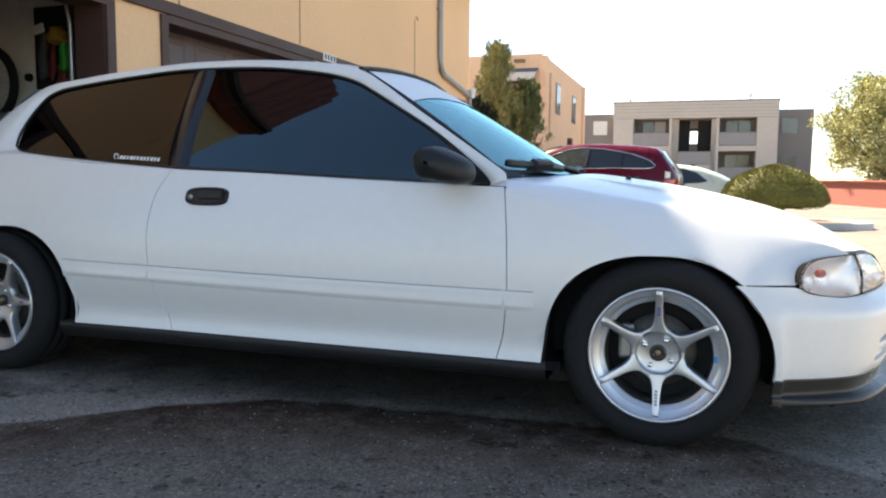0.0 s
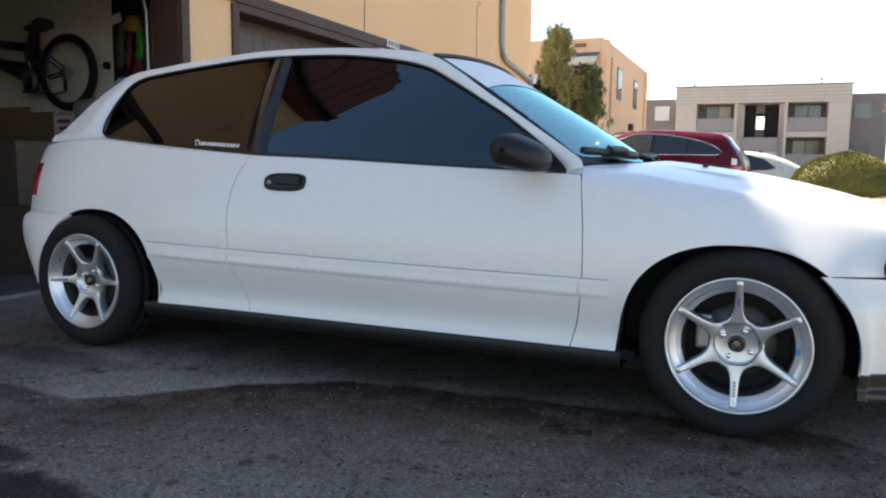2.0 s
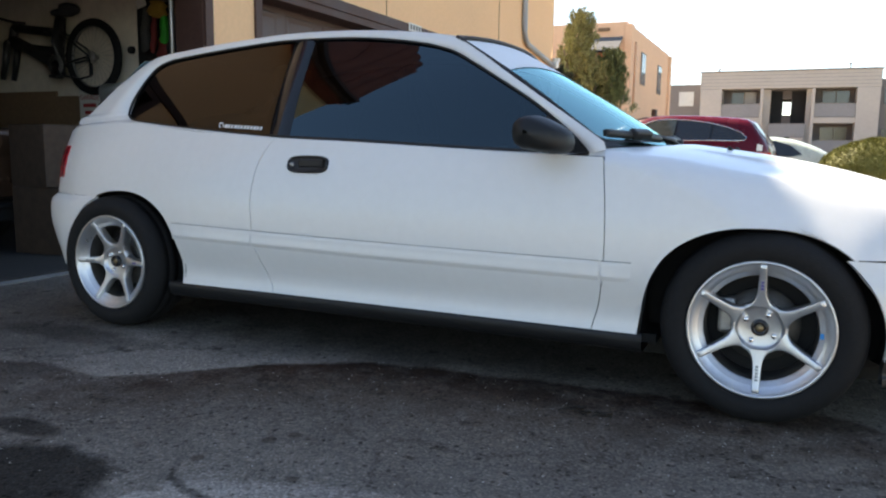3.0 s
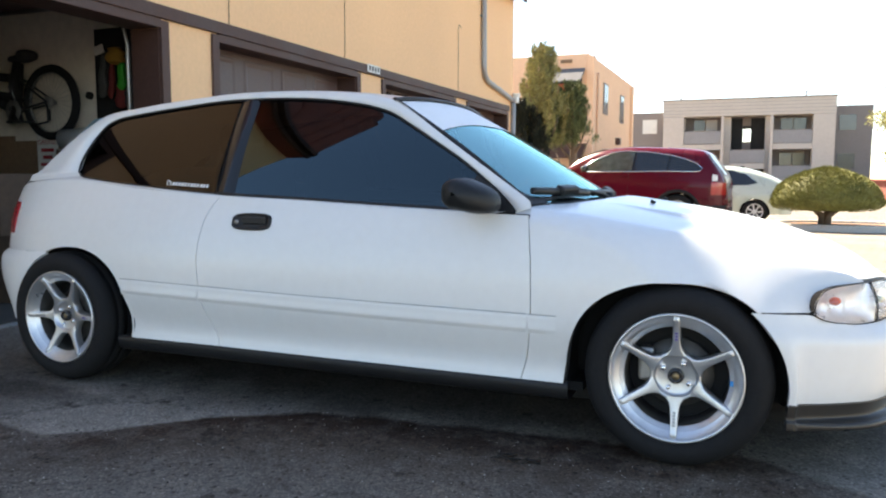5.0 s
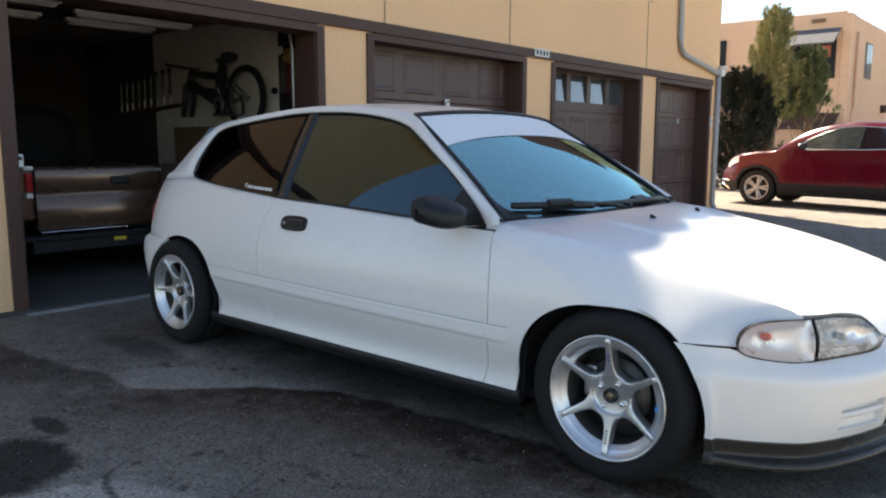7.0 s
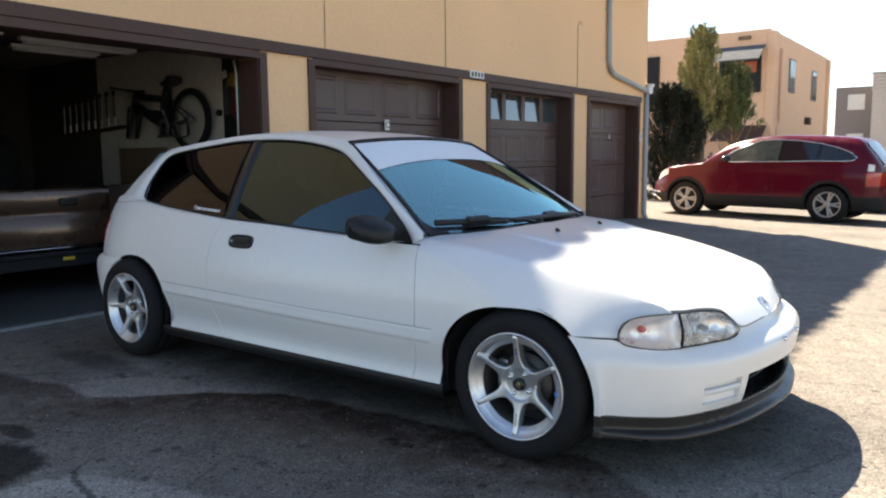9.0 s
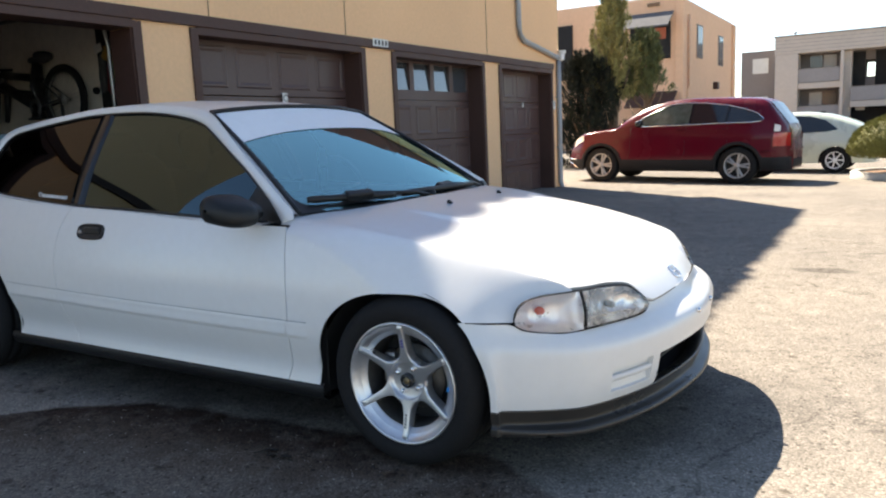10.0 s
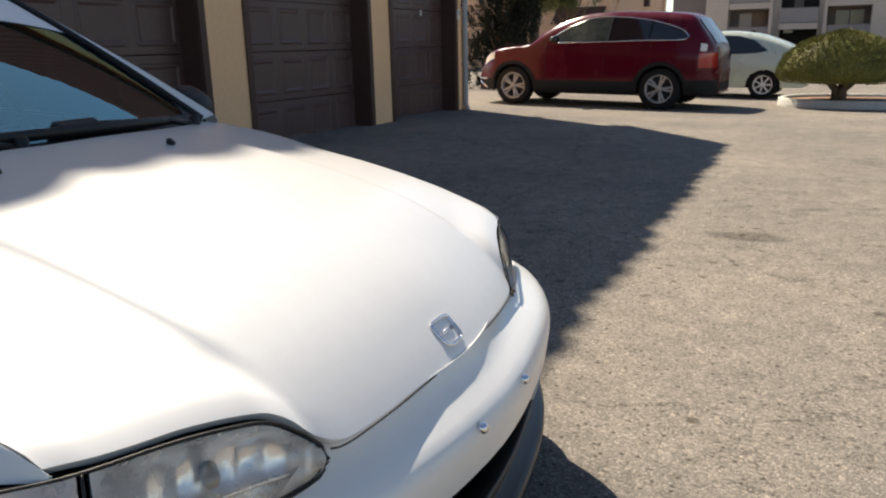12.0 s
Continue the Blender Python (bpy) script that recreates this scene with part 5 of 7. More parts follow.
def garage_door(name, a, b, windows, cols, label, inset=0.0):
    x = FX - 0.25
    bm = bmesh.new()
    z0, z1 = -0.1, HEAD + 0.03
    n = 4
    for i in range(n):
        lo, hi = z0 + (z1 - z0) * i / n, z0 + (z1 - z0) * (i + 1) / n
        if windows and i == n - 1:
            continue
        box(bm, (x, (a + b) / 2, (lo + hi) / 2), (0.045, b - a, hi - lo - 0.008), 0.004)
    door = structure(name, bm, DOOR_BROWN, label)
    a0, a = a, a + inset
    w = (b - a) / cols
    if windows:
        i = n - 1
        lo, hi = z0 + (z1 - z0) * i / n, z0 + (z1 - z0) * (i + 1) / n
        bm = bmesh.new()
        box(bm, (x, (a0 + b) / 2, lo + 0.065), (0.045, b - a0, 0.13), 0.004)
        box(bm, (x, (a0 + b) / 2, hi - 0.022), (0.045, b - a0, 0.06), 0.004)
        for c in range(cols + 1):
            box(bm, (x, a + w * c, (lo + hi) / 2), (0.044, 0.105, hi - lo - 0.03), 0.004)
        if inset:
            box(bm, (x, (a0 + a) / 2, (lo + hi) / 2), (0.043, inset, hi - lo - 0.03), 0.004)
        part("window_sash", bm, DOOR_BROWN, door)
        for c in range(cols):
            bm = bmesh.new()
            box(bm, (x - 0.014, a + w * (c + 0.5), (lo + hi) / 2 + 0.03), (0.006, w - 0.09, hi - lo - 0.13), 0.0, Euler((0, radians(-5.0), 0)).to_matrix())
            part("pane", bm, PANE, door, "sky-reflecting door pane")
    for i in range(n - (1 if windows else 0)):
        lo, hi = z0 + (z1 - z0) * i / n, z0 + (z1 - z0) * (i + 1) / n
        for c in range(cols):
            bm = bmesh.new()
            cy, cz, hw, hh = a + w * (c + 0.5), (lo + hi) / 2, w / 2 - 0.055, (hi - lo) / 2 - 0.075
            rows = []
            for f, o in ((1.0, 0.0225), (1.0 - 0.012 / hw, 0.0325), (1.0 - 0.03 / hw, 0.0325), (1.0 - 0.055 / hw, 0.024), (0.0, 0.024)):
                g = max(hh - hw * (1 - f), 0.0) if f > 0 else 0
                ww = hw * f
                rows.append([(x + o, cy - ww, cz - g), (x + o, cy + ww, cz - g), (x + o, cy + ww, cz + g), (x + o, cy - ww, cz + g)])
            sheet(bm, rows, (1, 0, 0), True)
            for f in bm.faces:
                f.smooth = False
            part("panel", bm, DOOR_BROWN, door)
    return door


def plain_glass():
    m = mat("dark_window_glass", (0.05, 0.06, 0.07), 0.04, 0, 0.1, 2, 20, rvar=0.02)
    m.node_tree.nodes["Principled BSDF"].inputs["IOR"].default_value = 2.5
    return m


PANE = plain_glass()
garage_door("door_2", *DOORS[1], False, 4, "closed brown panelled garage door")
garage_door("door_3", *DOORS[2], True, 4, "closed brown garage door with a row of windows", 0.20)
garage_door("door_4", *DOORS[3], False, 4, "closed brown panelled garage door at the row's end")

# letter plates on the doors, and the plate with the house number as bars
INK = mat("black_ink", (0.02, 0.02, 0.02), 0.6)
PLATE = mat("white_plate", (0.7, 0.69, 0.66), 0.5, 0, 0.08)
p = thing("door_letter_plate", "small white plate with a black letter on a garage door", "sign", Matrix.Translation((FX - 0.19, 3.33, 1.49)))
bm = bmesh.new()
box(bm, (-0.004, 0, 0), (0.008, 0.075, 0.115), 0.003)
part("plate", bm, PLATE, p)
fc = bpy.data.curves.new("letter", 'FONT')
fc.body, fc.size, fc.align_x, fc.align_y, fc.extrude = "C", 0.105, 'CENTER', 'CENTER', 0.001
fc.materials.append(INK)
fo = new("letter", fc)
fo.parent = p
fo.matrix_basis = pose(0.002, 0, 0, 90, 0, 90)
p = thing("door_letter_plate", "small pale plate on the end garage door", "sign", Matrix.Translation((FX - 0.19, 9.25, 1.47)))
bm = bmesh.new()
box(bm, (-0.004, 0, 0), (0.008, 0.05, 0.075), 0.003)
part("plate", bm, PLATE, p)
bm = bmesh.new()
box(bm, (0.001, 0, 0), (0.002, 0.02, 0.045))
part("letter_bar", bm, INK, p)
p = thing("number_plate_sign", "white number plate on the brown fascia", "sign", Matrix.Translation((FX + 0.04, 4.78, 2.145)))
bm = bmesh.new()
box(bm, (0.004, 0, 0), (0.008, 0.31, 0.088), 0.003)
part("plate", bm, PLATE, p)
for k in range(4):
    bm = bmesh.new()
    box(bm, (0.0095, -0.105 + 0.07 * k, 0), (0.002, 0.036, 0.055))
    part("number_bar", bm, INK, p)
p = thing("keypad", "small white keypad on the door jamb", "keypad", Matrix.Translation((FX + 0.03, 10.10, 1.46)))
bm = bmesh.new()
box(bm, (0, 0, 0), (0.03, 0.07, 0.15), 0.008)
part("case", bm, PLATE, p)
bm = bmesh.new()
box(bm, (0.016, 0, 0.02), (0.004, 0.045, 0.07), 0.001)
part("cover", bm, SPOUT, p)

# cables on the wall, downspout
for y, z0, z1, hook in ((2.20, 2.18, 4.2, False), (4.17, 2.18, 4.2, False), (7.59, 2.18, 3.11, True)):
    bm = bmesh.new()
    pts = [(FX + 0.006, y + 0.006 * math.sin(3 * z), z) for z in spread(z0, z1, 14)]
    if hook:
        pts += [(FX + 0.008, y + 0.05, z1 + 0.07), (FX + 0.008, y + 0.11, z1 + 0.06), (FX + 0.008, y + 0.12, z1 + 0.02)]
    tube(bm, pts, 0.0032, 6)
    c = thing("wall_cable", "thin brown cable running down the stucco wall", "cable")
    part("cable", bm, BROWN, c)
ds = thing("downspout", "grey metal downspout crossing the corner of the stucco wall", "downspout")
bm = bmesh.new()
tube(bm, [(FX + 0.05, 8.64, 4.2), (FX + 0.05, 8.64, 3.3), (FX + 0.05, 8.66, 2.70), (FX + 0.05, 8.70, 2.56), (FX + 0.05, 8.84, 2.48), (FX + 0.05, 9.7, 2.37), (FX + 0.05, 10.26, 2.29)], 0.042, 10)
part("upper_pipe", bm, SPOUT, ds)
bm = bmesh.new()
tube(bm, [(FX + 0.05, 10.30, 2.31), (FX + 0.05, 10.30, 1.0), (FX + 0.05, 10.30, 0.06), (FX + 0.10, 10.30, -0.06), (FX + 0.22, 10.32, -0.10)], 0.042, 10)
part("lower_pipe", bm, SPOUT, ds)
bm = bmesh.new()
box(bm, (FX + 0.06, 10.35, 2.31), (0.12, 0.16, 0.11), 0.015)
lathe(bm, [(0.0, 0.05), (0.05, 0.06), (0.07, 0.10), (0.075, 0.14)], 16, (FX + 0.07, 10.42, 2.29), "z")
part("flood_lamp", bm, PLATE, ds, "white corner lamp head")
for z in (3.5, 1.6, 0.7):
    bm = bmesh.new()
    y = 8.64 if z > 3 else 10.30
    box(bm, (FX + 0.03, y, z), (0.06, 0.11, 0.03), 0.004)
    part("pipe_clamp", bm, SPOUT, ds)

# tiled roof with an overhanging eave
EAVE_X, EAVE_Z = -3.74, 4.10
bm = bmesh.new()
box(bm, (FX + 0.16, (SOUTH + END_Y) / 2 + 0.0, 4.16), (0.34, END_Y - SOUTH - 0.1, 0.07))
box(bm, (EAVE_X - 0.02, (SOUTH + END_Y) / 2 + 0.0, 4.13), (0.035, END_Y - SOUTH, 0.13), 0.004)
roof = structure("roof_garage", bm, BROWN, "tiled roof with a brown timber eave")
# steep tiled slope above the eave
SLOPE = (-0.20, 1.0)
TOP_Z = 6.99
bm = bmesh.new()
for k in range(int((END_Y - SOUTH) / 0.235)):
    yc = END_Y - 0.02 - 0.235 * k
    top = TOP_Z + random.uniform(-0.025, 0.025) + 0.03 * math.sin(yc * 9.0) + 0.03 * math.sin(yc * 4.1 + 1) + 0.085 * smooth(3.8, 2.9, yc)
    rows = []
    n = 9
    for q in range(n):
        z = EAVE_Z + 0.02 + (top - EAVE_Z) * q / (n - 1)
        x = EAVE_X + 0.03 + SLOPE[0] * (z - EAVE_Z) + (0.015 if q % 2 else 0.0)
        rows.append([(x + 0.055 * math.sin(a) - 0.01, yc + 0.124 * math.cos(a), z + 0.02 * math.sin(a)) for a in spread(-0.2, math.pi + 0.2, 11)])
    sheet(bm, rows, (1, 0, 0))
tagged(part("roof_tile_course", bm, TILE, roof, "red barrel roof tiles"), kind="stuff")
bm = bmesh.new()
xt = EAVE_X + SLOPE[0] * (TOP_Z - EAVE_Z)
poly(bm, [(EAVE_X - 0.02, SOUTH, EAVE_Z), (xt - 0.02, SOUTH, TOP_Z - 0.015), (-12.2, SOUTH, TOP_Z - 0.015), (-12.2, SOUTH, EAVE_Z)], END_Y - SOUTH - 0.1, (0, 1, 0))
part("roof_core", bm, TILE, roof)

# ---- inside the open garage ----
GY = 1.97
BROWN_CEILING = mat("brown_garage_ceiling", (0.42, 0.36, 0.29), 0.9, 0, 0.3, 1.5, 9, 0.2, 30)
# near-black wall tone: the unlit depth of the garage is painted in
SHADED_WALL = mat("shade_painted_garage_wall", (0.055, 0.046, 0.040), 0.9, 0, 0.4, 1.5, 9, 0.2, 30)
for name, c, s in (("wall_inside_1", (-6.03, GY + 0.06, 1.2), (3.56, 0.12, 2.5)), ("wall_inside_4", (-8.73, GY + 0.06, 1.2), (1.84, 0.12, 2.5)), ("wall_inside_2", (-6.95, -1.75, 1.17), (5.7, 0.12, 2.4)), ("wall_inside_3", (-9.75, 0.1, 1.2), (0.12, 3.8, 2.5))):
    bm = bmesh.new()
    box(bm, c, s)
    structure(name, bm, PLASTER if name.endswith("1") else SHADED_WALL, "bare beige plaster of the garage" if name.endswith("1") else "garage wall with the deep interior's shade painted in")
bm = bmesh.new()
box(bm, (FX + 0.09, 0.17, 0.003), (0.11, 2.5, 0.012), 0.003)
structure("threshold", bm, mat("worn_grey_strip", (0.23, 0.23, 0.225), 0.85, 0, 0.25, 3, 30, 0.3, 60), "pale concrete strip at the garage opening")
bm = bmesh.new()
box(bm, (-7.0, 0.1, 2.45), (5.5, 3.8, 0.08))
structure("ceiling", bm, BROWN_CEILING, "garage ceiling")
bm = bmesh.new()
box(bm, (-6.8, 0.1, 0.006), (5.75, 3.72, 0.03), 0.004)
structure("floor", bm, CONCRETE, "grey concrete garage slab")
# raised sectional door under the ceiling, with its tracks
od = thing("raised_garage_door", "brown garage door rolled up under the ceiling", "garage door")
for i in range(4):
    bm = bmesh.new()
    box(bm, (-4.75 - 0.53 * i, 0.17, 2.28), (0.52, 2.40, 0.045), 0.005)
    part("door_section", bm, DOOR_BROWN, od)
for y in (-1.05, 1.39):
    bm = bmesh.new()
    tube(bm, [(-4.33, y, 0.05), (-4.33, y, 1.9), (-4.38, y, 2.12), (-4.55, y, 2.24), (-6.9, y, 2.26)], 0.018, 6)
    part("track", bm, STEEL, od, "galvanised door track")
# unlit tube fixtures
for x, y0, y1 in ((-6.15, -0.95, 0.02), (-5.72, 0.12, 1.24), (-6.2, 0.25, 1.12), (-5.4, -0.95, -0.12)):
    fx = thing("tube_light_fixture", "unlit white fluorescent fixture under the garage ceiling", "ceiling light", None, "garage tube lights")
    bm = bmesh.new()
    box(bm, (x, (y0 + y1) / 2, 2.212), (0.075, y1 - y0, 0.035), 0.008)
    part("housing", bm, PLATE, fx)
    for d in (-0.022, 0.022):
        bm = bmesh.new()
        tube(bm, [(x + d, y0 + 0.04, 2.182), (x + d, y1 - 0.04, 2.182)], 0.013, 8)
        part("tube", bm, STICKER, fx)

# pickup parked inside, tail outwards
TAN = mat("tan_metallic_paint", (0.15, 0.088, 0.06), 0.28, 0.5, 0.06, 3, 60, coat=0.5)
TX = -5.03
truck = thing("pickup_truck", "tan pickup truck parked tail-out in the dark garage", "truck")
bm = bmesh.new()
rows = []
for z, o in ((0.400, -0.012), (0.415, 0.0), (0.52, 0.004), (0.66, 0.0), (0.665, -0.006), (0.70, -0.006), (0.705, 0.0), (0.80, 0.006), (0.865, 0.004), (0.885, -0.012), (0.89, -0.04)):
    rows.append([(TX + o, y, z) for y in spread(-0.55, 0.78, 20)])
sheet(bm, rows, (1, 0, 0))
rim(bm, 0.03)
tailgate = part("tailgate", bm, TAN, truck)
bm = bmesh.new()
box(bm, (TX + 0.012, 0.11, 0.775), (0.02, 0.16, 0.065), 0.012)
part("tailgate_handle", bm, BLACK_TRIM, tailgate, "black tailgate handle")
for y in (-0.60, 0.83):
    bm = bmesh.new()
    box(bm, (TX - 0.03, y, 0.775), (0.10, 0.05, 0.15), 0.012)
    tl = part("tail_light", bm, RED_LENS, truck, "red tail light")
    bm = bmesh.new()
    box(bm, (TX - 0.03, y, 0.675), (0.10, 0.05, 0.04), 0.01)
    part("reverse_lens", bm, PLATE, tl)
    bm = bmesh.new()
    box(bm, (TX - 0.03, y, 0.884), (0.10, 0.070, 0.035), 0.01)
    part("upper_lens", bm, PLATE, tl)
    bm = bmesh.new()
    box(bm, (TX - 1.0, y, 0.68), (1.95, 0.10, 0.40), 0.02)
    part("bed_side", bm, TAN, truck)
bm = bmesh.new()
box(bm, (TX + 0.04, 0.1, 0.345), (0.12, 1.60, 0.035), 0.012)
box(bm, (TX + 0.03, 0.1, 0.28), (0.08, 1.45, 0.10), 0.012)
part("rear_bumper", bm, DARK, truck, "dark step bumper")
bm = bmesh.new()
box(bm, (TX + 0.012, 0.115, 0.388), (0.02, 1.31, 0.010), 0.003)
part("trim_strip", bm, CHROME, tailgate, "bright trim strip")
bm = bmesh.new()
box(bm, (TX + 0.076, 0.05, 0.30), (0.012, 0.10, 0.03), 0.003)
part("tag", bm, mat("yellow_plastic", (0.7, 0.5, 0.05), 0.5), truck, "small yellow tag")
bm = bmesh.new()
box(bm, (TX - 1.1, 0.1, 0.52), (2.0, 1.40, 0.06))
part("bed_floor", bm, DARK, truck)
# cab coloured near-black: the garage's deep shade is painted on it
bm = bmesh.new()
blob(bm, (TX - 2.9, 0.1, 0.95), (0.85, 0.72, 0.55), 4.0)
part("cab", bm, RUBBER, truck)
for x in (-0.75, -3.6):
    for y in (-0.56, 0.76):
        bm = bmesh.new()
        lathe(bm, [(0.17, -0.10), (0.29, -0.11), (0.325, -0.07), (0.325, 0.07), (0.29, 0.11), (0.17, 0.10)], 32, (TX + x, y, 0.345))
        wv = part("wheel", bm, RUBBER, truck)
        bm = bmesh.new()
        lathe(bm, [(0.0, -0.06), (0.10, -0.08), (0.17, -0.10)], 24, (TX + x, y, 0.345))
        part("wheel_disc", bm, STEEL, wv)

# bicycle hung on the side wall
bike = thing("bicycle", "black mountain bike without front wheel hung on the garage wall", "bicycle")
BY = GY - 0.14
FRAME_M = mat("black_bike_paint", (0.015, 0.015, 0.017), 0.35, 0, 0.1)


def bike_wheel(cx, cz, r):
    bm = bmesh.new()
    lathe(bm, [(r + 0.036 * math.cos(a), 0.036 * math.sin(a)) for a in spread(0, 2 * math.pi, 11)], 48, (cx, BY, cz))
    w = part("rear_wheel", bm, RUBBER, bike)
    bm = bmesh.new()
    for k in range(28):
        a = 2 * math.pi * k / 28
        tube(bm, [(cx + 0.02 * math.cos(a + 1.2), BY, cz + 0.02 * math.sin(a + 1.2)), (cx + (r - 0.03) * math.cos(a), BY, cz + (r - 0.03) * math.sin(a))], 0.0016, 4, False)
    tagged(part("spokes", bm, STEEL, w), kind="stuff")
    bm = bmesh.new()
    pts = [(cx + (r - 0.034) * math.cos(a), BY, cz + (r - 0.034) * math.sin(a)) for a in spread(0, 2 * math.pi, 49)]
    tube(bm, pts, 0.010, 6, False)
    lathe(bm, [(0.0, -0.04), (0.05, -0.04), (0.05, -0.02), (0.02, -0.02), (0.02, 0.04)], 18, (cx, BY, cz))
    part("wheel_rim", bm, STEEL, w)


bike_wheel(-5.69, 1.555, 0.302)
sx = {"bb": (-6.12, 1.49), "seat": (-6.06, 1.92), "seat_low": (-6.07, 1.78), "head_top": (-6.72, 1.86), "head_low": (-6.75, 1.75), "rear": (-5.69, 1.555)}
bm = bmesh.new()
for a, b, r in (("bb", "seat", 0.030), ("bb", "head_low", 0.055), ("seat_low", "head_top", 0.040), ("head_top", "head_low", 0.042)):
    tube(bm, [(sx[a][0], BY, sx[a][1]), (sx[b][0], BY, sx[b][1])], r, 8)
for d in (-0.05, 0.05):
    tube(bm, [(sx["bb"][0], BY + d * 0.6, sx["bb"][1]), (sx["rear"][0], BY + d, sx["rear"][1])], 0.010, 6)
    tube(bm, [(sx["seat_low"][0], BY + d * 0.6, sx["seat_low"][1]), (sx["rear"][0], BY + d, sx["rear"][1])], 0.009, 6)
tube(bm, [(-6.08, BY - 0.02, 1.93), (-6.10, BY - 0.03, 1.70), (-6.13, BY - 0.02, 1.40)], [0.035, 0.062, 0.070], 8)
tube(bm, [(-6.13, BY, 1.62), (-6.74, BY, 1.70)], 0.034, 8)
part("bike_body", bm, FRAME_M, bike)
bm = bmesh.new()
tube(bm, [(-5.70, BY - 0.05, 1.55), (-5.66, BY - 0.06, 1.46), (-5.67, BY - 0.06, 1.38), (-5.80, BY - 0.06, 1.36), (-6.05, BY - 0.06, 1.40)], 0.010, 6)
box(bm, (-5.66, BY - 0.06, 1.44), (0.035, 0.02, 0.11), 0.006)
part("derailleur", bm, FRAME_M, bike)
bm = bmesh.new()
blob(bm, (-6.05, BY, 1.96), (0.14, 0.07, 0.035), 2.5)
blob(bm, (-5.97, BY, 1.99), (0.08, 0.09, 0.05), 2.5)
part("saddle", bm, SEAT, bike)
bm = bmesh.new()
for d in (-0.055, 0.055):
    tube(bm, [(-6.76, BY + d, 1.72), (-6.80, BY + d, 1.55), (-6.85, BY + d, 1.38)], [0.034, 0.031, 0.024], 8)
tube(bm, [(-6.76, BY - 0.07, 1.725), (-6.76, BY + 0.07, 1.725)], 0.02, 8)
part("fork", bm, FRAME_M, bike)
bm = bmesh.new()
tube(bm, [(-6.68, BY - 0.34, 1.93), (-6.71, BY - 0.12, 1.92), (-6.71, BY, 1.91), (-6.71, BY + 0.10, 1.92)], 0.014, 8)
tube(bm, [(-6.72, BY, 1.85), (-6.71, BY, 1.92)], 0.017, 8)
part("handlebar", bm, FRAME_M, bike)
bm = bmesh.new()
lathe(bm, [(0.05, -0.06), (0.095, -0.055), (0.097, -0.05), (0.05, -0.045)], 28, (-6.12, BY, 1.49))
part("chainring", bm, STEEL, bike)
for d, x, z in ((-1, -6.02, 1.38), (1, -6.22, 1.60)):
    bm = bmesh.new()
    tube(bm, [(-6.12, BY + d * 0.07, 1.49), (x, BY + d * 0.08, z)], 0.011, 6)
    box(bm, (x, BY + d * 0.13, z), (0.09, 0.09, 0.025), 0.006)
    part("crank_arm", bm, FRAME_M, bike)
bm = bmesh.new()
tube(bm, [(-6.08, BY + 0.14, 1.76), (-6.08, BY, 1.78)], 0.012, 6)
part("wall_hook", bm, STEEL, bike)

# cardboard sheets against the wall, poster, rolled mat, odds and ends
for x0, x1, z1, d in ((-7.3, -6.3, 1.27, 0.05), (-6.32, -5.5, 1.22, 0.08), (-5.55, -4.75, 1.12, 0.06)):
    c = thing("cardboard_sheet", "brown cardboard sheet leaning on the garage wall", "cardboard", None, "cardboard sheets")
    bm = bmesh.new()
    box(bm, ((x0 + x1) / 2, GY - d, z1 / 2), (x1 - x0, 0.02, z1), 0.003)
    part("sheet", bm, CARDBOARD, c)
DULL_CARTON = mat("dark_carton_card", (0.07, 0.046, 0.032), 0.9, 0, 0.3, 3, 20)
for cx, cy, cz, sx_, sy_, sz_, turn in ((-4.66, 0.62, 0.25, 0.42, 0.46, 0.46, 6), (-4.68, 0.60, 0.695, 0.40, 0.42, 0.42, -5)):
    c = thing("cardboard_box", "dark brown cardboard box stacked in the garage mouth", "box", Matrix.Translation((cx, cy, cz)) @ pose(0, 0, 0, 0, 0, turn), "stacked cartons")
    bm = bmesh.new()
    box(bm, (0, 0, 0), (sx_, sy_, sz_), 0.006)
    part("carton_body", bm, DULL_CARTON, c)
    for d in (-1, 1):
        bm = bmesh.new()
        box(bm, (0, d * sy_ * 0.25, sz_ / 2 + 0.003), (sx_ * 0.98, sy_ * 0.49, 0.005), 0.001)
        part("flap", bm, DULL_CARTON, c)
po = thing("garage_poster", "white poster with red lettering on the garage wall", "poster", Matrix.Translation((-5.80, GY - 0.11, 1.10)))
bm = bmesh.new()
box(bm, (0, 0, 0), (0.26, 0.006, 0.36))
part("paper", bm, PLATE, po)
RED_INK = mat("red_ink", (0.4, 0.03, 0.03), 0.6)
fc = bpy.data.curves.new("lettering", 'FONT')
fc.body, fc.size, fc.align_x, fc.align_y, fc.extrude = "GARAGE", 0.062, 'CENTER', 'CENTER', 0.0008
fc.materials.append(RED_INK)
fo = new("lettering", fc)
fo.parent = po
fo.matrix_basis = pose(0, -0.0045, 0.10, 90, 0, 0)
for k, w in enumerate((0.16, 0.12, 0.18)):
    bm = bmesh.new()
    box(bm, (0, -0.004, 0.03 - 0.065 * k), (w, 0.002, 0.032))
    part("lettering_bar", bm, RED_INK, po)
c = thing("rolled_mat", "dark grey rolled mat beside the garage wall", "mat")
bm = bmesh.new()
tube(bm, [(-5.25, 1.55, 1.20), (-4.80, 1.66, 1.24)], 0.085, 16)
part("roll", bm, SPOUT, c)
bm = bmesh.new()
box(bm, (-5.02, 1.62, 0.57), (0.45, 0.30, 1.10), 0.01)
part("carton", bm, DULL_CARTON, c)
GREEN_P = mat("green_plastic", (0.02, 0.30, 0.03), 0.4)
YEL = mat("mustard_cloth", (0.30, 0.17, 0.03), 0.8)
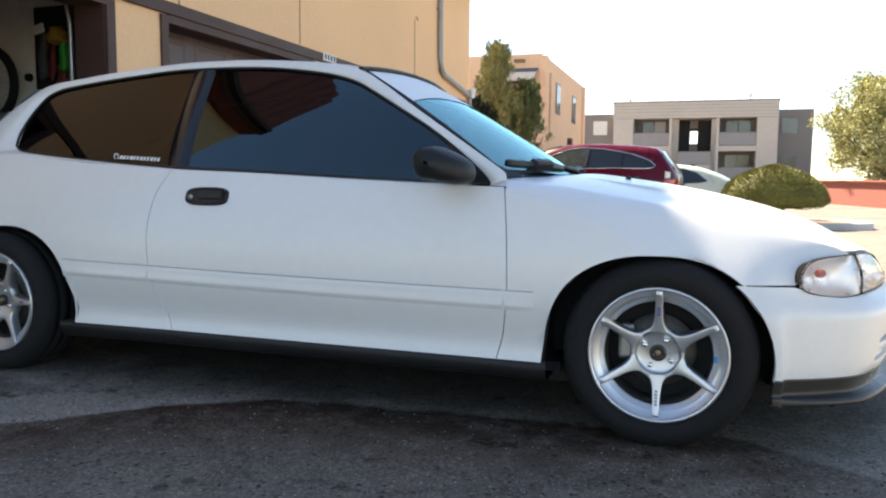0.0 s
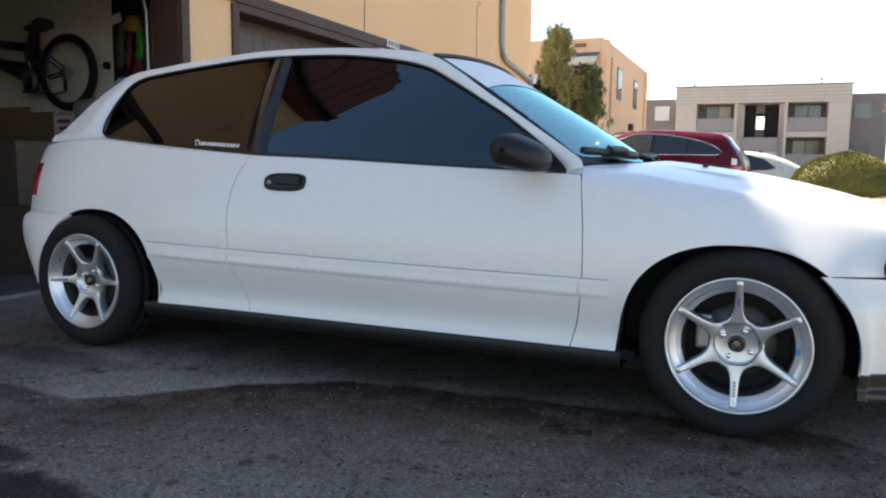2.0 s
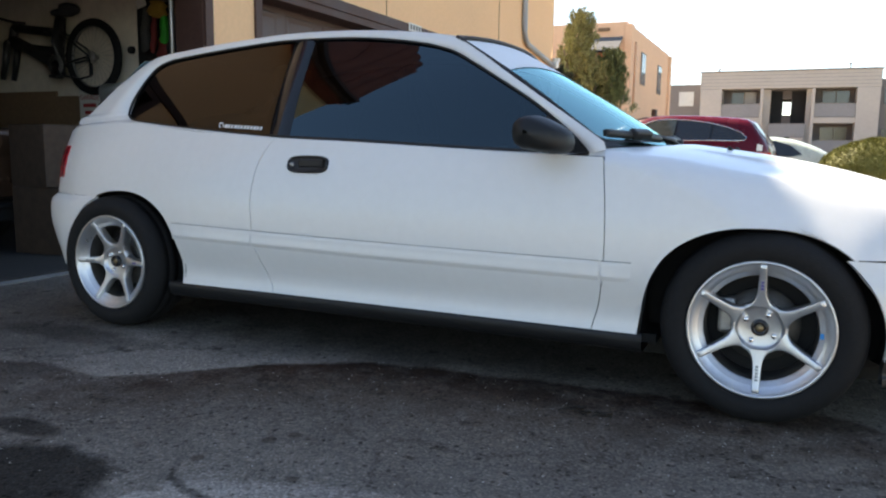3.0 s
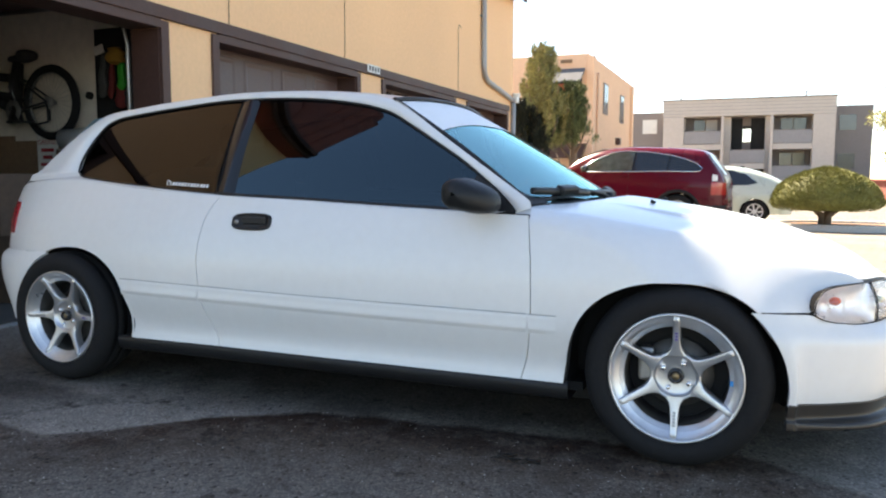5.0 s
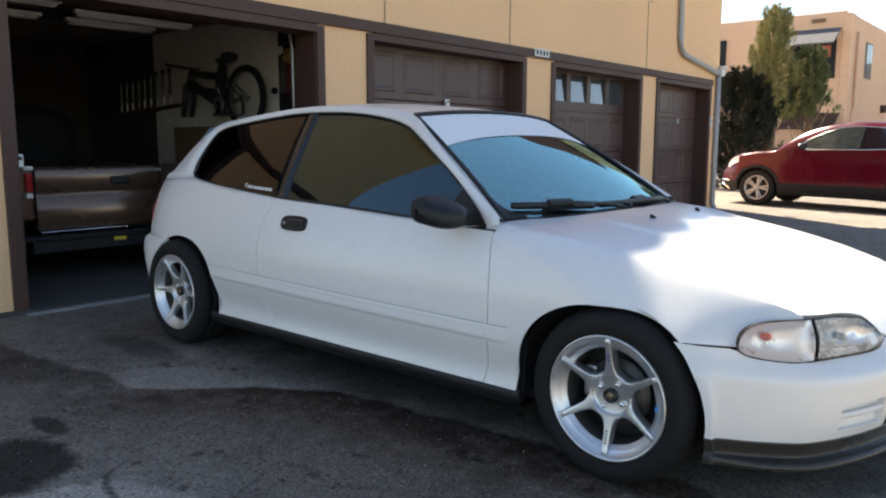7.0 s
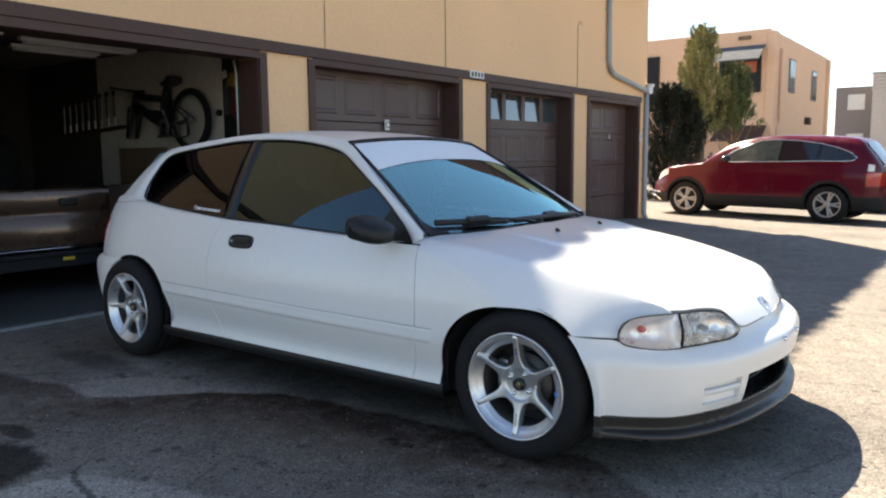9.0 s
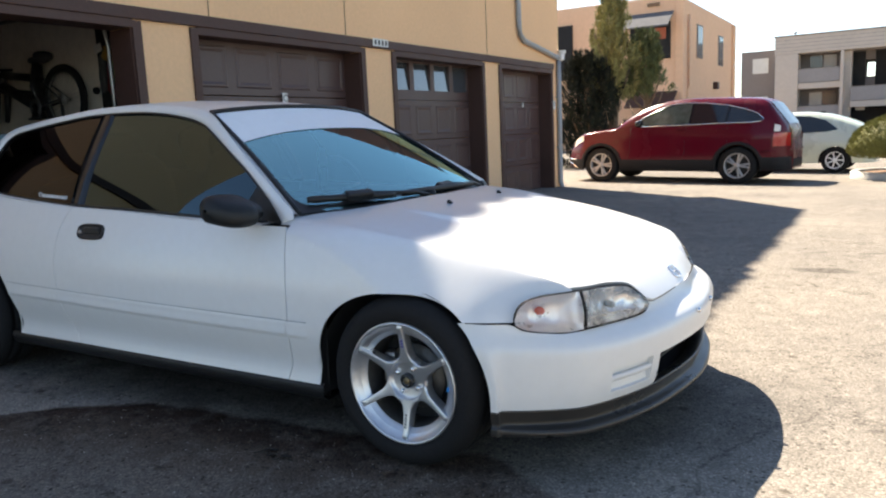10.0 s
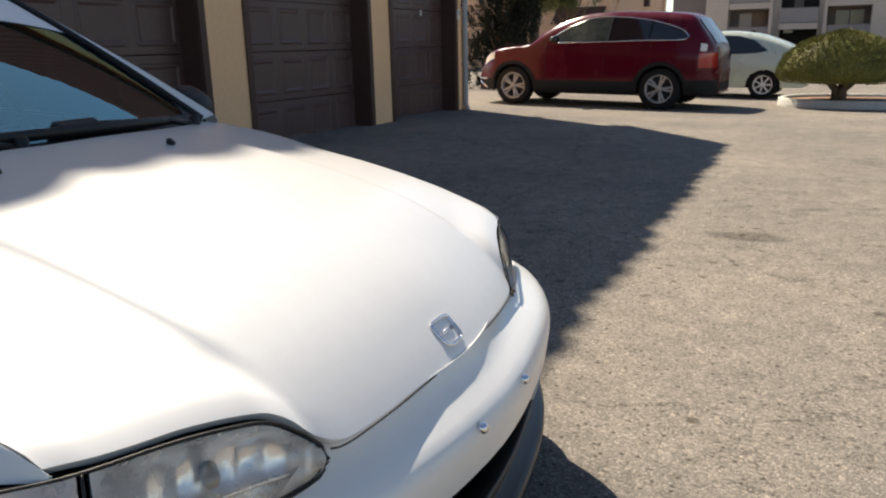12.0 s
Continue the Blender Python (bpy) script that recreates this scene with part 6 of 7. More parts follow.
REDC = mat("dark_red_cloth", (0.15, 0.02, 0.02), 0.8)
panel = thing("tool_board", "dark board with hanging tools on the garage wall", "tool board")
bm = bmesh.new()
box(bm, (-4.935, GY - 0.03, 1.66), (0.63, 0.03, 1.05), 0.004)
part("board", bm, DARK, panel)
GREY_BAG = mat("dull_grey_bag", (0.055, 0.055, 0.055), 0.8, 0, 0.3, 6, 40)


def hanging(name, label, kind, m, c0, s, power=2.6, tilt=0.0):
    """A soft thing on a hook: a sagging body, a neck and the hook itself."""
    th = thing(name, label, kind, Matrix.Translation(c0) @ pose(0, 0, 0, 0, tilt, 0))
    bm = bmesh.new()
    blob(bm, (0, 0, 0), s, power)
    blob(bm, (0.1 * s[0], 0, -0.45 * s[2]), (s[0] * 1.15, s[1], s[2] * 0.5), power)
    for v in bm.verts:  # folds and creases
        k = v.co.z / s[2]
        fold = 0.16 * math.sin(5.3 * k + 40 * c0[0]) + 0.10 * math.sin(13 * k + 60 * v.co.y + 70 * c0[2]) + 0.10 * math.sin(9 * v.co.x / s[0] + 3 * k)
        v.co.x += fold * s[0]
        v.co.y += 0.5 * fold * s[1]
    part("body", bm, m, th)
    bm = bmesh.new()
    tube(bm, [(0, 0.01, s[2] * 0.85), (0, 0.04, s[2] * 1.05), (0, GY - 0.05 - c0[1], s[2] * 1.1)], 0.006, 5)
    part("hook", bm, STEEL, th)
    return th


hanging("cloth_bundle", "mustard yellow cloth bundle hanging on the dark board", "cloth", YEL, (-4.88, 1.80, 1.915), (0.075, 0.05, 0.075))
hanging("spray_bottle", "bright green plastic bottle hanging on the dark board", "bottle", GREEN_P, (-4.80, 1.79, 1.74), (0.030, 0.03, 0.115), 3.5)
hanging("tool_bag", "dull grey bag hanging under a white tag", "bag", GREY_BAG, (-5.065, 1.84, 1.76), (0.036, 0.03, 0.19), 3.0, 5)
hanging("red_strap", "dark red strap hanging on the dark board", "strap", REDC, (-4.97, 1.84, 1.72), (0.022, 0.02, 0.16), 3.0, 6)
hanging("red_glove", "dark red glove hanging low on the dark board", "glove", REDC, (-4.86, 1.83, 1.58), (0.045, 0.035, 0.11))
hanging("dark_jacket", "dark jacket hanging at the board's edge", "jacket", SEAT, (-4.70, 1.82, 1.66), (0.07, 0.05, 0.24))
th = thing("white_tag", "small tilted white tag on the dark board", "tag", Matrix.Translation((-5.095, 1.83, 1.985)) @ pose(0, 0, 0, 0, -14, 0))
bm = bmesh.new()
box(bm, (0, 0, 0), (0.105, 0.008, 0.075), 0.002)
part("card", bm, PLATE, th)
th = thing("wall_disc", "small black rubber disc on the garage wall", "disc", Matrix.Translation((-5.35, GY - 0.03, 1.615)))
bm = bmesh.new()
lathe(bm, [(0.0, -0.018), (0.024, -0.02), (0.033, -0.012), (0.035, 0.02)], 20)
part("pad", bm, RUBBER, th)
th = thing("door_sensor", "small white sensor box on the door jamb", "sensor", Matrix.Translation((-4.06, -1.005, 0.963)))
bm = bmesh.new()
box(bm, (0, 0, 0), (0.05, 0.045, 0.085), 0.008)
part("case", bm, PLATE, th)
bm = bmesh.new()
lathe(bm, [(0.0, 0.010), (0.010, 0.010), (0.012, 0.0)], 12, (0.022, 0, 0.015), "x")
part("lens", bm, DARK, th)
# pegged row of blades above a rail, far back on the wall
DIM_STEEL = mat("dim_tool_steel", (0.16, 0.15, 0.14), 0.4, 0.8, 0.3, 8, 40)
for k in range(9):
    x = -8.62 + 0.155 * k
    zt, zb = 1.835 + 0.081 * (x + 8.52), 1.50 + 0.062 * (x + 8.52)
    th = thing("hanging_tool", "steel bladed tool hanging in a row on the garage wall", "tool", None, "hanging tools")
    bm = bmesh.new()
    box(bm, (x, GY - 0.04, (zt + zb) / 2), (0.045, 0.02, zt - zb), 0.006)
    part("shaft", bm, DIM_STEEL, th)
    bm = bmesh.new()
    box(bm, (x + 0.008, GY - 0.046, zb + 0.035), (0.030, 0.018, 0.10), 0.004)
    part("bright_edge", bm, PLATE if k % 3 else STEEL, th)
    bm = bmesh.new()
    box(bm, (x, GY - 0.04, zt + 0.02), (0.055, 0.03, 0.06), 0.01)
    part("grip", bm, DARK, th)
th = thing("tool_rail", "dark wooden rail under the hanging tools", "rail")
bm = bmesh.new()
poly(bm, [(-8.85, GY - 0.002, 1.41), (-7.20, GY - 0.002, 1.51), (-7.20, GY - 0.002, 1.55), (-8.85, GY - 0.002, 1.45)], 0.06, (0, -1, 0))
part("board", bm, BROWN, th)

# ---- other cars ----
RED_PAINT = mat("dark_red_paint", (0.084, 0.0022, 0.011), 0.25, 0.0, 0.05, 2, 60, coat=0.14, spec=0.2)
MINT = mat("pale_mint_paint", (0.52, 0.58, 0.50), 0.3, 0.1, 0.04, 2, 60, coat=0.6)
GREY_CLAD = mat("grey_cladding", (0.019, 0.019, 0.021), 0.7, 0, 0.1, spec=0.15)
CAR_GLASS = mat("dark_car_glass", (0.012, 0.014, 0.016), 0.05, 0, 0.1, 3, 30, rvar=0.02, spec=0.8)


DULL_SILVER = mat("dull_silver_rim", (0.36, 0.36, 0.37), 0.4, 0.6, 0.15, 6, 60)
# opaque pane, lighter green: the light seen through it is painted in
PALE_GLASS = mat("view_painted_car_glass", (0.075, 0.095, 0.085), 0.05, 0, 0.5, 2.5, 9, rvar=0.02, spec=0.8)


def parked_car(name, label, m, top, belt_f, width, wheels, r, low, paint, x0, x1, panes, rim_mat=None):
    """A far car: body from its side outline, x to its front; panes: outlines in x and z on its flank."""
    c = thing(name, label, "car", m)

    def lower(x):
        z = low
        for wx in wheels:
            d = abs(x - wx) / (r * 1.17)
            if d < 1:
                z = max(z, r + r * 1.15 * math.sqrt(1 - d * d) - 0.02)
        return z

    def flank(x, z):
        w = width * (1 - 0.35 * smooth(x1 - 0.5, x1 + 0.12, x) - 0.05 * smooth(x0 + 0.7, x0, x))
        w *= math.sqrt(max(1 - 0.74 * max((x0 + 0.30 - x) / 0.30, 0) ** 2.2, 0.05))
        b = belt_f(x)
        y = w - 0.05 * smooth(b - 0.25, b, z) - 0.04 * smooth(low + 0.25, low, z)
        if z > b:
            y -= 0.42 * (z - b)
        return y
    bm = bmesh.new()
    xs = sorted(set(spread(x0, x1, 90) + [wx + r * 1.17 * math.sin(t) for wx in wheels for t in spread(-1.57, 1.57, 25)]))
    for s in (-1, 1):
        rows = []
        for x in xs:
            lo, hi = lower(x), top(x)
            row = [(x, s * flank(x, lo + (hi - lo) * j / 16), lo + (hi - lo) * j / 16) for j in range(15)]
            yt = flank(x, lo + (hi - lo) * 14 / 16)
            row += [(x, s * yt * 0.90, hi - 0.028), (x, s * yt * 0.7, hi - 0.004), (x, s * yt * 0.35, hi + 0.008), (x, 0, hi + 0.012)]
            rows.append(row)
        sheet(bm, rows, (0, s, 0.2))
    for x in (x0, x1):
        lo, hi = lower(x), top(x)
        sheet(bm, [[(x, s * flank(x, z), z) for z in spread(lo, hi, 6)] for s in (-1, 1)])
    part("body", bm, paint, c)
    bm = bmesh.new()
    box(bm, ((x0 + x1) / 2, 0, low + 0.12), (x1 - x0 - 0.5, width * 1.5, 0.25))
    part("underbody", bm, DARK, c)
    for s in (-1, 1):
        for pts in panes:
            bm = bmesh.new()
            poly(bm, [(x, s * (flank(x, z) + 0.014), z) for x, z in pts])
            part("side_window", bm, PALE_GLASS if pts is panes[0] else CAR_GLASS, c, "dark side window")
    for wx in wheels:
        for s in (-1, 1):
            bm = bmesh.new()
            lathe(bm, [(r * 0.66, 0.0), (r * 0.9, -0.012), (r, 0.03), (r, 0.19), (r * 0.6, 0.2)], 40)
            w = part("wheel", bm, RUBBER, c)
            w.matrix_basis = pose(wx, s * (width - 0.025), r, 0, 0, 0 if s < 0 else 180)
            bm = bmesh.new()
            lathe(bm, [(r * 0.67, -0.002), (r * 0.64, -0.004), (r * 0.60, 0.02), (r * 0.58, 0.10)], 36)
            rm = part("rim", bm, rim_mat or DULL_SILVER, w, "silver wheel rim")
            for k in range(10 if rim_mat is None else 7):
                a = 2 * math.pi * (k // 2) / 5 + (0.16 if k % 2 else -0.16) if rim_mat is None else 2 * math.pi * k / 7
                ca, sa = math.cos(a), math.sin(a)
                bm = bmesh.new()
                sheet(bm, [[(q * ca - d * sa, yy, q * sa + d * ca) for d, yy in ((-r * 0.055, 0.03), (-r * 0.05, 0.006), (r * 0.05, 0.006), (r * 0.055, 0.03))] for q in (r * 0.05, r * 0.3, r * 0.63)], (0, -1, 0))
                part("spoke", bm, rim_mat or DULL_SILVER, rm)
            bm = bmesh.new()
            lathe(bm, [(0, 0.0), (r * 0.14, 0.002), (r * 0.17, 0.02)], 16)
            part("hub", bm, rim_mat or DULL_SILVER, rm)
            bm = bmesh.new()
            lathe(bm, [(0.0, 0.07), (r * 0.60, 0.07)], 24)
            part("brake", bm, DARK, w)
    return c, flank


# red sport utility car: wheels at x = 0 (rear) and 2.63 (front)
suv_top = curve([(-0.865, 0.56), (-0.84, 0.66), (-0.815, 0.97), (-0.74, 1.11), (-0.56, 1.34), (-0.44, 1.485), (-0.34, 1.53), (-0.1, 1.56), (0.4, 1.582), (0.9, 1.59), (1.3, 1.57), (1.5, 1.53), (1.8, 1.435), (2.1, 1.28), (2.36, 1.085), (2.5, 1.058), (2.7, 1.035), (3.05, 0.985), (3.22, 0.91), (3.31, 0.78), (3.40, 0.62), (3.44, 0.45)])
suv_belt = curve([(-0.9, 1.12), (0.0, 1.105), (1.0, 1.085), (2.2, 1.05), (3.3, 0.86)])
SUV_AT = Matrix.Translation((-1.06, 12.60, -0.122)) @ pose(0, 0, 0, 0, 0, 175.5) @ pose(0, 0, 0, 0, -1.0, 0)
suv, flank = parked_car("suv", "dark red sport utility car parked in the sun", SUV_AT, suv_top, suv_belt, 0.90, (0.0, 2.63), 0.345, 0.27, RED_PAINT, -0.86, 3.43,
    [[(1.83, 1.10), (0.90, 1.12), (0.87, 1.485), (1.02, 1.49), (1.27, 1.455), (1.57, 1.335), (1.78, 1.22)], [(0.85, 1.12), (0.24, 1.135), (0.20, 1.42), (0.40, 1.455), (0.62, 1.478), (0.82, 1.485)], [(0.20, 1.135), (-0.22, 1.14), (-0.35, 1.145), (-0.395, 1.18), (-0.30, 1.265), (-0.09, 1.345), (0.16, 1.41)]])
BAND = [(1.89, 1.08), (1.36, 1.09), (0.83, 1.10), (0.31, 1.118), (-0.22, 1.12), (-0.37, 1.13), (-0.42, 1.18), (-0.31, 1.28), (-0.09, 1.36), (0.21, 1.435), (0.62, 1.49), (1.01, 1.505), (1.29, 1.475), (1.59, 1.355), (1.81, 1.24), (1.92, 1.14)]
for s in (-1, 1):
    bm = bmesh.new()
    poly(bm, [(x, s * (flank(x, z) + 0.009), z) for x, z in BAND])
    part("window_surround", bm, GLOSS_BLACK, suv, "black window surround")
    bm = bmesh.new()
    tube(bm, [(x, s * (flank(x, z) + 0.010), z) for x, z in BAND + BAND[:1]], 0.010, 6)
    part("window_chrome", bm, CHROME, suv, "chrome window strip")
    bm = bmesh.new()
    sheet(bm, [[(x, s * (flank(x, z) + 0.012), z) for z in spread(0.95, 1.08 + 0.25 * (x + 0.60), 6)] for x in spread(-0.61, -0.70, 8)], (0, s, 0))
    tl = part("tail_light", bm, PLATE, suv, "white upper lens of the tail light")
    bm = bmesh.new()
    sheet(bm, [[(x, s * (flank(x, z) + 0.012), z) for z in spread(0.69, 0.925, 6)] for x in spread(-0.60, -0.83, 8)], (0, s, 0))
    part("red_lens", bm, RED_LENS, tl, "red lower lens")
    bm = bmesh.new()
    rows = []
    for x in spread(3.02, 3.27, 9):
        t = suv_top(x)
        rows.append([(x, s * (flank(x, z) + 0.012), z) for z in spread(max(t - 0.18, 0.70), t - 0.06, 6)])
    sheet(bm, rows, (0.3, s, 0.2))
    part("headlight", bm, PLATE, suv, "pale headlight")
    bm = bmesh.new()
    blob(bm, (1.80, s * 0.99, 1.14), (0.07, 0.11, 0.065), 2.6)
    part("side_mirror", bm, GLOSS_BLACK, suv, "dark side mirror")
    for x in (0.28, 1.02):
        bm = bmesh.new()
        box(bm, (x, s * (flank(x, 1.0) + 0.015), 1.005), (0.17, 0.03, 0.03), 0.01)
        part("door_handle", bm, RED_PAINT, suv)
    for x in (2.02, 0.95, 0.18):
        bm = bmesh.new()
        tube(bm, [(x + 0.05 * (z < 0.6), s * (flank(x, z) + 0.001), z) for z in (0.47, 0.6, 0.8, 1.06)], 0.004, 5)
        part("door_gap", bm, DARK, suv)
    bm = bmesh.new()
    rows = []
    for x in spread(0.40, 2.24, 30):
        rows.append([(x, s * (flank(x, z) + o), z) for z, o in ((0.23, -0.03), (0.25, 0.012), (0.42, 0.016), (0.455, 0.004))])
    sheet(bm, rows, (0, s, 0))
    part("sill_cladding", bm, GREY_CLAD, suv, "dark grey sill cladding")
    for xa, xb, zt in ((-0.85, -0.40, 0.50), (3.02, 3.41, 0.46)):
        bm = bmesh.new()
        sheet(bm, [[(x, s * (flank(x, z) + o), z) for z, o in ((0.25, -0.04), (0.28, 0.012), (zt - 0.04, 0.014), (zt, 0.002))] for x in spread(xa, xb, 10)], (0, s, 0))
        part("bumper_side_cladding", bm, GREY_CLAD, suv, "dark grey bumper cladding")
    bm = bmesh.new()
    tube(bm, [(-0.40, s * (flank(-0.40, 0.60) + 0.004), 0.60), (-0.62, s * (flank(-0.62, 0.61) + 0.012), 0.61), (-0.85, s * (flank(-0.85, 0.62) + 0.02), 0.62)], 0.016, 6)
    part("bumper_crease", bm, RED_PAINT, suv)
    for za, zb in ((0.46, 0.45), (0.40, 0.28)):
        bm = bmesh.new()
        tube(bm, [(x, s * (flank(x, z) + 0.018), z) for x, z in ((3.42, za), (3.33, (za + zb) / 2), (3.20, zb))], 0.014, 6)
        part("bumper_chrome", bm, CHROME, suv, "chrome strip on the front bumper")
    for wx in (0.0, 2.63):
        bm = bmesh.new()
        rows = []
        for a in spread(-0.15, math.pi + 0.15, 29):
            row = []
            for rr, o in ((0.385, -0.05), (0.388, 0.012), (0.440, 0.014), (0.447, 0.0)):
                x, z = wx + rr * math.cos(a), 0.335 + rr * math.sin(a)
                row.append((x, s * (flank(x, max(z, 0.3)) + o), z))
            rows.append(row)
        sheet(bm, rows, (0, s, 0))
        part("arch_cladding", bm, GREY_CLAD, suv, "dark grey wheel arch lip")
bm = bmesh.new()
box(bm, (-0.78, 0, 0.38), (0.18, 0.90, 0.22), 0.06)
part("rear_bumper_cladding", bm, GREY_CLAD, suv)
bm = bmesh.new()
box(bm, (3.35, 0, 0.38), (0.18, 1.16, 0.22), 0.06)
part("front_bumper_cladding", bm, GREY_CLAD, suv)
bm = bmesh.new()
box(bm, (3.385, 0, 0.63), (0.05, 0.85, 0.10), 0.015)
part("grille", bm, GLOSS_BLACK, suv, "dark grille")
bm = bmesh.new()
box(bm, (3.415, 0, 0.64), (0.02, 0.80, 0.025), 0.006)
part("grille_bar", bm, CHROME, suv)
bm = bmesh.new()
sheet(bm, [[(x, y, suv_top(x) + 0.014) for y in spread(-0.58, 0.58, 7)] for x in spread(1.50, 2.30, 8)], (0, 0, 1))
part("windshield", bm, CAR_GLASS, suv)
bm = bmesh.new()
sheet(bm, [[(x - 0.014, y * (1 - 0.03 * abs(y)), suv_top(x) + 0.012 - 0.02 * abs(y)) for y in spread(-0.46, 0.46, 9)] for x in spread(-0.77, -0.46, 8)], (-1, 0, 0.4))
part("rear_window", bm, CAR_GLASS, suv, "sky-reflecting rear window")

# pale wagon behind it
wag_top = curve([(-0.86, 0.55), (-0.83, 0.90), (-0.6, 1.08), (-0.2, 1.28), (0.3, 1.43), (0.9, 1.49), (1.5, 1.45), (2.0, 1.28), (2.5, 1.02), (3.0, 0.90), (3.4, 0.74), (3.48, 0.45)])
wag_belt = curve([(-0.9, 0.98), (1.0, 0.93), (3.4, 0.80)])
WAG_AT = Matrix.Translation((0.31, 15.75, -0.155)) @ pose(0, 0, 0, 0, 0, 180 - 4) @ Matrix.Scale(0.87, 4)
wagon, wflank = parked_car("compact_car", "pale mint compact car parked behind the red one", WAG_AT, wag_top, wag_belt, 0.86, (0.0, 2.60), 0.31, 0.24, MINT, -0.85, 3.47,
    [[(2.0, 0.96), (1.15, 0.965), (1.12, 1.40), (1.45, 1.36), (1.8, 1.17)], [(1.10, 0.97), (0.20, 1.0), (-0.05, 1.05), (0.25, 1.28), (0.6, 1.38), (1.08, 1.41)]], STICKER)
for s in (-1, 1):
    bm = bmesh.new()
    box(bm, (-0.70, s * (wflank(-0.70, 0.86) - 0.02), 0.86), (0.18, 0.10, 0.16), 0.03)
    part("tail_light", bm, RED_LENS, wagon)
bm = bmesh.new()
box(bm, (0.4, 0, 1.47), (0.12, 0.06, 0.05), 0.015)
part("roof_antenna", bm, BLACK_TRIM, wagon)

# ---- planted island, bush, trees ----


def leaf_mat(name, col, var=0.4):
    m = mat(name, col, 0.7, 0, 0.25, 1.2, 9, spec=0.25)
    t = m.node_tree
    b = t.nodes["Principled BSDF"]
    geo = t.nodes.new("ShaderNodeNewGeometry")
    mr = t.nodes.new("ShaderNodeMapRange")
    mr.inputs["To Min"].default_value, mr.inputs["To Max"].default_value = 1 - var, 1 + var
    t.links.new(geo.outputs["Random Per Island"], mr.inputs["Value"])
    src = b.inputs["Base Color"].links[0].from_socket
    v = t.nodes.new("ShaderNodeVectorMath")
    v.operation = 'SCALE'
    t.links.new(src, v.inputs[0])
    t.links.new(mr.outputs[0], v.inputs["Scale"])
    t.links.new(v.outputs[0], b.inputs["Base Color"])
    b.inputs["Subsurface Weight"].default_value = 0.0
    return m


BARK = mat("grey_brown_bark", (0.16, 0.11, 0.075), 0.9, 0, 0.3, 5, 30, 0.6, 40)
GREEN = leaf_mat("bush_needles", (0.18, 0.175, 0.052))
JUNIPER = leaf_mat("juniper_sprays", (0.24, 0.235, 0.095))
PALE_LEAF = leaf_mat("pale_leaves", (0.40, 0.38, 0.17))


def leaves(bm, rng, n, centre, radii, size, power=1.0, up=0.0, aspect=0.4, shell=0.75):
    """n small leaf blades in an uneven ellipsoid."""
    c, rr = Vector(centre), Vector(radii)
    for _ in range(n):
        d = Vector((rng.gauss(0, 1), rng.gauss(0, 1), rng.gauss(0, 1))).normalized()
        q = shell + (1 - shell) * rng.random()
        q *= 0.86 + 0.22 * noise.noise(d * 2.3 + c)
        p = c + Vector((d.x * rr.x, d.y * rr.y, d.z * rr.z)) * q
        g = (d * 0.6 + Vector((rng.gauss(0, 0.5), rng.gauss(0, 0.5), rng.gauss(0, 0.5) + up))).normalized()
        s = g.cross(Vector((rng.gauss(0, 1), rng.gauss(0, 1), rng.gauss(0, 1)))).normalized()
        ln = size * rng.uniform(0.6, 1.4)
        w = ln * aspect * 0.5
        bm.faces.new([bm.verts.new(p - s * w * 0.4), bm.verts.new(p + s * w + g * ln * 0.5), bm.verts.new(p + g * ln), bm.verts.new(p - s * w + g * ln * 0.5)])


rng = random.Random(7)
# kerbed island
island = thing("kerbed_island", "pale concrete kerb ring round a planted island", "kerb")
bm = bmesh.new()
IC = (2.02, 13.85)
def isl(a, r):
    return (IC[0] + (1.42 + r) * math.copysign(abs(math.cos(a)) ** 0.8, math.cos(a)), IC[1] + (0.95 + r) * math.copysign(abs(math.sin(a)) ** 0.8, math.sin(a)))


rows = []
for a in spread(0, 2 * math.pi, 49):
    rows.append([(*isl(a, r), z - 0.16) for r, z in ((0.0, -0.02), (-0.01, 0.12), (-0.03, 0.135), (-0.13, 0.135), (-0.14, 0.05))])
sheet(bm, rows, (0, 0, 1))
part("kerb", bm, CURB, island)
bm = bmesh.new()
poly(bm, [(*isl(a, -0.13), -0.07) for a in spread(0, 2 * math.pi, 49)[:-1]])
part("soil", bm, mat("reddish_soil", (0.24, 0.14, 0.085), 0.95, 0, 0.25, 4, 40, 0.5, 60), island)
bush = thing("clipped_bush", "dome-shaped clipped green bush on a short trunk", "bush", Matrix.Translation((1.56, 13.6, -0.07)))
bm = bmesh.new()
for k in range(5):
    a = k * 1.3
    tube(bm, [(0.05 * math.cos(a), 0.05 * math.sin(a), -0.02), (0.08 * math.cos(a), 0.08 * math.sin(a), 0.2), (0.5 * math.cos(a), 0.4 * math.sin(a), 0.55)], [0.08, 0.06, 0.02], 7)
part("trunk", bm, BARK, bush)
bm = bmesh.new()
rows = []
for i in range(15):
    t = i / 14
    z = 0.30 + 0.86 * t
    r = curve([(0, 0.55), (0.06, 0.92), (0.22, 1.02), (0.45, 0.94), (0.7, 0.72), (0.88, 0.42), (1, 0.03)])(t) * 0.94
    rows.append([(r * math.cos(a) * (1 + 0.05 * noise.noise((3 * math.cos(a), 3 * math.sin(a), z * 3))), 0.9 * r * math.sin(a), z) for a in spread(0, 2 * math.pi, 37)[:-1]])
sheet(bm, rows, closed=True)
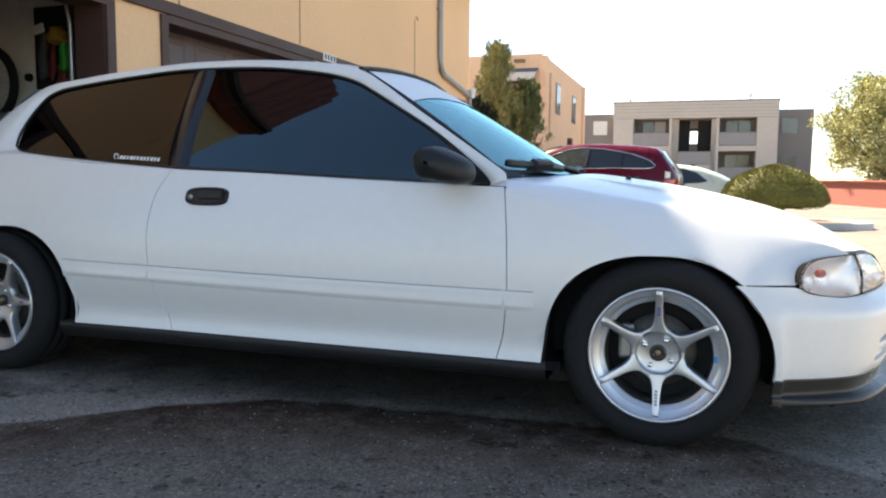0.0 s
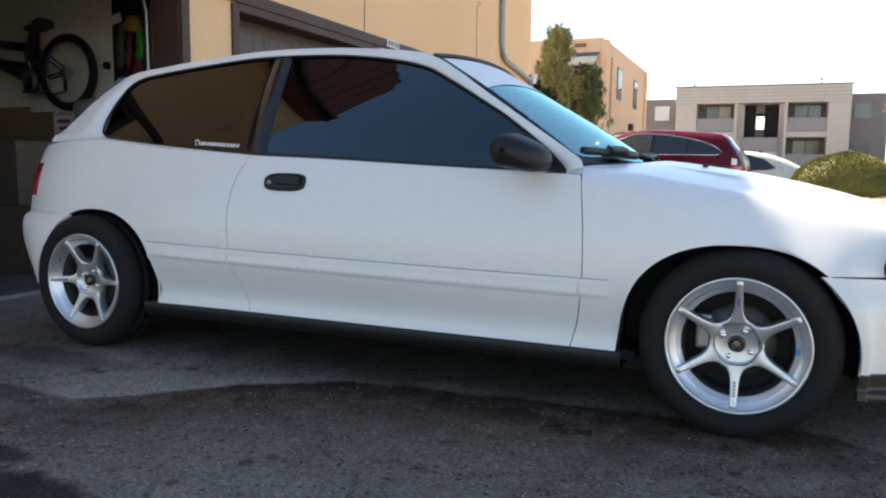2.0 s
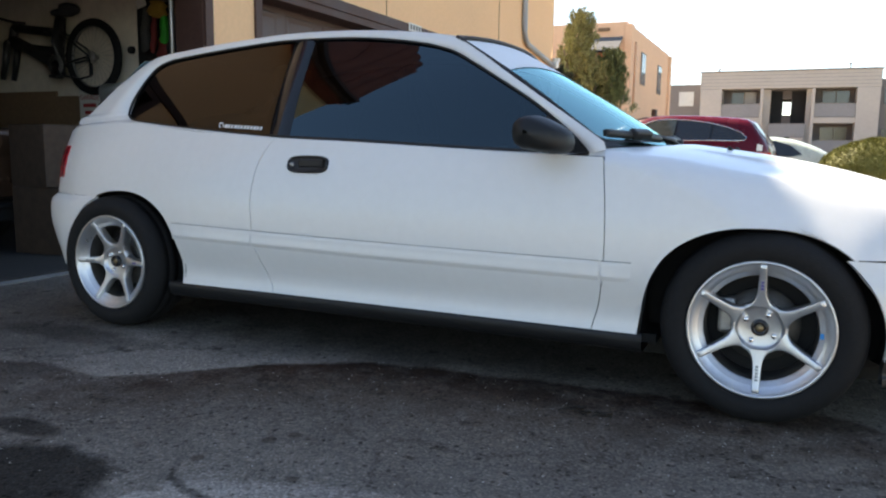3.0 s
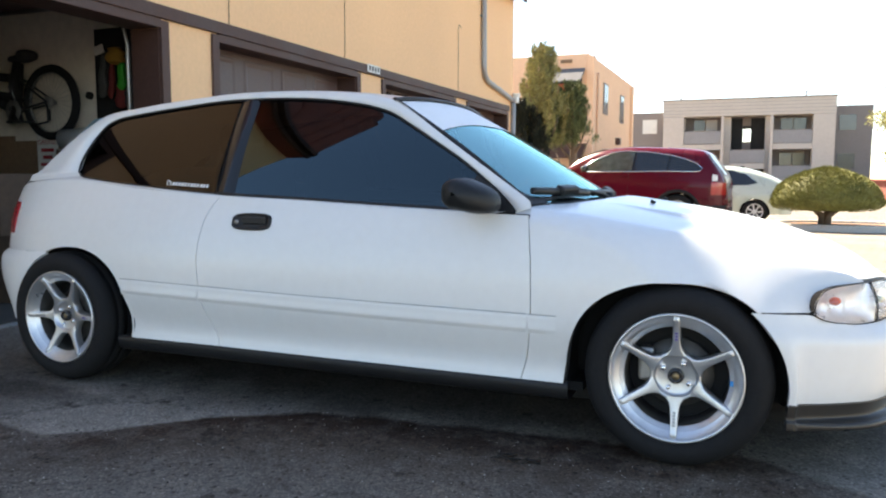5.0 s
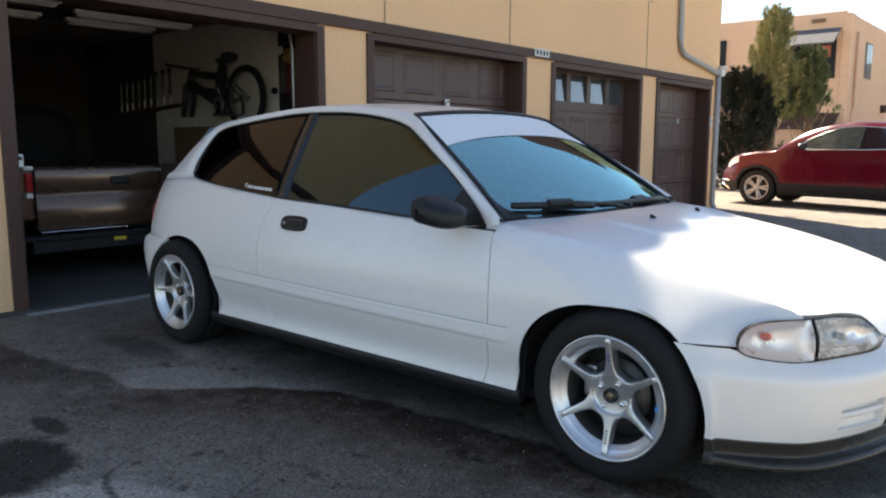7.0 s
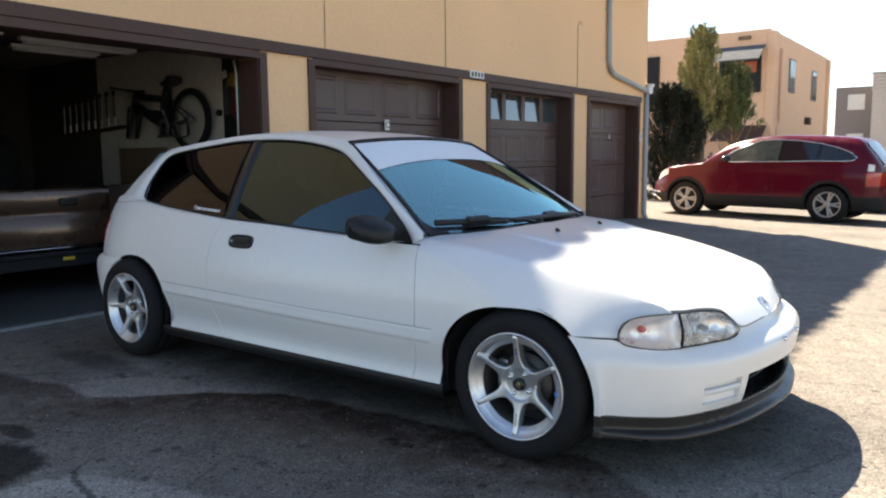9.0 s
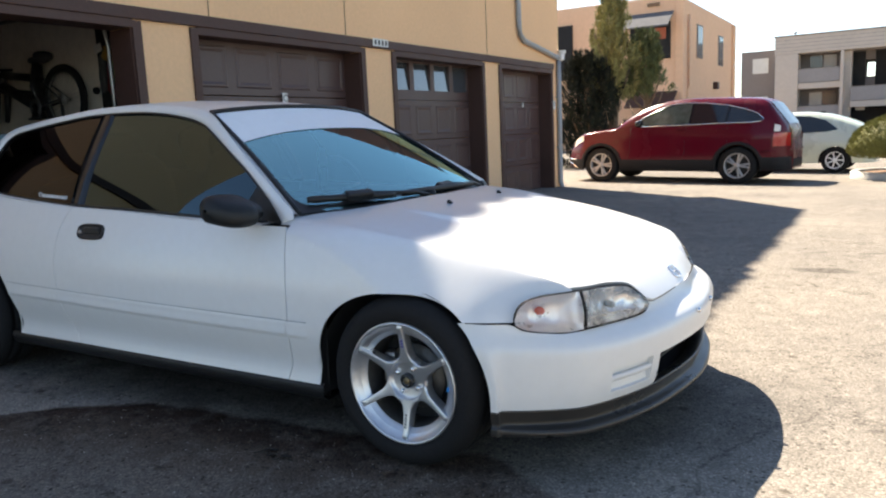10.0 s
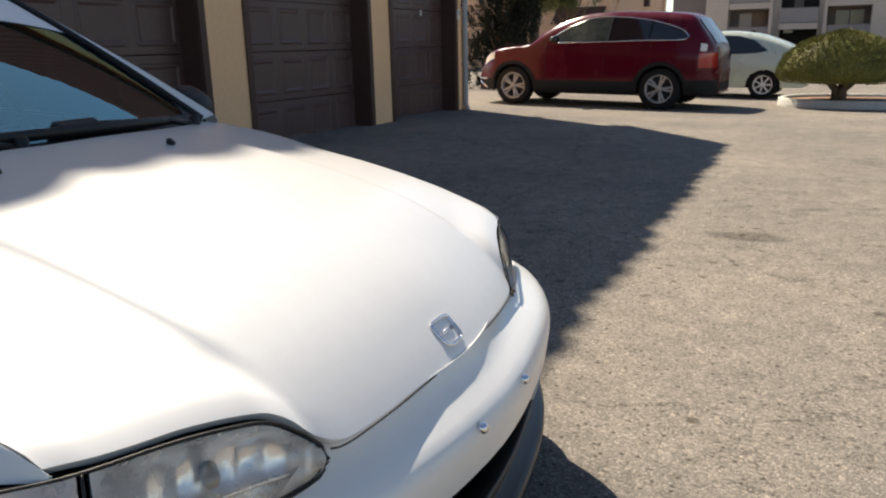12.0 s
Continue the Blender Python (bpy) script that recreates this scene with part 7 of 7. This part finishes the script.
for _ in range(15000):
    t = rng.random() ** 0.8
    z = 0.28 + 0.88 * t
    a = rng.uniform(0, 2 * math.pi)
    r = curve([(0, 0.55), (0.06, 0.92), (0.22, 1.02), (0.45, 0.94), (0.7, 0.72), (0.88, 0.42), (1, 0.03)])(t) * (0.96 + 0.05 * rng.random()) * (1 + 0.05 * noise.noise((3 * math.cos(a), 3 * math.sin(a), z * 3)))
    p = Vector((r * math.cos(a), 0.9 * r * math.sin(a), z))
    g = (Vector((math.cos(a), math.sin(a), 0.7)) + Vector((rng.gauss(0, 0.5), rng.gauss(0, 0.5), rng.gauss(0, 0.5)))).normalized()
    s = g.cross(Vector((rng.gauss(0, 1), rng.gauss(0, 1), rng.gauss(0, 1)))).normalized()
    ln = rng.uniform(0.03, 0.075)
    bm.faces.new([bm.verts.new(p - s * 0.008), bm.verts.new(p + s * 0.008), bm.verts.new(p + g * ln)])
part("crown", bm, GREEN, bush)


def juniper(name, label, base, h, w, n, seed, low=0.1, leaf=None, lean=0.0):
    """Upright plumes of fine sprays round a forked trunk; low: where the foliage starts, as a share of h."""
    rg = random.Random(seed)
    t = thing(name, label, "tree", Matrix.Translation(base))
    bm = bmesh.new()
    tube(bm, [(0, 0, -0.1), (0.05, 0.02, h * 0.4), (lean * 0.6, 0.05, h * 0.8), (lean, 0, h * 0.93)], [0.16, 0.12, 0.05, 0.02], 9)
    for k in range(12):
        a, z = rg.uniform(0, 6.28), h * rg.uniform(0.12, 0.6)
        tube(bm, [(0.03, 0.02, z), (0.3 * w * math.cos(a), 0.3 * w * math.sin(a), z + 0.08 * h), (0.55 * w * math.cos(a), 0.55 * w * math.sin(a), z + 0.22 * h)], [0.05, 0.03, 0.012], 6)
    part("trunk", bm, BARK, t)
    bm = bmesh.new()
    outline = curve([(0, 0.70), (0.2, 1.0), (0.45, 0.88), (0.7, 0.64), (0.88, 0.42), (1, 0.14)])
    for k in range(n):
        f = low + (0.97 - low) * rg.random() ** 0.95
        a = rg.uniform(0, 6.28)
        lobe = noise.noise((1.6 * math.cos(a) + seed, 1.6 * math.sin(a), 3.4 * f))
        if lobe < -0.22:  # gaps between the plumes
            continue
        wz = w * outline(f) * rg.uniform(0.25, 1.05) * (0.86 + 0.75 * lobe)
        c = Vector((wz * math.cos(a) + lean * f, wz * math.sin(a), h * f - 0.1))
        tall = rg.uniform(0.20, 0.46) * (1.0 if f < 0.8 else 0.8)
        wide = rg.uniform(0.08, 0.17)
        out = Vector((0.35 * math.cos(a), 0.35 * math.sin(a), 1)).normalized()
        for _ in range(95):
            u = rg.random()
            spread_r = wide * (1.0 - 0.75 * u)
            p = c + out * (tall * (u - 0.3)) + Vector((rg.gauss(0, 0.55), rg.gauss(0, 0.55), rg.gauss(0, 0.35))) * spread_r
            g = (out + Vector((rg.gauss(0, 0.55), rg.gauss(0, 0.55), rg.gauss(0, 0.4)))).normalized()
            s = g.cross(Vector((rg.gauss(0, 1), rg.gauss(0, 1), rg.gauss(0, 1)))).normalized() * rg.uniform(0.008, 0.016)
            ln = rg.uniform(0.05, 0.12)
            bm.faces.new([bm.verts.new(p - s), bm.verts.new(p + s), bm.verts.new(p + g * ln)])
    part("crown", bm, leaf or JUNIPER, t)
    return t


# near-black leaves: the tree's backlit, shaded side is put into the colour
SHADED_JUNIPER = leaf_mat("shade_painted_juniper_sprays", (0.013, 0.018, 0.011))
GREEN_JUNIPER = leaf_mat("green_juniper_sprays", (0.10, 0.12, 0.05))
juniper("juniper_tree", "tall ragged yellow-green juniper beside the garage end", (-5.50, 18.0, -0.2), 4.95, 0.95, 400, 3, 0.42)
juniper("juniper_tree", "bushy green juniper in front of the apartment wall", (-4.72, 18.6, -0.2), 3.9, 0.90, 280, 5, 0.56, GREEN_JUNIPER)
juniper("juniper_tree", "juniper behind the garage corner, its shade painted into the leaves", (-5.95, 17.2, -0.2), 3.25, 1.25, 560, 9, 0.03, SHADED_JUNIPER)


def broad_tree(label, base, h, w, n, seed):
    rg = random.Random(seed)
    t = thing("broadleaf_tree", label, "tree", Matrix.Translation(base))
    bm = bmesh.new()
    tube(bm, [(0, 0, -0.1), (0.08, 0, h * 0.25), (0, 0.1, h * 0.55)], [0.28, 0.2, 0.09], 10)
    for k in range(14):
        a, z = rg.uniform(0, 6.28), h * rg.uniform(0.18, 0.5)
        tube(bm, [(0.03, 0.02, z), (0.35 * w * math.cos(a), 0.35 * w * math.sin(a), z + 0.15 * h), (0.75 * w * math.cos(a), 0.75 * w * math.sin(a), z + 0.3 * h)], [0.09, 0.05, 0.015], 6)
    part("trunk", bm, BARK, t)
    bm = bmesh.new()
    for k in range(n):
        d = Vector((rg.gauss(0, 1), rg.gauss(0, 1), rg.gauss(0, 1))).normalized()
        q = rg.uniform(0.45, 0.95)
        c = (d.x * w * q, d.y * w * q, h * 0.55 + d.z * h * 0.43 * q)
        leaves(bm, rg, 260, c, (0.58, 0.58, 0.44), 0.10, aspect=0.65, shell=0.3)
    part("crown", bm, PALE_LEAF, t)
    return t


broad_tree("large pale green tree behind the red wall", (7.1, 30.5, -0.2), 5.4, 2.6, 170, 21)
broad_tree("pale green tree behind the red wall", (11.5, 33.0, -0.2), 5.0, 2.8, 150, 22)

# red block wall along the far side
BRICK = mat("red_block_wall", (0.26, 0.075, 0.055), 0.85, 0, 0.15, 2, 18, 0.3, 30)
bm = bmesh.new()
for x0, y0, x1, y1 in ((3.9, 35.5, 6.4, 26.3), (6.4, 26.3, 13.0, 21.0)):
    d = Vector((x1 - x0, y1 - y0, 0))
    nrm = Vector((-d.y, d.x, 0)).normalized() * 0.1
    poly(bm, [(x0, y0, -0.25), (x1, y1, -0.25), (x1 + nrm.x, y1 + nrm.y, -0.25), (x0 + nrm.x, y0 + nrm.y, -0.25)], 1.02, (0, 0, 1))
    box(bm, ((x0 + x1) / 2, (y0 + y1) / 2, 0.78), (0.28, d.length + 0.1, 0.07), 0.01, Euler((0, 0, math.atan2(d.y, d.x) - math.pi / 2)).to_matrix())
structure("wall_yard", bm, BRICK, "red painted block wall at the yard's edge")

# ---- apartment houses ----
GREY_WALL = mat("grey_panel_wall", (0.20, 0.175, 0.165), 0.8, 0, 0.1, 1, 6)
PALE_WALL = mat("pale_block_wall", (0.50, 0.44, 0.39), 0.85, 0, 0.08, 0.5, 5)
RAIL_GREY = mat("grey_balcony_panel", (0.27, 0.255, 0.255), 0.7, 0, 0.1, 1, 8)
FAR_GLASS = mat("far_window_glass", (0.07, 0.08, 0.09), 0.12, 0, 0.2, 0.6, 5, spec=0.8)
BLIND = mat("pale_blind", (0.6, 0.6, 0.58), 0.8, 0, 0.1)
flats = thing("apartment_block", "pale two-storey apartment block with grey balconies", "building", Matrix.Translation((-1.2, 0, 0)))
Y0 = 60.0
bm = bmesh.new()
for cx, cz, w, h in ((-2.48, 3.2, 5.94, 7.0), (4.03, 3.2, 5.84, 7.0), (0.80, 5.82, 0.62, 1.76), (0.80, 1.70, 0.62, 4.0)):
    box(bm, (cx, Y0 + 4.0, cz), (w, 4.0, h))
part("core_wall", bm, GREY_WALL, flats)
bm = bmesh.new()
box(bm, (0.75, Y0 + 0.9, 6.27), (12.45, 2.0, 1.28), 0.03)
part("parapet", bm, PALE_WALL, flats, "pale parapet band")
bm = bmesh.new()
box(bm, (0.75, Y0 + 0.9, 6.95), (12.6, 2.15, 0.10), 0.02)
part("coping", bm, GREY_WALL, flats, "dark roof coping")
for k in range(4):
    bm = bmesh.new()
    box(bm, (0.75, Y0 - 0.105, 5.86 + 0.26 * k), (12.45, 0.02, 0.03))
    part("siding_joint", bm, RAIL_GREY, flats)
for x0, x1 in ((-5.42, -3.85), (-1.0, -0.35), (2.15, 2.7), (5.45, 6.95)):
    bm = bmesh.new()
    box(bm, ((x0 + x1) / 2, Y0 + 0.8 if x1 - x0 > 1 else Y0 + 1.2, 2.5), (x1 - x0, 1.9 if x1 - x0 > 1 else 1.0, 6.24), 0.02)
    part("pier", bm, PALE_WALL, flats)
for x in (-0.95, 2.6):
    bm = bmesh.new()
    box(bm, (x, Y0 - 0.05, 2.5), (0.22, 0.2, 6.24), 0.02)
    part("post", bm, PALE_WALL, flats)
for x0, x1 in ((-3.85, -1.0), (-0.35, 2.15), (2.7, 5.45)):
    for z in (3.45, 0.72):
        mid = x0 == -0.35
        if mid and z < 1:
            continue
        zb = 1.95 if mid else z
        bm = bmesh.new()
        box(bm, ((x0 + x1) / 2, Y0 + 0.02, zb + 0.52), (x1 - x0, 0.12, 0.98), 0.01)
        bal = part("balcony", bm, RAIL_GREY, flats, "grey panelled balcony")
        bm = bmesh.new()
        box(bm, ((x0 + x1) / 2, Y0 + 0.02, zb + 1.03), (x1 - x0, 0.16, 0.06), 0.01)
        part("handrail", bm, GREY_WALL, bal)
        bm = bmesh.new()
        box(bm, ((x0 + x1) / 2, Y0 + 0.9, zb - 0.22), (x1 - x0, 1.9, 0.42))
        part("floor_slab", bm, PALE_WALL, bal)
        if mid:
            continue
        bm = bmesh.new()
        box(bm, ((x0 + x1) / 2 + 0.1, Y0 + 1.98, z + 1.1), (1.9, 0.06, 2.0), 0.01)
        wv = part("window", bm, GREY_WALL, flats)
        for d in (-0.47, 0.47):
            bm = bmesh.new()
            box(bm, ((x0 + x1) / 2 + 0.1 + d, Y0 + 1.94, z + 1.15), (0.86, 0.03, 1.8))
            part("pane", bm, BLIND if (d > 0) == (z > 1) and x0 < 0 else FAR_GLASS, wv)
# flat black plates paint the shade inside the stairwell
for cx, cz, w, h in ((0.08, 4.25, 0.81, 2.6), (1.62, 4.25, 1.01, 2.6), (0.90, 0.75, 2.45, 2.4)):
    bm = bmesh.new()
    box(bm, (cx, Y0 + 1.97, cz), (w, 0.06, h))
    part("stair_shade_plate", bm, DARK, flats, "black plate painting the stairwell's shade")
bm = bmesh.new()
box(bm, (0.25, Y0 + 1.2, 1.45), (0.6, 0.05, 0.35), 0.01)
part("hanging_sign", bm, BLIND, flats, "small pale sign under the stair")
for x, w, h in ((-6.80, 2.75, 6.2), (8.3, 2.7, 6.35)):
    bm = bmesh.new()
    box(bm, (x, Y0 + 4.0, h / 2 - 0.3), (w, 4.0, h + 0.6))
    wg = part("wing", bm, GREY_WALL, flats, "dark grey side wing")
    for z in (5.05, 2.1):
        bm = bmesh.new()
        box(bm, (x + (0.05 if x < 0 else -0.35), Y0 + 1.97, z), (1.15, 0.06, 1.15))
        part("window", bm, BLIND if x < 0 else FAR_GLASS, wg)
for x, z in ((-4.3, 7.3), (5.0, 7.5)):
    bm = bmesh.new()
    tube(bm, [(x, Y0 + 2, 6.8), (x, Y0 + 2, z)], 0.06, 6)
    tube(bm, [(x - 0.12, Y0 + 2, z), (x + 0.12, Y0 + 2, z + 0.08)], 0.07, 6)
    part("roof_vent", bm, RAIL_GREY, flats)

AWNING = mat("grey_awning_metal", (0.14, 0.14, 0.145), 0.95, 0, 0.15, 1, 8, spec=0.05)
orange = thing("apricot_apartment_house", "apricot stucco two-storey house with a roof parapet and awning", "building", Matrix.Translation((-1.0, 0, 0)))
bm = bmesh.new()
box(bm, (-10.1, 36.2, 2.93), (9.0, 12.4, 6.66), 0.05)
part("wall", bm, ORANGE_STUCCO, orange)
bm = bmesh.new()
box(bm, (-5.55, 30.25, 3.05), (0.35, 0.6, 6.2), 0.04)
part("corner_pier", bm, ORANGE_STUCCO, orange)
bm = bmesh.new()
box(bm, (-5.60, 42.2, 3.0), (0.3, 0.5, 6.3), 0.04)
part("corner_pier", bm, ORANGE_STUCCO, orange)
# no hole here: a black plate paints the recess's shade on the wall
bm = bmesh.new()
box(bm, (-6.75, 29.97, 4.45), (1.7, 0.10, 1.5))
part("balcony_shade_plate", bm, DARK, orange, "black plate painting the balcony recess's shade")
bm = bmesh.new()
box(bm, (-6.55, 29.90, 4.75), (0.95, 0.06, 0.45))
part("red_panel", bm, mat("terracotta_panel", (0.42, 0.12, 0.07), 0.8), orange)
bm = bmesh.new()
poly(bm, [(-7.7, 29.9, 5.62), (-5.75, 29.9, 5.62), (-5.75, 28.9, 4.98), (-7.7, 28.9, 4.98)], 0.06, (0, 0, -1))
part("awning", bm, AWNING, orange, "grey metal awning")
bm = bmesh.new()
poly(bm, [(-7.6, 29.9, 2.35), (-5.6, 29.9, 2.35), (-5.6, 29.0, 1.75), (-7.6, 29.0, 1.75)], 0.06, (0, 0, -1))
part("lower_awning", bm, BROWN, orange)
for y, z, h, w in ((34.0, 4.65, 1.35, 1.0), (38.9, 4.55, 1.35, 1.0), (36.8, 1.55, 0.7, 0.8)):
    bm = bmesh.new()
    box(bm, (-5.585, y, z), (0.06, w + 0.14, h + 0.14), 0.01)
    wv = part("window", bm, GREY_WALL, orange)
    for d in (-0.25, 0.25):
        bm = bmesh.new()
        box(bm, (-5.55, y + d * w, z), (0.02, w * 0.46, h))
        part("pane", bm, FAR_GLASS, wv)
bm = bmesh.new()
tube(bm, [(-5.5, 31.6, 5.6), (-5.5, 31.6, 2.6), (-5.5, 31.3, 2.3), (-5.5, 31.3, 0.0)], 0.06, 6)
part("drain_pipe", bm, ORANGE_STUCCO, orange)
# stair opening as a black plate, its inner shade painted on
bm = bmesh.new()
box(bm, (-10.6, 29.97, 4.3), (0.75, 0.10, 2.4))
part("stairway_shade_plate", bm, DARK, orange, "black plate painting the stair opening's shade")
bm = bmesh.new()
box(bm, (-5.50, 37.4, 2.75), (0.25, 0.45, 0.35), 0.03)
part("wall_lamp", bm, BROWN, orange, "small dark wall lamp")
bm = bmesh.new()
box(bm, (-6.6, 29.95, 5.95), (0.5, 0.06, 0.14))
part("wall_vent", bm, CARDBOARD, orange)

# ---- loose bits on the asphalt ----
LITTER = mat("dry_dark_litter", (0.03, 0.022, 0.016), 0.9, 0, 0.3, 20, 90)
rng = random.Random(31)
for label, name, m, n, lo, hi in (("dark dry leaf bits and twigs strewn on the asphalt", "leaf_litter", LITTER, 420, 0.004, 0.017), ("pale grit strewn on the asphalt", "loose_grit", mat("pale_grit", (0.45, 0.42, 0.38), 0.9, 0, 0.3, 20, 90), 520, 0.0015, 0.0045)):
    bm = bmesh.new()
    for _ in range(n):
        x = rng.uniform(-2.9, 1.0)
        y = -0.75 - abs(rng.gauss(0, 0.55)) - (0.45 if x < -1.6 else 0.0)
        s = rng.uniform(lo, hi) * (0.6 + 0.4 * rng.random())
        a = rng.uniform(0, 6.28)
        w = s * rng.uniform(0.15, 0.6) if hi > 0.01 else s * rng.uniform(0.6, 1.0)
        h = rng.uniform(0.2, 0.4) * min(s, 0.008)
        u, v = Vector((math.cos(a), math.sin(a), 0)), Vector((-math.sin(a), math.cos(a), 0))
        c = Vector((x, y, ground_z(x, y) + 0.0005))
        base = [bm.verts.new(c + u * s + v * w * 0.3), bm.verts.new(c + v * w), bm.verts.new(c - u * s - v * w * 0.4), bm.verts.new(c - v * w)]
        tip = bm.verts.new(c + Vector((0, 0, h + 0.001)))
        for k in range(4):
            bm.faces.new([base[k], base[(k + 1) % 4], tip])
    tagged(link(name, bm, m), label, "debris", "", "stuff")
scraps = thing("twig_scraps", "small heap of dark twigs and leaf scraps on the asphalt", "debris", Matrix.Translation((-0.47, -0.93, 0.001)))
for k in range(9):
    a, r = 0.25 + rng.gauss(0, 0.5), rng.uniform(0.02, 0.055)
    c = Vector((rng.gauss(0, 0.055), rng.gauss(0, 0.016), 0.004))
    u = Vector((math.cos(a), math.sin(a), 0))
    v = Vector((-u.y, u.x, 0))
    bm = bmesh.new()
    if k % 3:
        tube(bm, [c - u * r, c + v * 0.2 * r + Vector((0, 0, 0.003)), c + u * r], [0.0016, 0.0026, 0.0012], 5)
        part("twig", bm, LITTER, scraps)
    else:
        sheet(bm, [[c + u * r * q * 0.6 + v * w * r * 0.28 * (1 - q * q) + Vector((0, 0, 0.006 * abs(w) + 0.004 * q * q)) for w in (-1, 0, 1)] for q in (-0.95, -0.4, 0.2, 0.95)], (0, 0, 1))
        part("leaf", bm, LITTER, scraps)
